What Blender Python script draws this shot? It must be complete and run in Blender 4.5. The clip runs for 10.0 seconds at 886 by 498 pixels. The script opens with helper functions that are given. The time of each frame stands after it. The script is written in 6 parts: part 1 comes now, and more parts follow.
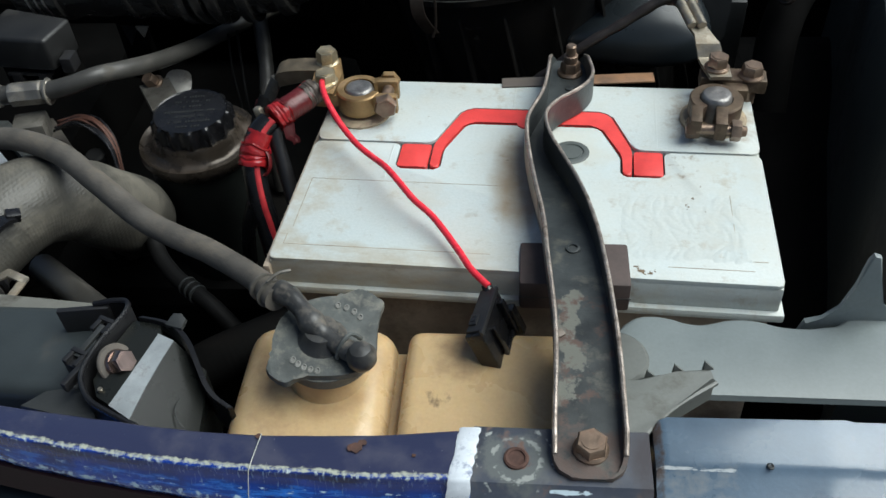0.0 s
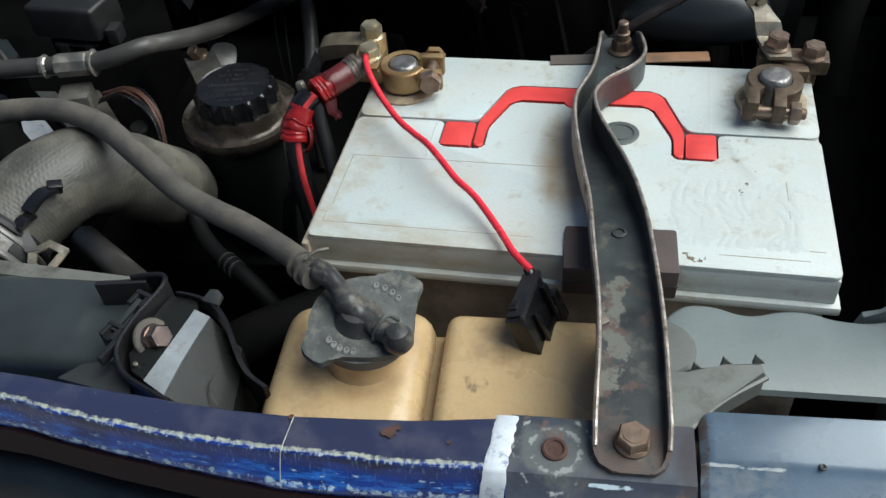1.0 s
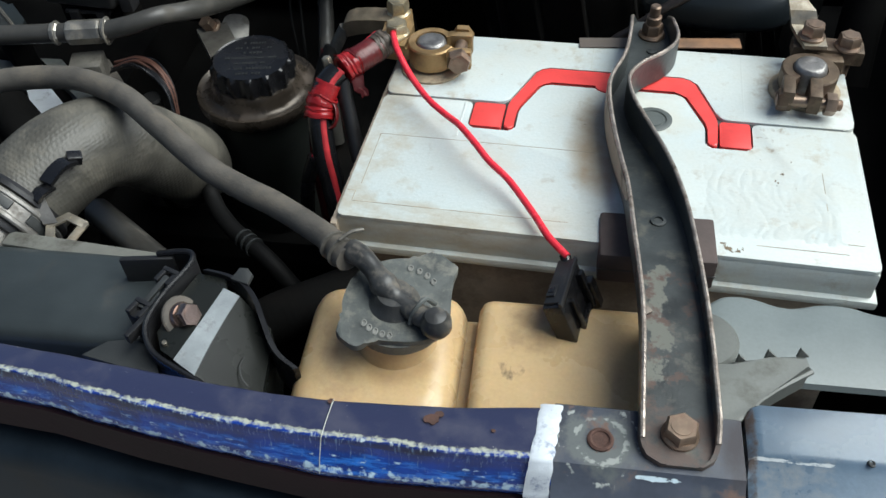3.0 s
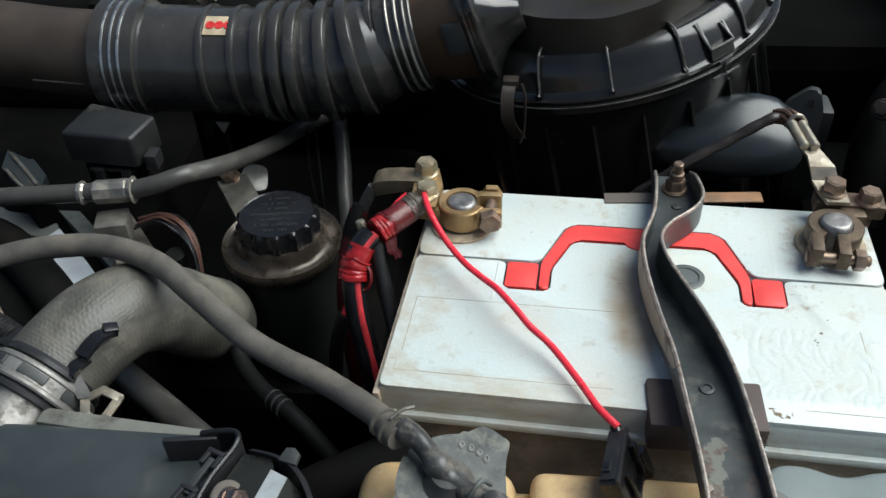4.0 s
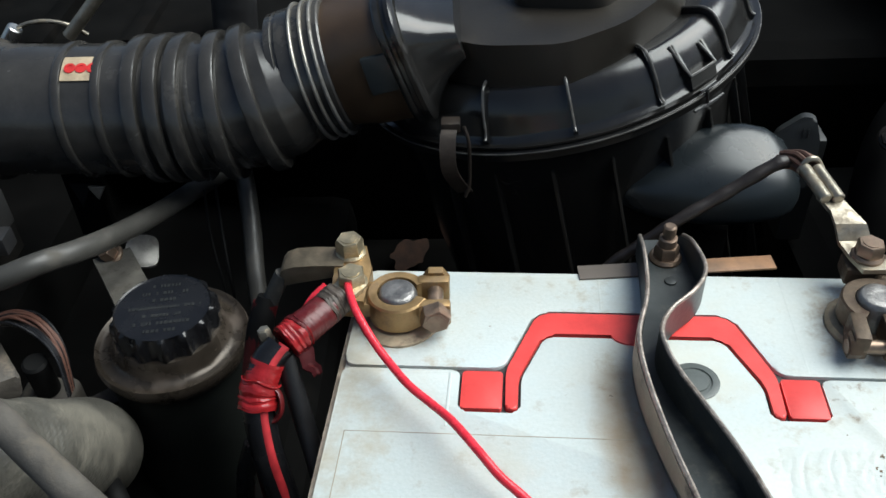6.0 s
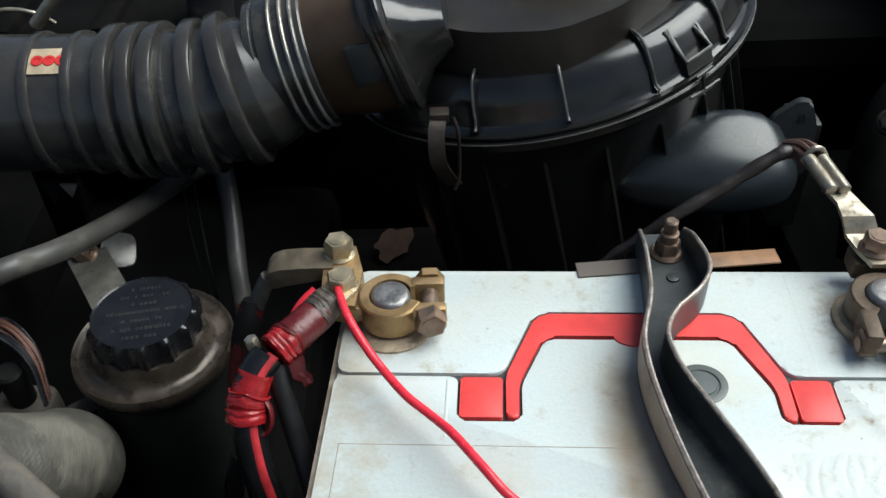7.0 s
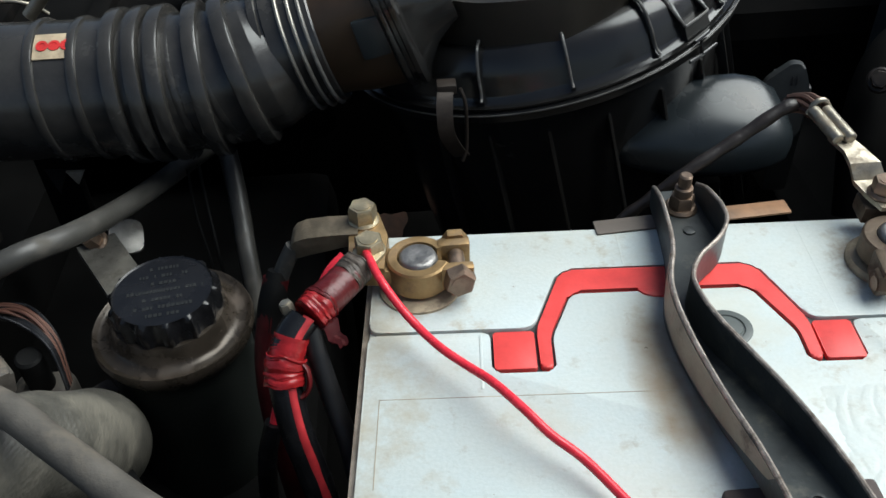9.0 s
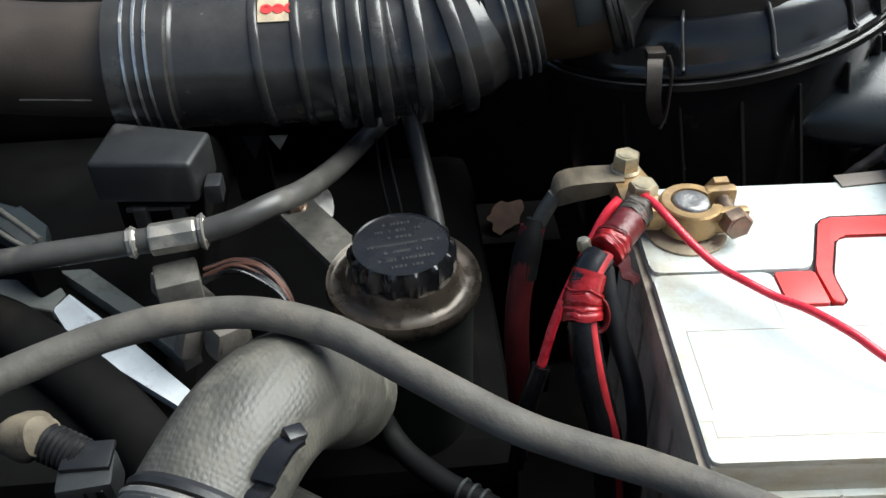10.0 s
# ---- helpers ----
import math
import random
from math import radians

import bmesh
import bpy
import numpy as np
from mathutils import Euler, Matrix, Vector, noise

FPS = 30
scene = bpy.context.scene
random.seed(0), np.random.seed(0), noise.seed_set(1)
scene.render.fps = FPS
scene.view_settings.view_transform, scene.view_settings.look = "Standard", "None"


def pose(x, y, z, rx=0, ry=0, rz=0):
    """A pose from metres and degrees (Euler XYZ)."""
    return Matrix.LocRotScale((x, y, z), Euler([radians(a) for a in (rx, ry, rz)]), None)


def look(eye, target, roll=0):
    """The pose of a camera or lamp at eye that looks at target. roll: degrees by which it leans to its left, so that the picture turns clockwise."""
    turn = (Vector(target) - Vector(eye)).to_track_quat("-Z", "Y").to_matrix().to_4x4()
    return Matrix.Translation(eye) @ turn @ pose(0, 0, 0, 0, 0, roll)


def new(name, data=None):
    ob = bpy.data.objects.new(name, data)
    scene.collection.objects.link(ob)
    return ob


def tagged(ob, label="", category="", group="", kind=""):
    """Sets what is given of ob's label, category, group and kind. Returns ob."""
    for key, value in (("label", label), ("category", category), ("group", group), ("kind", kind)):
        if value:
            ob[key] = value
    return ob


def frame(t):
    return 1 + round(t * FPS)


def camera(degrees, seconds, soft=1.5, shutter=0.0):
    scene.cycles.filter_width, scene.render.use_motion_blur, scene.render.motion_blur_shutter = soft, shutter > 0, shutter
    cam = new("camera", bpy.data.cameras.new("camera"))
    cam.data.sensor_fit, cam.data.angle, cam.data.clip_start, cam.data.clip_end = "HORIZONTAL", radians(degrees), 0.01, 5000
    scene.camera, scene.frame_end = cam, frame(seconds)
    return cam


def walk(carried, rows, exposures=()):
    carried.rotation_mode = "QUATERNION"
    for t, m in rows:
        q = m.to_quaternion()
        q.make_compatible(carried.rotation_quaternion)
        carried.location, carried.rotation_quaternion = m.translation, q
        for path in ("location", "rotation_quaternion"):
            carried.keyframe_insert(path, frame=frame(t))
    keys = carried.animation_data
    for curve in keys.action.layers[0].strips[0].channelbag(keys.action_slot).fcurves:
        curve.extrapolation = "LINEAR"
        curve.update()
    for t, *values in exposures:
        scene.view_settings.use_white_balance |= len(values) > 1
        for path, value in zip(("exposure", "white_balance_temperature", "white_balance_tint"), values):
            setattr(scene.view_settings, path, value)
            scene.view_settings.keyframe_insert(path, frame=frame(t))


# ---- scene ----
cam = camera(53.7, 10.0)
PATH = [
    (0, (0.1363, -0.3005, 1.2122), (-0.0473, 1.1088, -0.1950), -4.15),
    (0.5, (0.1407, -0.2972, 1.2072), (-0.1044, 1.0889, -0.2136), -5.05),
    (1, (0.1364, -0.2918, 1.2051), (-0.1453, 1.0723, -0.2302), -5.81),
    (1.5, (0.1312, -0.2855, 1.1979), (-0.1005, 1.0520, -0.2709), -3.62),
    (2, (0.1188, -0.2900, 1.2009), (-0.1182, 1.0337, -0.2796), -3.03),
    (3.5, (0.1014, -0.2861, 1.2035), (-0.1246, 1.0797, -0.2400), -3.22),
    (4, (0.0790, -0.2712, 1.2254), (-0.1268, 1.2362, -0.0728), -2.81),
    (4.5, (0.0577, -0.2694, 1.2055), (-0.0897, 1.2922, -0.0353), -2.54),
    (5, (0.0761, -0.2192, 1.1955), (-0.0170, 1.3298, -0.0662), -2.76),
    (5.5, (0.0748, -0.1778, 1.1855), (-0.0098, 1.3652, -0.0841), -2.65),
    (7, (0.0628, -0.1352, 1.1753), (0.0439, 1.3673, -0.1445), -2.24),
    (7.5, (0.0630, -0.1344, 1.1714), (0.0633, 1.3589, -0.1591), -2.31),
    (8, (0.0658, -0.1357, 1.1695), (0.0835, 1.3496, -0.1697), -2.68),
    (8.5, (0.0614, -0.1401, 1.1705), (0.0903, 1.3469, -0.1665), -2.97),
    (9, (0.0375, -0.1505, 1.1676), (0.0889, 1.3499, -0.1539), -2.85),
    (9.5, (-0.0152, -0.1548, 1.1612), (0.0654, 1.3686, -0.1321), -2.02),
    (10, (-0.0960, -0.1720, 1.1508), (0.0046, 1.3615, -0.1291), -1.41),
]
EXPOSURES = [(0.0, 0.05, 6500, 5), (2.0, 0.10, 6500, 5), (3.5, 0.28, 6500, 5), (5.5, 0.28, 6500, 5), (7.5, 0.22, 6500, 5), (9.0, 0.16, 6500, 5), (9.5, 0.40, 6500, 5), (10.0, 0.95, 6500, 5)]
walk(cam, [(t, look(eye, target, roll)) for t, eye, target, roll in PATH], EXPOSURES)

# ---- world, sun ----
world = bpy.data.worlds.new("overcast_sky")
scene.world = world
world.use_nodes = True
wn = world.node_tree
sky = wn.nodes.new("ShaderNodeTexSky")
sky.sky_type, sky.sun_disc = "NISHITA", False
sky.sun_elevation, sky.sun_rotation = radians(53), radians(81)
sky.air_density, sky.dust_density, sky.ozone_density = 0.85, 2.8, 0.7
wn.links.new(sky.outputs[0], wn.nodes["Background"].inputs[0])
wn.nodes["Background"].inputs[1].default_value = 0.075
sun = new("sun", bpy.data.lights.new("sun", "SUN"))
sun.data.energy, sun.data.angle, sun.data.color = 4.45, radians(58), (0.94, 0.985, 1.0)
sun.matrix_world = look((1.15, 0.18, 2.45), (0, 0, 0.9))
tagged(sun, kind="structure")

# ---- helpers for meshes ----
V = Vector
ID = Matrix.Identity(4)


def part(name, bm, material, parent=None, label="", smooth=True, world_space=True):
    """Link a bmesh as one mesh object under a thing or a part."""
    me = bpy.data.meshes.new(name)
    bmesh.ops.recalc_face_normals(bm, faces=bm.faces)
    bm.to_mesh(me)
    bm.free()
    me.materials.append(material)
    if smooth:
        for p in me.polygons:
            p.use_smooth = True
        me.set_sharp_from_angle(angle=radians(38))
    ob = new(name, me)
    if parent is not None:
        ob.parent = parent
        if world_space:
            ob.matrix_parent_inverse = placed(parent).inverted()
    if label:
        ob["label"] = label
    return ob


def placed(ob):
    """The pose of a thing or a part, without waiting for an update."""
    m = ob.matrix_basis
    if ob.parent is not None:
        m = ob.parent.matrix_basis @ ob.matrix_parent_inverse @ m
    return m


def thing(name, at, label, category, group="", kind="", turn=0):
    e = new(name)
    e.empty_display_size = 0.01
    e.matrix_basis = pose(*at, 0, 0, turn)
    return tagged(e, label, category, group, kind)


def axis_pose(a, b):
    """A pose at a whose z axis runs to b."""
    d = V(b) - V(a)
    return Matrix.Translation(a) @ d.to_track_quat("Z", "Y").to_matrix().to_4x4()


def bevelled(bm, faces_from, width, segments=2, angle=30):
    edges = [e for e in bm.edges if e.index >= faces_from and len(e.link_faces) == 2 and e.calc_face_angle(0) > radians(angle)]
    if edges:
        bmesh.ops.bevel(bm, geom=edges, offset=width, segments=segments, profile=0.6, affect="EDGES", clamp_overlap=True)


def merge(bm, other, m=ID):
    """Add the bmesh other to bm at the pose m."""
    me = bpy.data.meshes.new("tmp")
    other.to_mesh(me)
    other.free()
    me.transform(m)
    bm.from_mesh(me)
    bpy.data.meshes.remove(me)
    return bm


def box(lo, hi, bevel=0.0, m=ID, seg=2, bm=None):
    b = bmesh.new()
    bmesh.ops.create_cube(b, size=1)
    for v in b.verts:
        v.co = V([lo[i] + (hi[i] - lo[i]) * (v.co[i] + 0.5) for i in range(3)])
    if bevel:
        bmesh.ops.bevel(b, geom=b.edges[:], offset=bevel, segments=seg, profile=0.6, affect="EDGES", clamp_overlap=True)
    return merge(bm or bmesh.new(), b, m)


def lathe(profile, m=ID, n=40, bm=None, wave=None):
    """Turn rows of (radius, height) about z. wave(angle, radius, height) may change the radius."""
    b = bmesh.new()
    rings = []
    for r, h in profile:
        ring = []
        for k in range(n):
            a = 2 * math.pi * k / n
            rr = wave(a, r, h) if wave else r
            ring.append(b.verts.new((rr * math.cos(a), rr * math.sin(a), h)))
        rings.append(ring)
    for p, q in zip(rings, rings[1:]):
        for k in range(n):
            b.faces.new((p[k], p[(k + 1) % n], q[(k + 1) % n], q[k]))
    b.faces.new(rings[0][::-1])
    b.faces.new(rings[-1])
    return merge(bm or bmesh.new(), b, m)


def cyl(a, b, r, bevel=0.0, n=28, bm=None, r2=None):
    h = (V(b) - V(a)).length
    r2 = r if r2 is None else r2
    c = min(bevel, h / 3, r / 2)
    prof = [(r - c, 0), (r, c), (r2, h - c), (r2 - c, h)] if c > 0 else [(r, 0), (r2, h)]
    return lathe(prof, axis_pose(a, b), n, bm)


def hexbolt(a, axis, af, h, bm=None, flange=0.0, stud=0.0, n=6, turn=0.0):
    """A hexagon head on its flange, at a, along axis."""
    m = axis_pose(a, V(a) + V(axis)) @ pose(0, 0, 0, 0, 0, turn)
    R = af / math.sqrt(3)
    b = bm or bmesh.new()
    z0 = 0
    if flange:
        lathe([(flange, 0), (flange, 0.0010), (flange * 0.86, 0.0022)], m, 28, b)
        z0 = 0.0015
    lathe([(R, z0), (R, z0 + h * 0.82), (R * 0.88, z0 + h)], m, 6, b)
    if stud:
        lathe([(R * 0.5, z0 + h), (R * 0.5, z0 + h + stud * 0.8), (R * 0.38, z0 + h + stud)], m, 16, b)
    else:
        lathe([(R * 0.62, z0 + h - 0.0004), (R * 0.62, z0 + h + 0.0003), (R * 0.5, z0 + h + 0.0003)], m, 20, b)
    return b


def smooth_path(pts, n):
    """Catmull-Rom through the points, n steps a span."""
    P = [V(p) for p in pts]
    P = [P[0] * 2 - P[1]] + P + [P[-1] * 2 - P[-2]]
    out = []
    for i in range(1, len(P) - 2):
        for k in range(n):
            t = k / n
            a, b, c, d = P[i - 1], P[i], P[i + 1], P[i + 2]
            out.append(0.5 * ((2 * b) + (c - a) * t + (2 * a - 5 * b + 4 * c - d) * t * t + (3 * b - a - 3 * c + d) * t ** 3))
    out.append(P[-2])
    return out


def tube(pts, r, n=16, steps=8, bm=None, radius=None, flat=1.0, ready=False):
    """A tube along a smooth path; radius(u) may scale it, u from 0 to 1; flat squeezes it upright."""
    path = [V(p) for p in pts] if ready else smooth_path(pts, steps)
    b = bmesh.new()
    rings, side = [], None
    for i, p in enumerate(path):
        d = (path[min(i + 1, len(path) - 1)] - path[max(i - 1, 0)]).normalized()
        if side is None:
            side = d.orthogonal().normalized()
        side = (side - d * side.dot(d)).normalized()
        up = d.cross(side)
        rr = r * (radius(i / (len(path) - 1)) if radius else 1)
        rings.append([b.verts.new(p + side * math.cos(2 * math.pi * k / n) * rr + up * math.sin(2 * math.pi * k / n) * rr * flat) for k in range(n)])
    for p, q in zip(rings, rings[1:]):
        for k in range(n):
            b.faces.new((p[k], p[(k + 1) % n], q[(k + 1) % n], q[k]))
    b.faces.new(rings[0][::-1])
    b.faces.new(rings[-1])
    return merge(bm or bmesh.new(), b)


def plate(poly, z0, z1, bevel=0.0, m=ID, bm=None, seg=2):
    """A flat polygon, thickened from z0 to z1; its upper edges are rounded."""
    b = bmesh.new()
    lo = [b.verts.new((x, y, z0)) for x, y in poly]
    hi = [b.verts.new((x, y, z1)) for x, y in poly]
    n = len(poly)
    b.faces.new(lo[::-1])
    top = b.faces.new(hi)
    for k in range(n):
        b.faces.new((lo[k], lo[(k + 1) % n], hi[(k + 1) % n], hi[k]))
    if bevel:
        bmesh.ops.bevel(b, geom=list(top.edges), offset=bevel, segments=seg, profile=0.6, affect="EDGES", clamp_overlap=True)
    return merge(bm or bmesh.new(), b, m)


def loft(sections, bm=None, closed=True, caps=True):
    """Join rows of points, each a closed outline."""
    b = bmesh.new()
    rings = [[b.verts.new(p) for p in s] for s in sections]
    n = len(rings[0])
    for p, q in zip(rings, rings[1:]):
        for k in range(n if closed else n - 1):
            b.faces.new((p[k], p[(k + 1) % n], q[(k + 1) % n], q[k]))
    if caps:
        b.faces.new(rings[0][::-1])
        b.faces.new(rings[-1])
    return merge(bm or bmesh.new(), b)


def blend(rows, x):
    """Piecewise smooth reading of rows (x, a, b, ...) at x."""
    if x <= rows[0][0]:
        return rows[0][1:]
    for p, q in zip(rows, rows[1:]):
        if x <= q[0]:
            t = (x - p[0]) / (q[0] - p[0])
            t = t * t * (3 - 2 * t) * 0.5 + t * 0.5
            return tuple(a + (b - a) * t for a, b in zip(p[1:], q[1:]))
    return rows[-1][1:]


def spline(rows, x):
    """Smooth reading of rows (x, a, b, ...) at x."""
    if x <= rows[0][0]:
        return rows[0][1:]
    if x >= rows[-1][0]:
        return rows[-1][1:]
    i = max(k for k in range(len(rows) - 1) if rows[k][0] <= x)

    def slope(k, c):
        k0, k1 = max(k - 1, 0), min(k + 1, len(rows) - 1)
        return (rows[k1][c] - rows[k0][c]) / (rows[k1][0] - rows[k0][0])

    h = rows[i + 1][0] - rows[i][0]
    t = (x - rows[i][0]) / h
    return tuple((2 * t ** 3 - 3 * t * t + 1) * rows[i][c] + (t ** 3 - 2 * t * t + t) * h * slope(i, c) + (3 * t * t - 2 * t ** 3) * rows[i + 1][c] + (t ** 3 - t * t) * h * slope(i + 1, c) for c in range(1, len(rows[0])))


def rounded(poly, r, n=4):
    """The polygon with its corners rounded by r."""
    out = []
    for k in range(len(poly)):
        p, a, b = V((*poly[k], 0)), V((*poly[k - 1], 0)), V((*poly[(k + 1) % len(poly)], 0))
        d = min(r, (a - p).length * 0.45, (b - p).length * 0.45)
        p0, p1 = p + (a - p).normalized() * d, p + (b - p).normalized() * d
        for j in range(n + 1):
            t = j / n
            q = p0 * (1 - t) ** 2 + p * 2 * t * (1 - t) + p1 * t * t
            out.append((q.x, q.y))
    return out


# ---- materials ----
def mat(name, color, rough=0.5, metal=0.0, var=0.25, scale=60.0, dirt=None, dirt_amount=0.0, dirt_scale=18.0, bump=0.15, grain=600.0,
        coat=0.0, spec=0.5, dirt_rough=0.85, second=None, trans=0.0):
    """A surface with variation at two scales, dirt or rust in patches, and fine relief. scale counts waves a metre."""
    m = bpy.data.materials.new(name)
    m.use_nodes = True
    t = m.node_tree
    p = t.nodes["Principled BSDF"]
    link = t.links.new

    def node(kind, **kw):
        n = t.nodes.new(kind)
        for k, v in kw.items():
            n.inputs[k].default_value = v
        return n

    co = t.nodes.new("ShaderNodeTexCoord").outputs["Object"]
    big = node("ShaderNodeTexNoise", Scale=scale, Detail=5.0, Roughness=0.6)
    fine = node("ShaderNodeTexNoise", Scale=grain, Detail=3.0, Roughness=0.6)
    for n in (big, fine):
        link(co, n.inputs["Vector"])
    c = V(color)
    ramp = t.nodes.new("ShaderNodeValToRGB")
    ramp.color_ramp.elements[0].position, ramp.color_ramp.elements[1].position = 0.3, 0.7
    dark, light = c * (1 - var), c * (1 + var)
    ramp.color_ramp.elements[0].color = (*dark, 1)
    ramp.color_ramp.elements[1].color = (*(V(second) if second else light), 1)
    link(big.outputs["Fac"], ramp.inputs["Fac"])
    mixg = t.nodes.new("ShaderNodeMix")
    mixg.data_type, mixg.blend_type = "RGBA", "OVERLAY"
    mixg.inputs[0].default_value = 0.12
    link(ramp.outputs["Color"], mixg.inputs[6])
    link(fine.outputs["Fac"], mixg.inputs[7])
    out = mixg.outputs[2]
    rr = node("ShaderNodeMapRange")
    rr.inputs["To Min"].default_value, rr.inputs["To Max"].default_value = max(rough - 0.12, 0.04), min(rough + 0.15, 1)
    link(big.outputs["Fac"], rr.inputs["Value"])
    rough_out = rr.outputs[0]
    p.inputs["Metallic"].default_value = metal
    if dirt:
        dn = node("ShaderNodeTexNoise", Scale=dirt_scale, Detail=8.0, Roughness=0.7)
        link(co, dn.inputs["Vector"])
        dr = t.nodes.new("ShaderNodeValToRGB")
        mid = 0.72 - 0.42 * dirt_amount
        dr.color_ramp.elements[0].position, dr.color_ramp.elements[1].position = mid - 0.03, mid + 0.12
        link(dn.outputs["Fac"], dr.inputs["Fac"])
        md = t.nodes.new("ShaderNodeMix")
        md.data_type = "RGBA"
        link(dr.outputs["Color"], md.inputs[0])
        link(out, md.inputs[6])
        md.inputs[7].default_value = (*dirt, 1)
        out = md.outputs[2]
        mr = t.nodes.new("ShaderNodeMix")
        link(dr.outputs["Color"], mr.inputs[0])
        link(rough_out, mr.inputs[2])
        mr.inputs[3].default_value = dirt_rough
        rough_out = mr.outputs[0]
        if metal:
            mm = t.nodes.new("ShaderNodeMix")
            link(dr.outputs["Color"], mm.inputs[0])
            mm.inputs[2].default_value, mm.inputs[3].default_value = metal, 0.0
            link(mm.outputs[0], p.inputs["Metallic"])
    link(out, p.inputs["Base Color"])
    link(rough_out, p.inputs["Roughness"])
    p.inputs["Coat Weight"].default_value = coat
    p.inputs["Coat Roughness"].default_value = 0.12
    p.inputs["Specular IOR Level"].default_value = spec
    if trans:
        p.inputs["Subsurface Weight"].default_value = trans
        p.inputs["Subsurface Radius"].default_value = (0.01, 0.006, 0.003)
        p.inputs["Subsurface Scale"].default_value = 0.5
    if bump:
        bn = node("ShaderNodeBump", Strength=bump, Distance=0.0006)
        link(fine.outputs["Fac"], bn.inputs["Height"])
        b2 = node("ShaderNodeBump", Strength=bump, Distance=0.002)
        link(big.outputs["Fac"], b2.inputs["Height"])
        link(bn.outputs[0], b2.inputs["Normal"])
        link(b2.outputs[0], p.inputs["Normal"])
    return m


M_COLLAR = mat("stained_plastic_collar", (0.34, 0.27, 0.18), 0.6, var=0.35, scale=90, dirt=(0.14, 0.1, 0.07), dirt_amount=0.4, dirt_scale=80)
M_MAROONTAPE = mat("grimy_maroon_sheath", (0.052, 0.006, 0.007), 0.45, var=0.4, scale=90, spec=0.2)
M_MARK = mat("rubbed_rubber_mark", (0.155, 0.155, 0.143), 0.7)
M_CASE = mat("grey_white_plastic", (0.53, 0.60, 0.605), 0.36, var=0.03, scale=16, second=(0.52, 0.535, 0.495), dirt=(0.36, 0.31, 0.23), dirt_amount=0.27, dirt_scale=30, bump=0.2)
M_SIDE = mat("dusty_brown_grey_plastic", (0.22, 0.185, 0.150), 0.65, var=0.3, scale=25, dirt=(0.10, 0.08, 0.062), dirt_amount=0.5, dirt_scale=14)
M_GROOVE = mat("dark_groove_plastic", (0.05, 0.05, 0.05), 0.7)
M_DISC = mat("grey_indicator_plastic", (0.085, 0.096, 0.092), 0.4, var=0.12)
M_TAB = mat("dark_grey_tab_plastic", (0.026, 0.028, 0.028), 0.5)
M_ARM = mat("dull_brown_terminal_arm", (0.125, 0.10, 0.068), 0.5, metal=0.4, var=0.3, scale=90, dirt=(0.12, 0.09, 0.06), dirt_amount=0.45, dirt_scale=70, bump=0.3)
M_FILM = mat("dirty_grey_tape_film", (0.060, 0.046, 0.036), 0.5, var=0.5, scale=160, bump=0.4)
M_CORR = mat("matt_black_conduit", (0.0045, 0.0045, 0.0045), 0.65, var=0.3, scale=50, spec=0.15)
M_CLAMP = mat("dull_band_steel", (0.22, 0.21, 0.195), 0.42, metal=0.6, var=0.3, scale=80, dirt=(0.08, 0.07, 0.055), dirt_amount=0.4, dirt_scale=70, bump=0.2)
M_INLET = mat("dark_brown_inlet_plastic", (0.034, 0.024, 0.017), 0.48, var=0.35, scale=20)
M_BOLTDARK = mat("dark_bronze_bolt", (0.27, 0.205, 0.180), 0.20, metal=0.95, var=0.25, scale=90, bump=0.08)
M_STRIPE = mat("dull_red_cable_stripe", (0.40, 0.022, 0.028), 0.5, var=0.35, scale=90, bump=0.1)
# dusty case plastic, lightened on the left side to stand for light there
M_SIDELIT = mat("brown_dusty_lit_plastic", (0.46, 0.375, 0.29), 0.7, var=0.25, scale=25, dirt=(0.22, 0.175, 0.13), dirt_amount=0.5, dirt_scale=18)
M_TAPE2 = mat("bright_red_tape", (0.25, 0.011, 0.013), 0.18, var=0.35, scale=120, dirt=(0.05, 0.006, 0.006), dirt_amount=0.25, dirt_scale=60, bump=0.25, dirt_rough=0.2)
M_RED = mat("red_plastic", (0.70, 0.06, 0.055), 0.4, var=0.12, scale=80, bump=0.06)
M_WIRE = mat("red_wire_plastic", (0.72, 0.03, 0.05), 0.25, var=0.1, scale=120, bump=0.03)
M_TAPE = mat("dark_red_tape", (0.085, 0.007, 0.008), 0.33, var=0.3, scale=120, dirt=(0.05, 0.010, 0.010), dirt_amount=0.3, dirt_scale=90, bump=0.25)
M_BRASS = mat("tarnished_brass", (0.31, 0.20, 0.092), 0.40, metal=0.7, var=0.3, scale=80, dirt=(0.19, 0.125, 0.065), dirt_amount=0.5, dirt_scale=60, bump=0.18)
M_ZINC = mat("dull_zinc_plating", (0.43, 0.36, 0.24), 0.36, metal=0.8, var=0.25, scale=120, dirt=(0.22, 0.145, 0.08), dirt_amount=0.38, dirt_scale=100, bump=0.12)
M_LEAD = mat("grey_lead", (0.25, 0.24, 0.23), 0.40, metal=0.8, var=0.3, scale=180, dirt=(0.5, 0.5, 0.48), dirt_amount=0.15, dirt_scale=200, bump=0.3)
M_RUSTBOLT = mat("rusty_bolt_steel", (0.23, 0.165, 0.12), 0.34, metal=0.7, var=0.25, scale=110, dirt=(0.17, 0.10, 0.065), dirt_amount=0.4, dirt_scale=80, bump=0.08)
M_NEG = mat("corroded_terminal_metal", (0.105, 0.074, 0.048), 0.5, metal=0.45, var=0.4, scale=100, dirt=(0.065, 0.036, 0.022), dirt_amount=0.5, dirt_scale=80, bump=0.25)
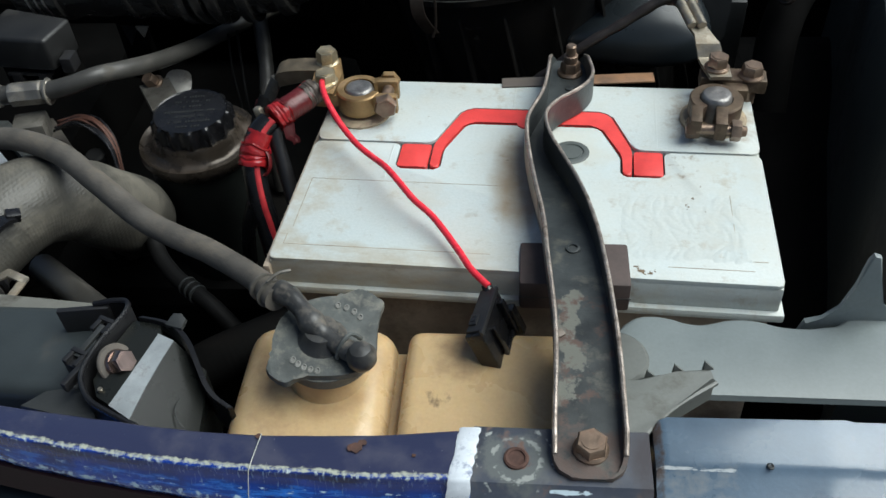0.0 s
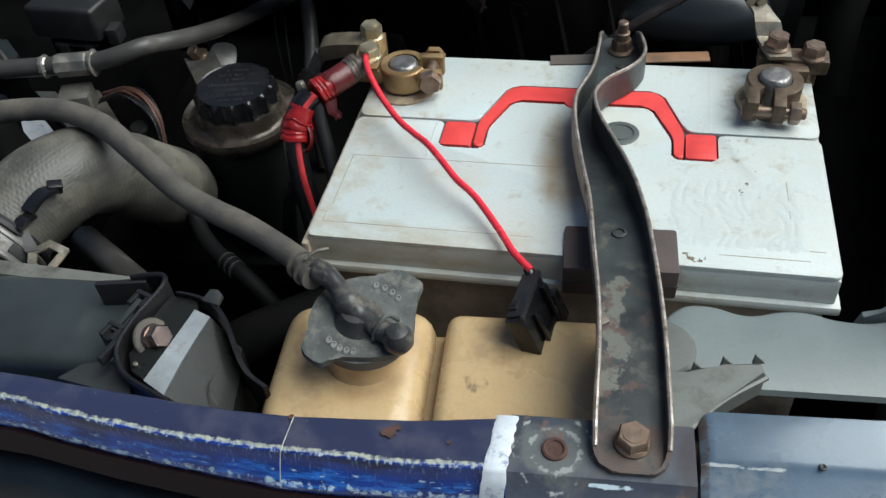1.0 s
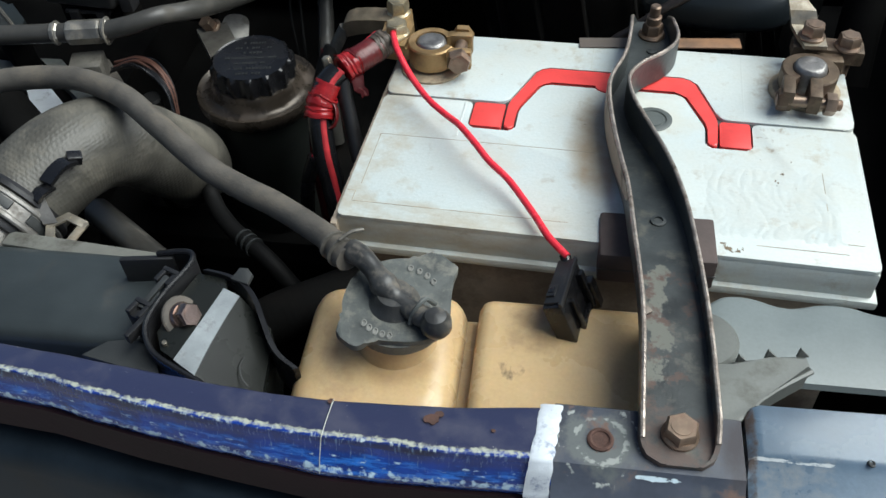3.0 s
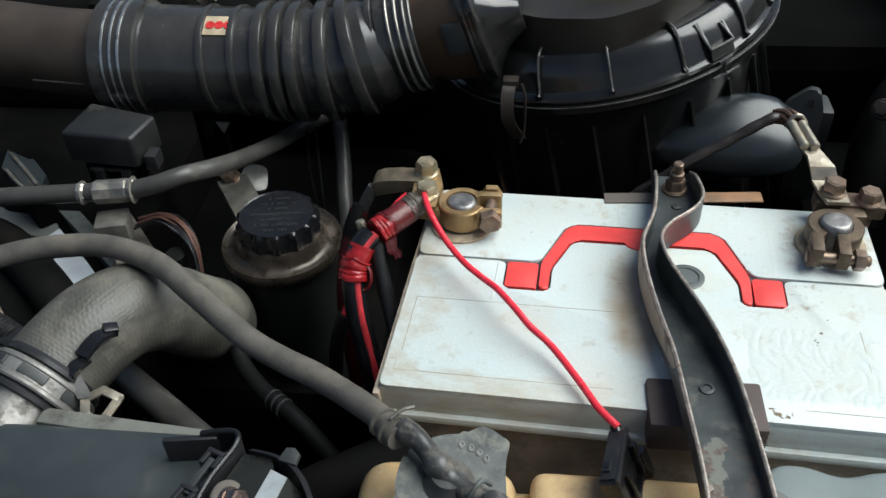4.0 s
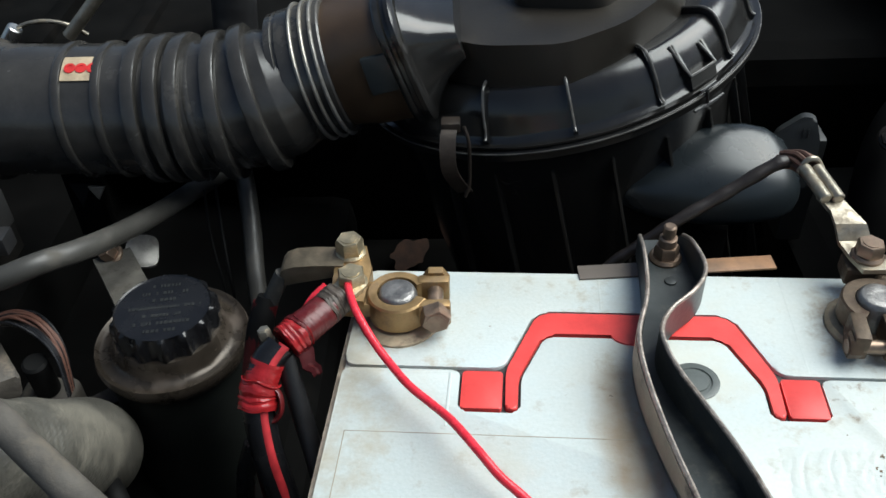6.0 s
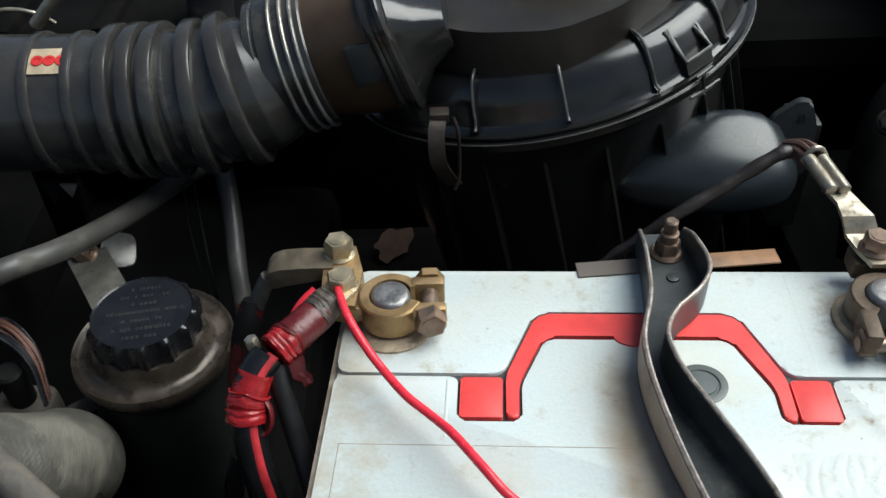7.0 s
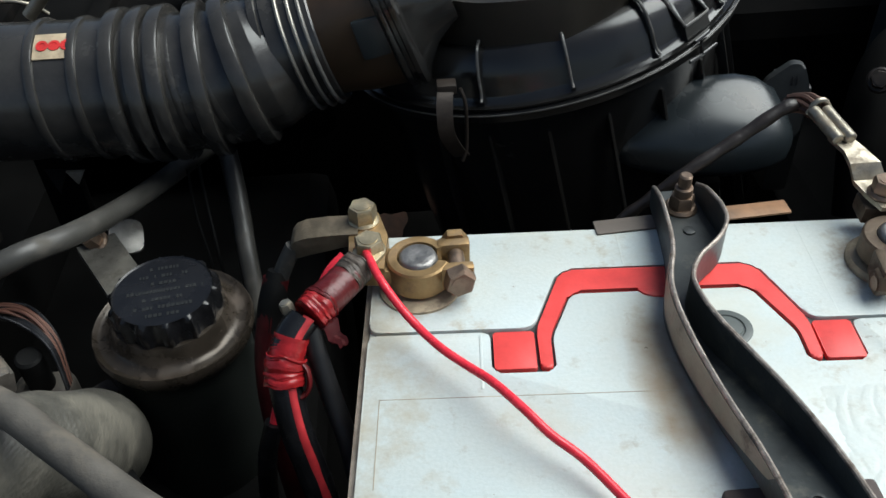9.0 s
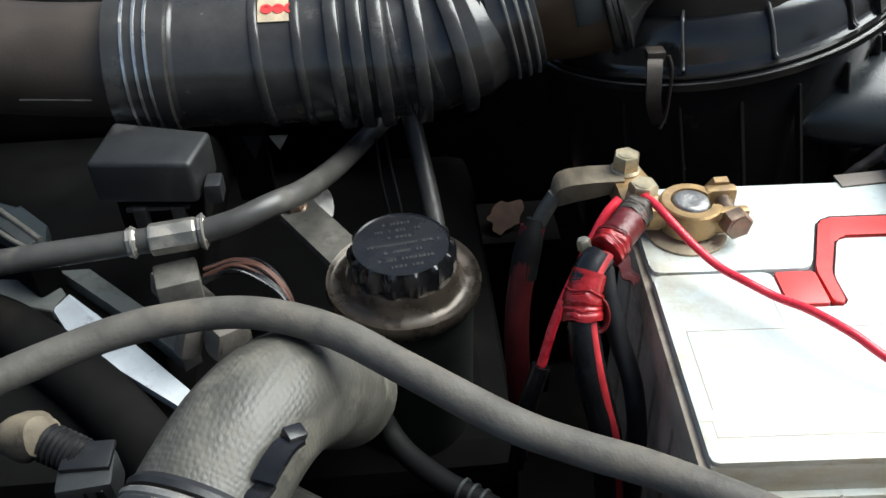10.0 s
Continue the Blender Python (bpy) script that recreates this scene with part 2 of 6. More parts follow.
M_LUG = mat("dull_tinned_metal", (0.33, 0.295, 0.235), 0.34, metal=0.8, var=0.25, scale=110, dirt=(0.20, 0.155, 0.105), dirt_amount=0.4, dirt_scale=70, bump=0.15)
M_STRAP = mat("worn_black_steel", (0.036, 0.041, 0.041), 0.40, var=0.4, scale=70, dirt=(0.13, 0.125, 0.10), dirt_amount=0.32, dirt_scale=38, bump=0.2, dirt_rough=0.65)
M_STRAPRUST = mat("bright_worn_edge", (0.36, 0.31, 0.27), 0.35, metal=0.7, var=0.35, scale=150, dirt=(0.10, 0.075, 0.06), dirt_amount=0.5, dirt_scale=60, bump=0.3)
M_RUBBER = mat("brown_rubber_block", (0.075, 0.055, 0.05), 0.75, var=0.25, scale=60)
M_COPPER = mat("rusty_strip", (0.26, 0.16, 0.1), 0.5, metal=0.3, var=0.4, scale=40, second=(0.42, 0.22, 0.11), bump=0.2)
M_TANK = mat("yellowed_translucent_plastic", (0.52, 0.37, 0.20), 0.27, var=0.10, scale=16, dirt=(0.36, 0.24, 0.13), dirt_amount=0.25, dirt_scale=14, bump=0.025, trans=0.3)
M_CAP = mat("dusty_grey_rubber", (0.070, 0.076, 0.072), 0.5, var=0.35, scale=70, dirt=(0.17, 0.165, 0.14), dirt_amount=0.45, dirt_scale=75, bump=0.25)
M_SPOUT = mat("dark_rubbed_rubber", (0.036, 0.036, 0.035), 0.33, var=0.4, scale=80, dirt=(0.13, 0.115, 0.095), dirt_amount=0.42, dirt_scale=90, bump=0.15)
M_STRIP = mat("scuffed_bright_steel_strip", (0.30, 0.325, 0.335), 0.36, metal=0.35, var=0.2, scale=70, dirt=(0.10, 0.10, 0.10), dirt_amount=0.3, dirt_scale=60, bump=0.15)
M_HOSE = mat("grey_worn_rubber", (0.077, 0.069, 0.059), 0.58, var=0.3, scale=50, dirt=(0.118, 0.101, 0.080), dirt_amount=0.45, dirt_scale=40, bump=0.3)
M_PIPE = mat("grey_pressure_hose", (0.045, 0.043, 0.039), 0.36, var=0.25, scale=50, dirt=(0.07, 0.063, 0.053), dirt_amount=0.35, dirt_scale=40, bump=0.1)
M_BLUE = mat("blue_car_paint", (0.005, 0.030, 0.20), 0.22, var=0.5, scale=60, dirt=(0.004, 0.012, 0.07), dirt_amount=0.35, dirt_scale=40, bump=0.1, coat=0.6, dirt_rough=0.4)
M_BLUEDULL = mat("dulled_blue_paint", (0.042, 0.049, 0.066), 0.33, var=0.35, scale=40, dirt=(0.075, 0.076, 0.080), dirt_amount=0.4, dirt_scale=60, bump=0.06, coat=0.3)
M_PANEL = mat("dusty_dark_blue_panel", (0.088, 0.130, 0.178), 0.26, var=0.25, scale=18, dirt=(0.19, 0.20, 0.20), dirt_amount=0.3, dirt_scale=26, bump=0.08, coat=0.4)
M_SLATE = mat("dark_slate_plastic", (0.027, 0.033, 0.035), 0.33, var=0.2, scale=24, dirt=(0.042, 0.041, 0.037), dirt_amount=0.3, dirt_scale=20, bump=0.06)
M_OLIVE = mat("olive_grey_plastic", (0.125, 0.125, 0.110), 0.45, var=0.2, scale=30, dirt=(0.06, 0.055, 0.045), dirt_amount=0.35, dirt_scale=40)
M_CHIP = mat("pale_bare_primer", (0.45, 0.46, 0.42), 0.7, var=0.3, scale=200, bump=0.1)
M_WHITE = mat("white_sealer", (0.58, 0.62, 0.66), 0.24, var=0.15, scale=60, bump=0.1, dirt=(0.14, 0.17, 0.27), dirt_amount=0.34, dirt_scale=130)
M_RUST = mat("brown_rust", (0.072, 0.036, 0.027), 0.85, var=0.4, scale=120, bump=0.4)
M_MAROON = mat("brown_lower_paint", (0.017, 0.0085, 0.0105), 0.5, var=0.5, scale=26, spec=0.12)
M_SHROUD = mat("grey_green_plastic", (0.172, 0.197, 0.197), 0.38, var=0.12, scale=16, dirt=(0.20, 0.20, 0.18), dirt_amount=0.3, dirt_scale=14, bump=0.1)
M_BLACK = mat("black_plastic", (0.014, 0.014, 0.015), 0.38, var=0.3, scale=50, dirt=(0.05, 0.046, 0.04), dirt_amount=0.2, dirt_scale=30, bump=0.12)
M_GLOSS = mat("glossy_black_plastic", (0.008, 0.008, 0.009), 0.25, var=0.3, scale=60, bump=0.08)
M_AIRBOX = mat("satin_black_plastic", (0.0135, 0.0130, 0.0125), 0.17, var=0.25, scale=35, dirt=(0.026, 0.021, 0.016), dirt_amount=0.10, dirt_scale=14, bump=0.05, spec=0.6)
M_DUCT = mat("black_ribbed_rubber", (0.033, 0.0310, 0.0285), 0.20, var=0.3, scale=40, dirt=(0.050, 0.043, 0.034), dirt_amount=0.28, dirt_scale=20, bump=0.10, spec=0.65)
# brown warmed and raised to carry a glow reflected onto the neck
M_BROWNDUCT = mat("dusty_brown_glow_plastic", (0.052, 0.031, 0.017), 0.36, var=0.35, scale=22, bump=0.08)
M_STEEL = mat("bright_steel", (0.62, 0.62, 0.6), 0.28, metal=0.95, var=0.2, scale=120, dirt=(0.25, 0.22, 0.18), dirt_amount=0.2, dirt_scale=80, bump=0.1)
M_ALU = mat("dull_tinned_fitting", (0.32, 0.30, 0.265), 0.38, metal=0.8, var=0.25, scale=60, dirt=(0.16, 0.135, 0.105), dirt_amount=0.4, dirt_scale=50, bump=0.15)
M_CAN = mat("dark_green_black_can", (0.012, 0.014, 0.0125), 0.42, var=0.3, scale=40, bump=0.1)
M_RIM = mat("worn_can_rim", (0.050, 0.040, 0.031), 0.22, metal=0.5, var=0.35, scale=45, dirt=(0.055, 0.04, 0.03), dirt_amount=0.45, dirt_scale=30, bump=0.15)
M_DOME = mat("grey_blue_smooth_plastic", (0.0135, 0.0175, 0.0200), 0.27, var=0.12, scale=14, bump=0.03)
# two metals held darker than real, putting the bay's deep shade into colour
M_DARK = mat("grimy_unlit_metal", (0.0070, 0.0068, 0.0065), 0.85, var=0.5, scale=14, dirt=(0.015, 0.0125, 0.011), dirt_amount=0.4, dirt_scale=9, spec=0.03)
M_PIT = mat("black_unlit_metal", (0.0048, 0.0047, 0.0046), 0.8, var=0.5, scale=14, dirt=(0.009, 0.0078, 0.007), dirt_amount=0.35, dirt_scale=9, spec=0.03)
M_GROUND = mat("grey_concrete", (0.2, 0.19, 0.18), 0.9, var=0.2, scale=2, grain=60)
M_LABEL = mat("cream_sticker", (0.42, 0.33, 0.22), 0.6, var=0.3, scale=120, dirt=(0.25, 0.15, 0.09), dirt_amount=0.3, dirt_scale=200)
M_LABELRED = mat("red_print", (0.55, 0.02, 0.02), 0.6)
M_TEXT = mat("worn_grey_print", (0.0135, 0.0145, 0.014), 0.5)
M_ORANGE = mat("orange_wire_plastic", (0.085, 0.036, 0.024), 0.5)
M_LEAF = mat("dry_brown_leaf", (0.060, 0.029, 0.018), 0.8, var=0.4, scale=80)
M_CASTLUG = mat("dusty_cast_lug", (0.12, 0.112, 0.097), 0.55, metal=0.3, var=0.3, scale=70, dirt=(0.06, 0.053, 0.043), dirt_amount=0.5, dirt_scale=60, bump=0.3)
M_RELAY = mat("dusty_dark_grey_plastic", (0.010, 0.010, 0.010), 0.48, var=0.25, scale=40, dirt=(0.024, 0.022, 0.019), dirt_amount=0.3, dirt_scale=30, bump=0.15)
M_TRI = mat("dusty_grey_bracket_plastic", (0.115, 0.122, 0.112), 0.45, var=0.2, scale=24, dirt=(0.075, 0.072, 0.06), dirt_amount=0.35, dirt_scale=24, bump=0.06)
M_LOWER = mat("dark_slate_blue_paint", (0.009, 0.015, 0.021), 0.45, var=0.4, scale=40, dirt=(0.035, 0.042, 0.042), dirt_amount=0.12, dirt_scale=120, bump=0.05, spec=0.3)
M_BRKT = mat("dark_painted_steel", (0.0105, 0.0115, 0.0105), 0.25, var=0.2, scale=24, bump=0.04, spec=0.3)
M_EARTH = mat("brown_black_braid", (0.017, 0.0125, 0.0105), 0.38, var=0.25, scale=90, bump=0.35, grain=900)
M_WING = mat("grey_green_wing_paint", (0.024, 0.029, 0.028), 0.5, var=0.2, scale=8, dirt=(0.02, 0.02, 0.018), dirt_amount=0.4, dirt_scale=10)
M_TAN = mat("grimy_tan_plastic", (0.15, 0.12, 0.082), 0.7, var=0.35, scale=60, dirt=(0.07, 0.055, 0.04), dirt_amount=0.4, dirt_scale=70, bump=0.3)
M_SILVER = mat("rubbed_silver_paint", (0.62, 0.65, 0.68), 0.4, metal=0.2, var=0.12, scale=60, dirt=(0.25, 0.25, 0.25), dirt_amount=0.25, dirt_scale=70, bump=0.1)
# edge glints, painted lighter than the black lid plastic
M_GLINTEDGE = mat("plastic_edge_glint", (0.085, 0.080, 0.074), 0.24, var=0.5, scale=60, bump=0.05)
M_LIDTOP = mat("dusty_black_lid_plastic", (0.020, 0.0165, 0.0125), 0.42, var=0.35, scale=18, dirt=(0.045, 0.038, 0.028), dirt_amount=0.25, dirt_scale=16)
M_FACE = mat("tan_flange_steel", (0.31, 0.26, 0.19), 0.5, var=0.3, scale=40, dirt=(0.07, 0.06, 0.05), dirt_amount=0.4, dirt_scale=30)
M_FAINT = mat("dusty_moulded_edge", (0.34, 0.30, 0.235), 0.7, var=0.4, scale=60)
M_STAIN = mat("brown_grime", (0.16, 0.12, 0.08), 0.85, var=0.5, scale=200)
M_CLIP = mat("dark_brown_spring_steel", (0.032, 0.024, 0.019), 0.5, metal=0.4, var=0.4, scale=120)
M_BLOCK = mat("brown_cast_housing", (0.075, 0.065, 0.055), 0.7, var=0.35, scale=60, dirt=(0.2, 0.16, 0.12), dirt_amount=0.3, dirt_scale=40, bump=0.4)


def weave(name, base):
    """Grey hose rubber with a fine cross-woven relief."""
    m = mat(name, base, 0.46, var=0.25, scale=45, dirt=(0.135, 0.123, 0.098), dirt_amount=0.42, dirt_scale=22, bump=0.2)
    t = m.node_tree
    p = t.nodes["Principled BSDF"]
    co = t.nodes.new("ShaderNodeTexCoord")
    vor = t.nodes.new("ShaderNodeTexVoronoi")
    mp = t.nodes.new("ShaderNodeMapping")
    mp.inputs["Rotation"].default_value = (0.5, 0.4, 0.8)
    mp.inputs["Scale"].default_value = (1.0, 0.45, 1.0)
    t.links.new(co.outputs["Object"], mp.inputs[0])
    t.links.new(mp.outputs[0], vor.inputs["Vector"])
    vor.inputs["Scale"].default_value, vor.inputs["Randomness"].default_value = 560, 0.3
    b = t.nodes.new("ShaderNodeBump")
    b.inputs["Strength"].default_value, b.inputs["Distance"].default_value = 0.45, 0.0005
    b.invert = True
    t.links.new(vor.outputs["Distance"], b.inputs["Height"])
    old = p.inputs["Normal"].links[0].from_socket
    t.links.new(old, b.inputs["Normal"])
    t.links.new(b.outputs[0], p.inputs["Normal"])
    return m


M_WEAVE = weave("woven_grey_hose_rubber", (0.068, 0.064, 0.054))


def layer(m, color, scale, lo, hi, rough=0.6, stretch=(1, 1, 1), windows=(), uv=False, metal=None):
    """Lay chipped, rusty, stained or shaded patches over a material: noise from lo to hi, lowered outside the windows.
    A window (axis, from, to, gain) rises from 0 to 1; axis 3 is a ring (3, x, y, radius, width, gain)."""
    t = m.node_tree
    p = t.nodes["Principled BSDF"]
    link = t.links.new
    co = t.nodes.new("ShaderNodeTexCoord").outputs["UV" if uv else "Object"]
    mp = t.nodes.new("ShaderNodeMapping")
    mp.inputs["Scale"].default_value = stretch
    link(co, mp.inputs[0])
    nz = t.nodes.new("ShaderNodeTexNoise")
    nz.inputs["Scale"].default_value, nz.inputs["Detail"].default_value, nz.inputs["Roughness"].default_value = scale, 6.0, 0.65
    link(mp.outputs[0], nz.inputs["Vector"])
    sep = t.nodes.new("ShaderNodeSeparateXYZ")
    link(co, sep.inputs[0])
    val = nz.outputs["Fac"]
    for w in windows:
        if w[0] == 3:
            d = t.nodes.new("ShaderNodeVectorMath")
            d.operation = "DISTANCE"
            flat = t.nodes.new("ShaderNodeCombineXYZ")
            link(sep.outputs[0], flat.inputs[0])
            link(sep.outputs[1], flat.inputs[1])
            link(flat.outputs[0], d.inputs[0])
            d.inputs[1].default_value = (w[1], w[2], 0)
            s1 = t.nodes.new("ShaderNodeMath")
            s1.operation = "SUBTRACT"
            link(d.outputs["Value"], s1.inputs[0])
            s1.inputs[1].default_value = w[3]
            s2 = t.nodes.new("ShaderNodeMath")
            s2.operation = "ABSOLUTE"
            link(s1.outputs[0], s2.inputs[0])
            src, x0, x1, gain = s2.outputs[0], w[4], 0.0, w[5]
        else:
            src, x0, x1, gain = sep.outputs[w[0]], w[1], w[2], w[3]
        mr = t.nodes.new("ShaderNodeMapRange")
        link(src, mr.inputs["Value"])
        mr.inputs["From Min"].default_value, mr.inputs["From Max"].default_value = x0, x1
        mr.inputs["To Min"].default_value, mr.inputs["To Max"].default_value = -gain, 0.0
        ad = t.nodes.new("ShaderNodeMath")
        link(val, ad.inputs[0])
        link(mr.outputs[0], ad.inputs[1])
        val = ad.outputs[0]
    mask = t.nodes.new("ShaderNodeMapRange")
    link(val, mask.inputs["Value"])
    mask.inputs["From Min"].default_value, mask.inputs["From Max"].default_value = lo, hi
    for name, value in (("Base Color", (*color, 1)), ("Roughness", rough), ("Metallic", metal)):
        if value is None:
            continue
        mx = t.nodes.new("ShaderNodeMix")
        a_in, b_in, res = 2, 3, 0
        if name == "Base Color":
            mx.data_type = "RGBA"
            a_in, b_in, res = 6, 7, 2
        link(mask.outputs[0], mx.inputs[0])
        if p.inputs[name].links:
            link(p.inputs[name].links[0].from_socket, mx.inputs[a_in])
        else:
            mx.inputs[a_in].default_value = p.inputs[name].default_value
        mx.inputs[b_in].default_value = value
        link(mx.outputs[res], p.inputs[name])
    return m


# worn paint of the front beam, with painted highlights; across it v runs from the ridge, positive downwards
layer(M_BLUE, (0.019, 0.023, 0.060), 300, 0.15, 0.25, 0.4, (1, 1, 1), ((1, 0.0006, -0.0006, 2.0),), uv=True)
layer(M_BLUE, (0.045, 0.047, 0.080), 38, 0.50, 0.66, 0.5, (1, 1, 1), ((1, 0.0006, -0.0006, 2.0),), uv=True)
layer(M_BLUE, (0.003, 0.008, 0.05), 60, 0.36, 0.60, 0.3, (0.4, 1, 1), ((1, 0.0005, 0.0010, 2.0), (1, 0.0065, 0.0035, 0.35)), uv=True)
# blue highlights of the glossy face, painted as streaks
layer(M_BLUE, (0.015, 0.13, 0.50), 200, 0.46, 0.63, 0.32, (0.35, 2.0, 1), ((1, 0.005, 0.009, 0.35),), uv=True)
layer(M_BLUE, (0.42, 0.56, 0.66), 330, 0.49, 0.59, 0.6, (0.9, 0.7, 1), ((1, 0.0100, 0.0145, 0.32), (1, 0.0195, 0.0165, 0.32)), uv=True)
layer(M_BLUE, (0.40, 0.52, 0.60), 420, 0.60, 0.66, 0.6, (0.45, 1.6, 1), ((1, 0.0010, 0.0016, 1.0), (1, 0.0070, 0.0095, 0.1)), uv=True)
layer(M_BLUE, (0.10, 0.17, 0.30), 700, 0.56, 0.66, 0.6, (1.3, 0.22, 1), ((1, 0.0006, 0.0014, 0.5), (1, 0.0150, 0.0060, 0.12)), uv=True)
layer(M_BLUE, (0.36, 0.38, 0.31), 420, 0.38, 0.56, 0.7, (0.8, 0.8, 1), ((1, -0.0028, -0.0008, 0.40), (1, 0.0018, 0.0004, 0.40)), uv=True)
layer(M_BLUE, (0.42, 0.49, 0.50), 420, 0.53, 0.66, 0.7, (0.9, 0.5, 1), ((1, -0.0010, 0.0002, 0.36), (1, 0.0050, 0.0016, 0.36)), uv=True)
layer(M_BLUE, (0.40, 0.41, 0.40), 420, 0.68, 0.72, 0.7, (1.3, 0.7, 1), ((1, 0.0, -0.001, 1.0),), uv=True)
# rust and bare metal round the empty bolt hole
layer(M_BLUEDULL, (0.085, 0.095, 0.095), 90, 0.36, 0.52, 0.5, (1, 1, 1), ((3, 0.1355, -0.1190, 0.0085, 0.0110, 0.34),))
layer(M_BLUEDULL, (0.24, 0.255, 0.24), 190, 0.44, 0.52, 0.5, (1, 1, 1), ((3, 0.1350, -0.1185, 0.0090, 0.0034, 0.30),))
layer(M_BLUEDULL, (0.30, 0.32, 0.30), 150, 0.50, 0.56, 0.5, (1, 1, 1), ((3, 0.1345, -0.1190, 0.0150, 0.0040, 0.30),))
# shadow gap towards the side panel, painted dark on the plate's end
layer(M_BLUEDULL, (0.040, 0.036, 0.042), 60, 0.30, 0.60, 0.7, (1, 0.5, 1), ((0, 0.1740, 0.1820, 0.40),))
layer(M_BLUEDULL, (0.15, 0.075, 0.05), 150, 0.46, 0.56, 0.75, (1, 1, 1), ((3, 0.1350, -0.1175, 0.0050, 0.0045, 0.30),))
layer(M_BLUEDULL, (0.12, 0.075, 0.06), 70, 0.56, 0.66, 0.75)
layer(M_PANEL, (0.42, 0.45, 0.46), 300, 0.44, 0.50, 0.6, (0.5, 1, 1), ((1, -0.1205, -0.1192, 0.8), (1, -0.1172, -0.1185, 0.8), (0, 0.228, 0.215, 0.6)))
layer(M_PANEL, (0.05, 0.035, 0.03), 80, 0.45, 0.60, 0.7, (1, 1, 1), ((0, 0.1960, 0.1905, 0.6),))
# bare undercoat and thin rust on the strap
layer(M_STRAP, (0.120, 0.122, 0.104), 38, 0.505, 0.53, 0.6, (1.3, 1, 1), ((1, -0.010, -0.030, 0.5), (1, -0.104, -0.095, 0.5), (0, 0.1700, 0.1600, 0.18)))
layer(M_STRAP, (0.085, 0.055, 0.045), 60, 0.53, 0.60, 0.7, (1, 1, 1), ((1, -0.010, -0.030, 0.4),))
layer(M_STRAP, (0.088, 0.063, 0.054), 90, 0.42, 0.55, 0.7, (1, 1, 1), ((1, -0.094, -0.108, 0.45),))
layer(M_BLUEDULL, (0.45, 0.55, 0.60), 300, 0.46, 0.52, 0.6, (0.6, 1, 1), ((1, -0.1330, -0.1312, 0.6), (1, -0.1290, -0.1305, 0.6), (0, 0.143, 0.148, 0.5), (0, 0.168, 0.162, 0.5)))
# grime on the battery lid: along the panel edge, round the posts
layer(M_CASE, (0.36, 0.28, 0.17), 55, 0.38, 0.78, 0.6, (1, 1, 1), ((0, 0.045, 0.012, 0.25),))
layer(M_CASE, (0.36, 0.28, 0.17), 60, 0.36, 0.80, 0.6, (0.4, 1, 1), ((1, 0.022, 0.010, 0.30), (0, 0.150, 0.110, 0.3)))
# the strap's soft shadow on the lid, painted in tan
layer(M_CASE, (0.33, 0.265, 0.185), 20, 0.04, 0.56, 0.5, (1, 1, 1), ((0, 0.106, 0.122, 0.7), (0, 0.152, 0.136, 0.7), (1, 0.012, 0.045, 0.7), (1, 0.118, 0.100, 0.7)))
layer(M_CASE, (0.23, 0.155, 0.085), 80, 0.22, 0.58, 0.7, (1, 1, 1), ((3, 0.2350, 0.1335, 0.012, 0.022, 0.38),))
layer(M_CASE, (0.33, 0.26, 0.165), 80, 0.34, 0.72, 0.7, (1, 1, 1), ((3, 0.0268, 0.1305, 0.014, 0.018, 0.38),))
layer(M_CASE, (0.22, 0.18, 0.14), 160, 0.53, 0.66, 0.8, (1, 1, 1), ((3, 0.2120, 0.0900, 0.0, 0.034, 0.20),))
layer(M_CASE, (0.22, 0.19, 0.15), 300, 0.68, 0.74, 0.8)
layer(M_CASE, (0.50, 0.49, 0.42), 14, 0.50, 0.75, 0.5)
# dark stains on the tank, with a browner neck base and waist
# the fuse holder's soft shadow, painted brown
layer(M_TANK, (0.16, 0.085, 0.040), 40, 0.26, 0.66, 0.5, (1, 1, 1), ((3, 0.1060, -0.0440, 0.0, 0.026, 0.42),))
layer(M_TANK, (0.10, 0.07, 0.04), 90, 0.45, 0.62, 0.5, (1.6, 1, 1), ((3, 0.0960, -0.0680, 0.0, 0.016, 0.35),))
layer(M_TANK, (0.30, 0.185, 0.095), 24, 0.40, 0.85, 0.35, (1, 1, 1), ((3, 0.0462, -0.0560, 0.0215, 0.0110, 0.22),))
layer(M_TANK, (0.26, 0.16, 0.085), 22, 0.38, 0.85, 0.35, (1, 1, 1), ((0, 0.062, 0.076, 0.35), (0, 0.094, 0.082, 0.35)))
layer(M_COPPER, (0.15, 0.125, 0.105), 60, 0.10, 0.25, 0.55, (1, 1, 1), ((0, 0.1680, 0.1640, 1.2),))

# ---- the setting ----
def setting(name, bm, material, label, category, smooth=False):
    return tagged(part(name, bm, material, None, smooth=smooth), label, category, kind="structure")


setting("ground", box((-400, -400, -0.1), (400, 400, 0.0)), M_GROUND, "grey concrete ground under the car", "ground")
# plain walls, added to close the bay and keep its depths dark
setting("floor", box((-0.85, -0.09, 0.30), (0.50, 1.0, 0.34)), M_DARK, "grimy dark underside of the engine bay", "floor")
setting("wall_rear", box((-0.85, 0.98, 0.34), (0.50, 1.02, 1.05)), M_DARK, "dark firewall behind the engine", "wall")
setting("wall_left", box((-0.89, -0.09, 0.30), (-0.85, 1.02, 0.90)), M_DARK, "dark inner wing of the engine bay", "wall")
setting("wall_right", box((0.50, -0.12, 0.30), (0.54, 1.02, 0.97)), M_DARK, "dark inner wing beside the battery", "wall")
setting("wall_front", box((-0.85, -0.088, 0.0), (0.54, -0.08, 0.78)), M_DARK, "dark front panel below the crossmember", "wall")

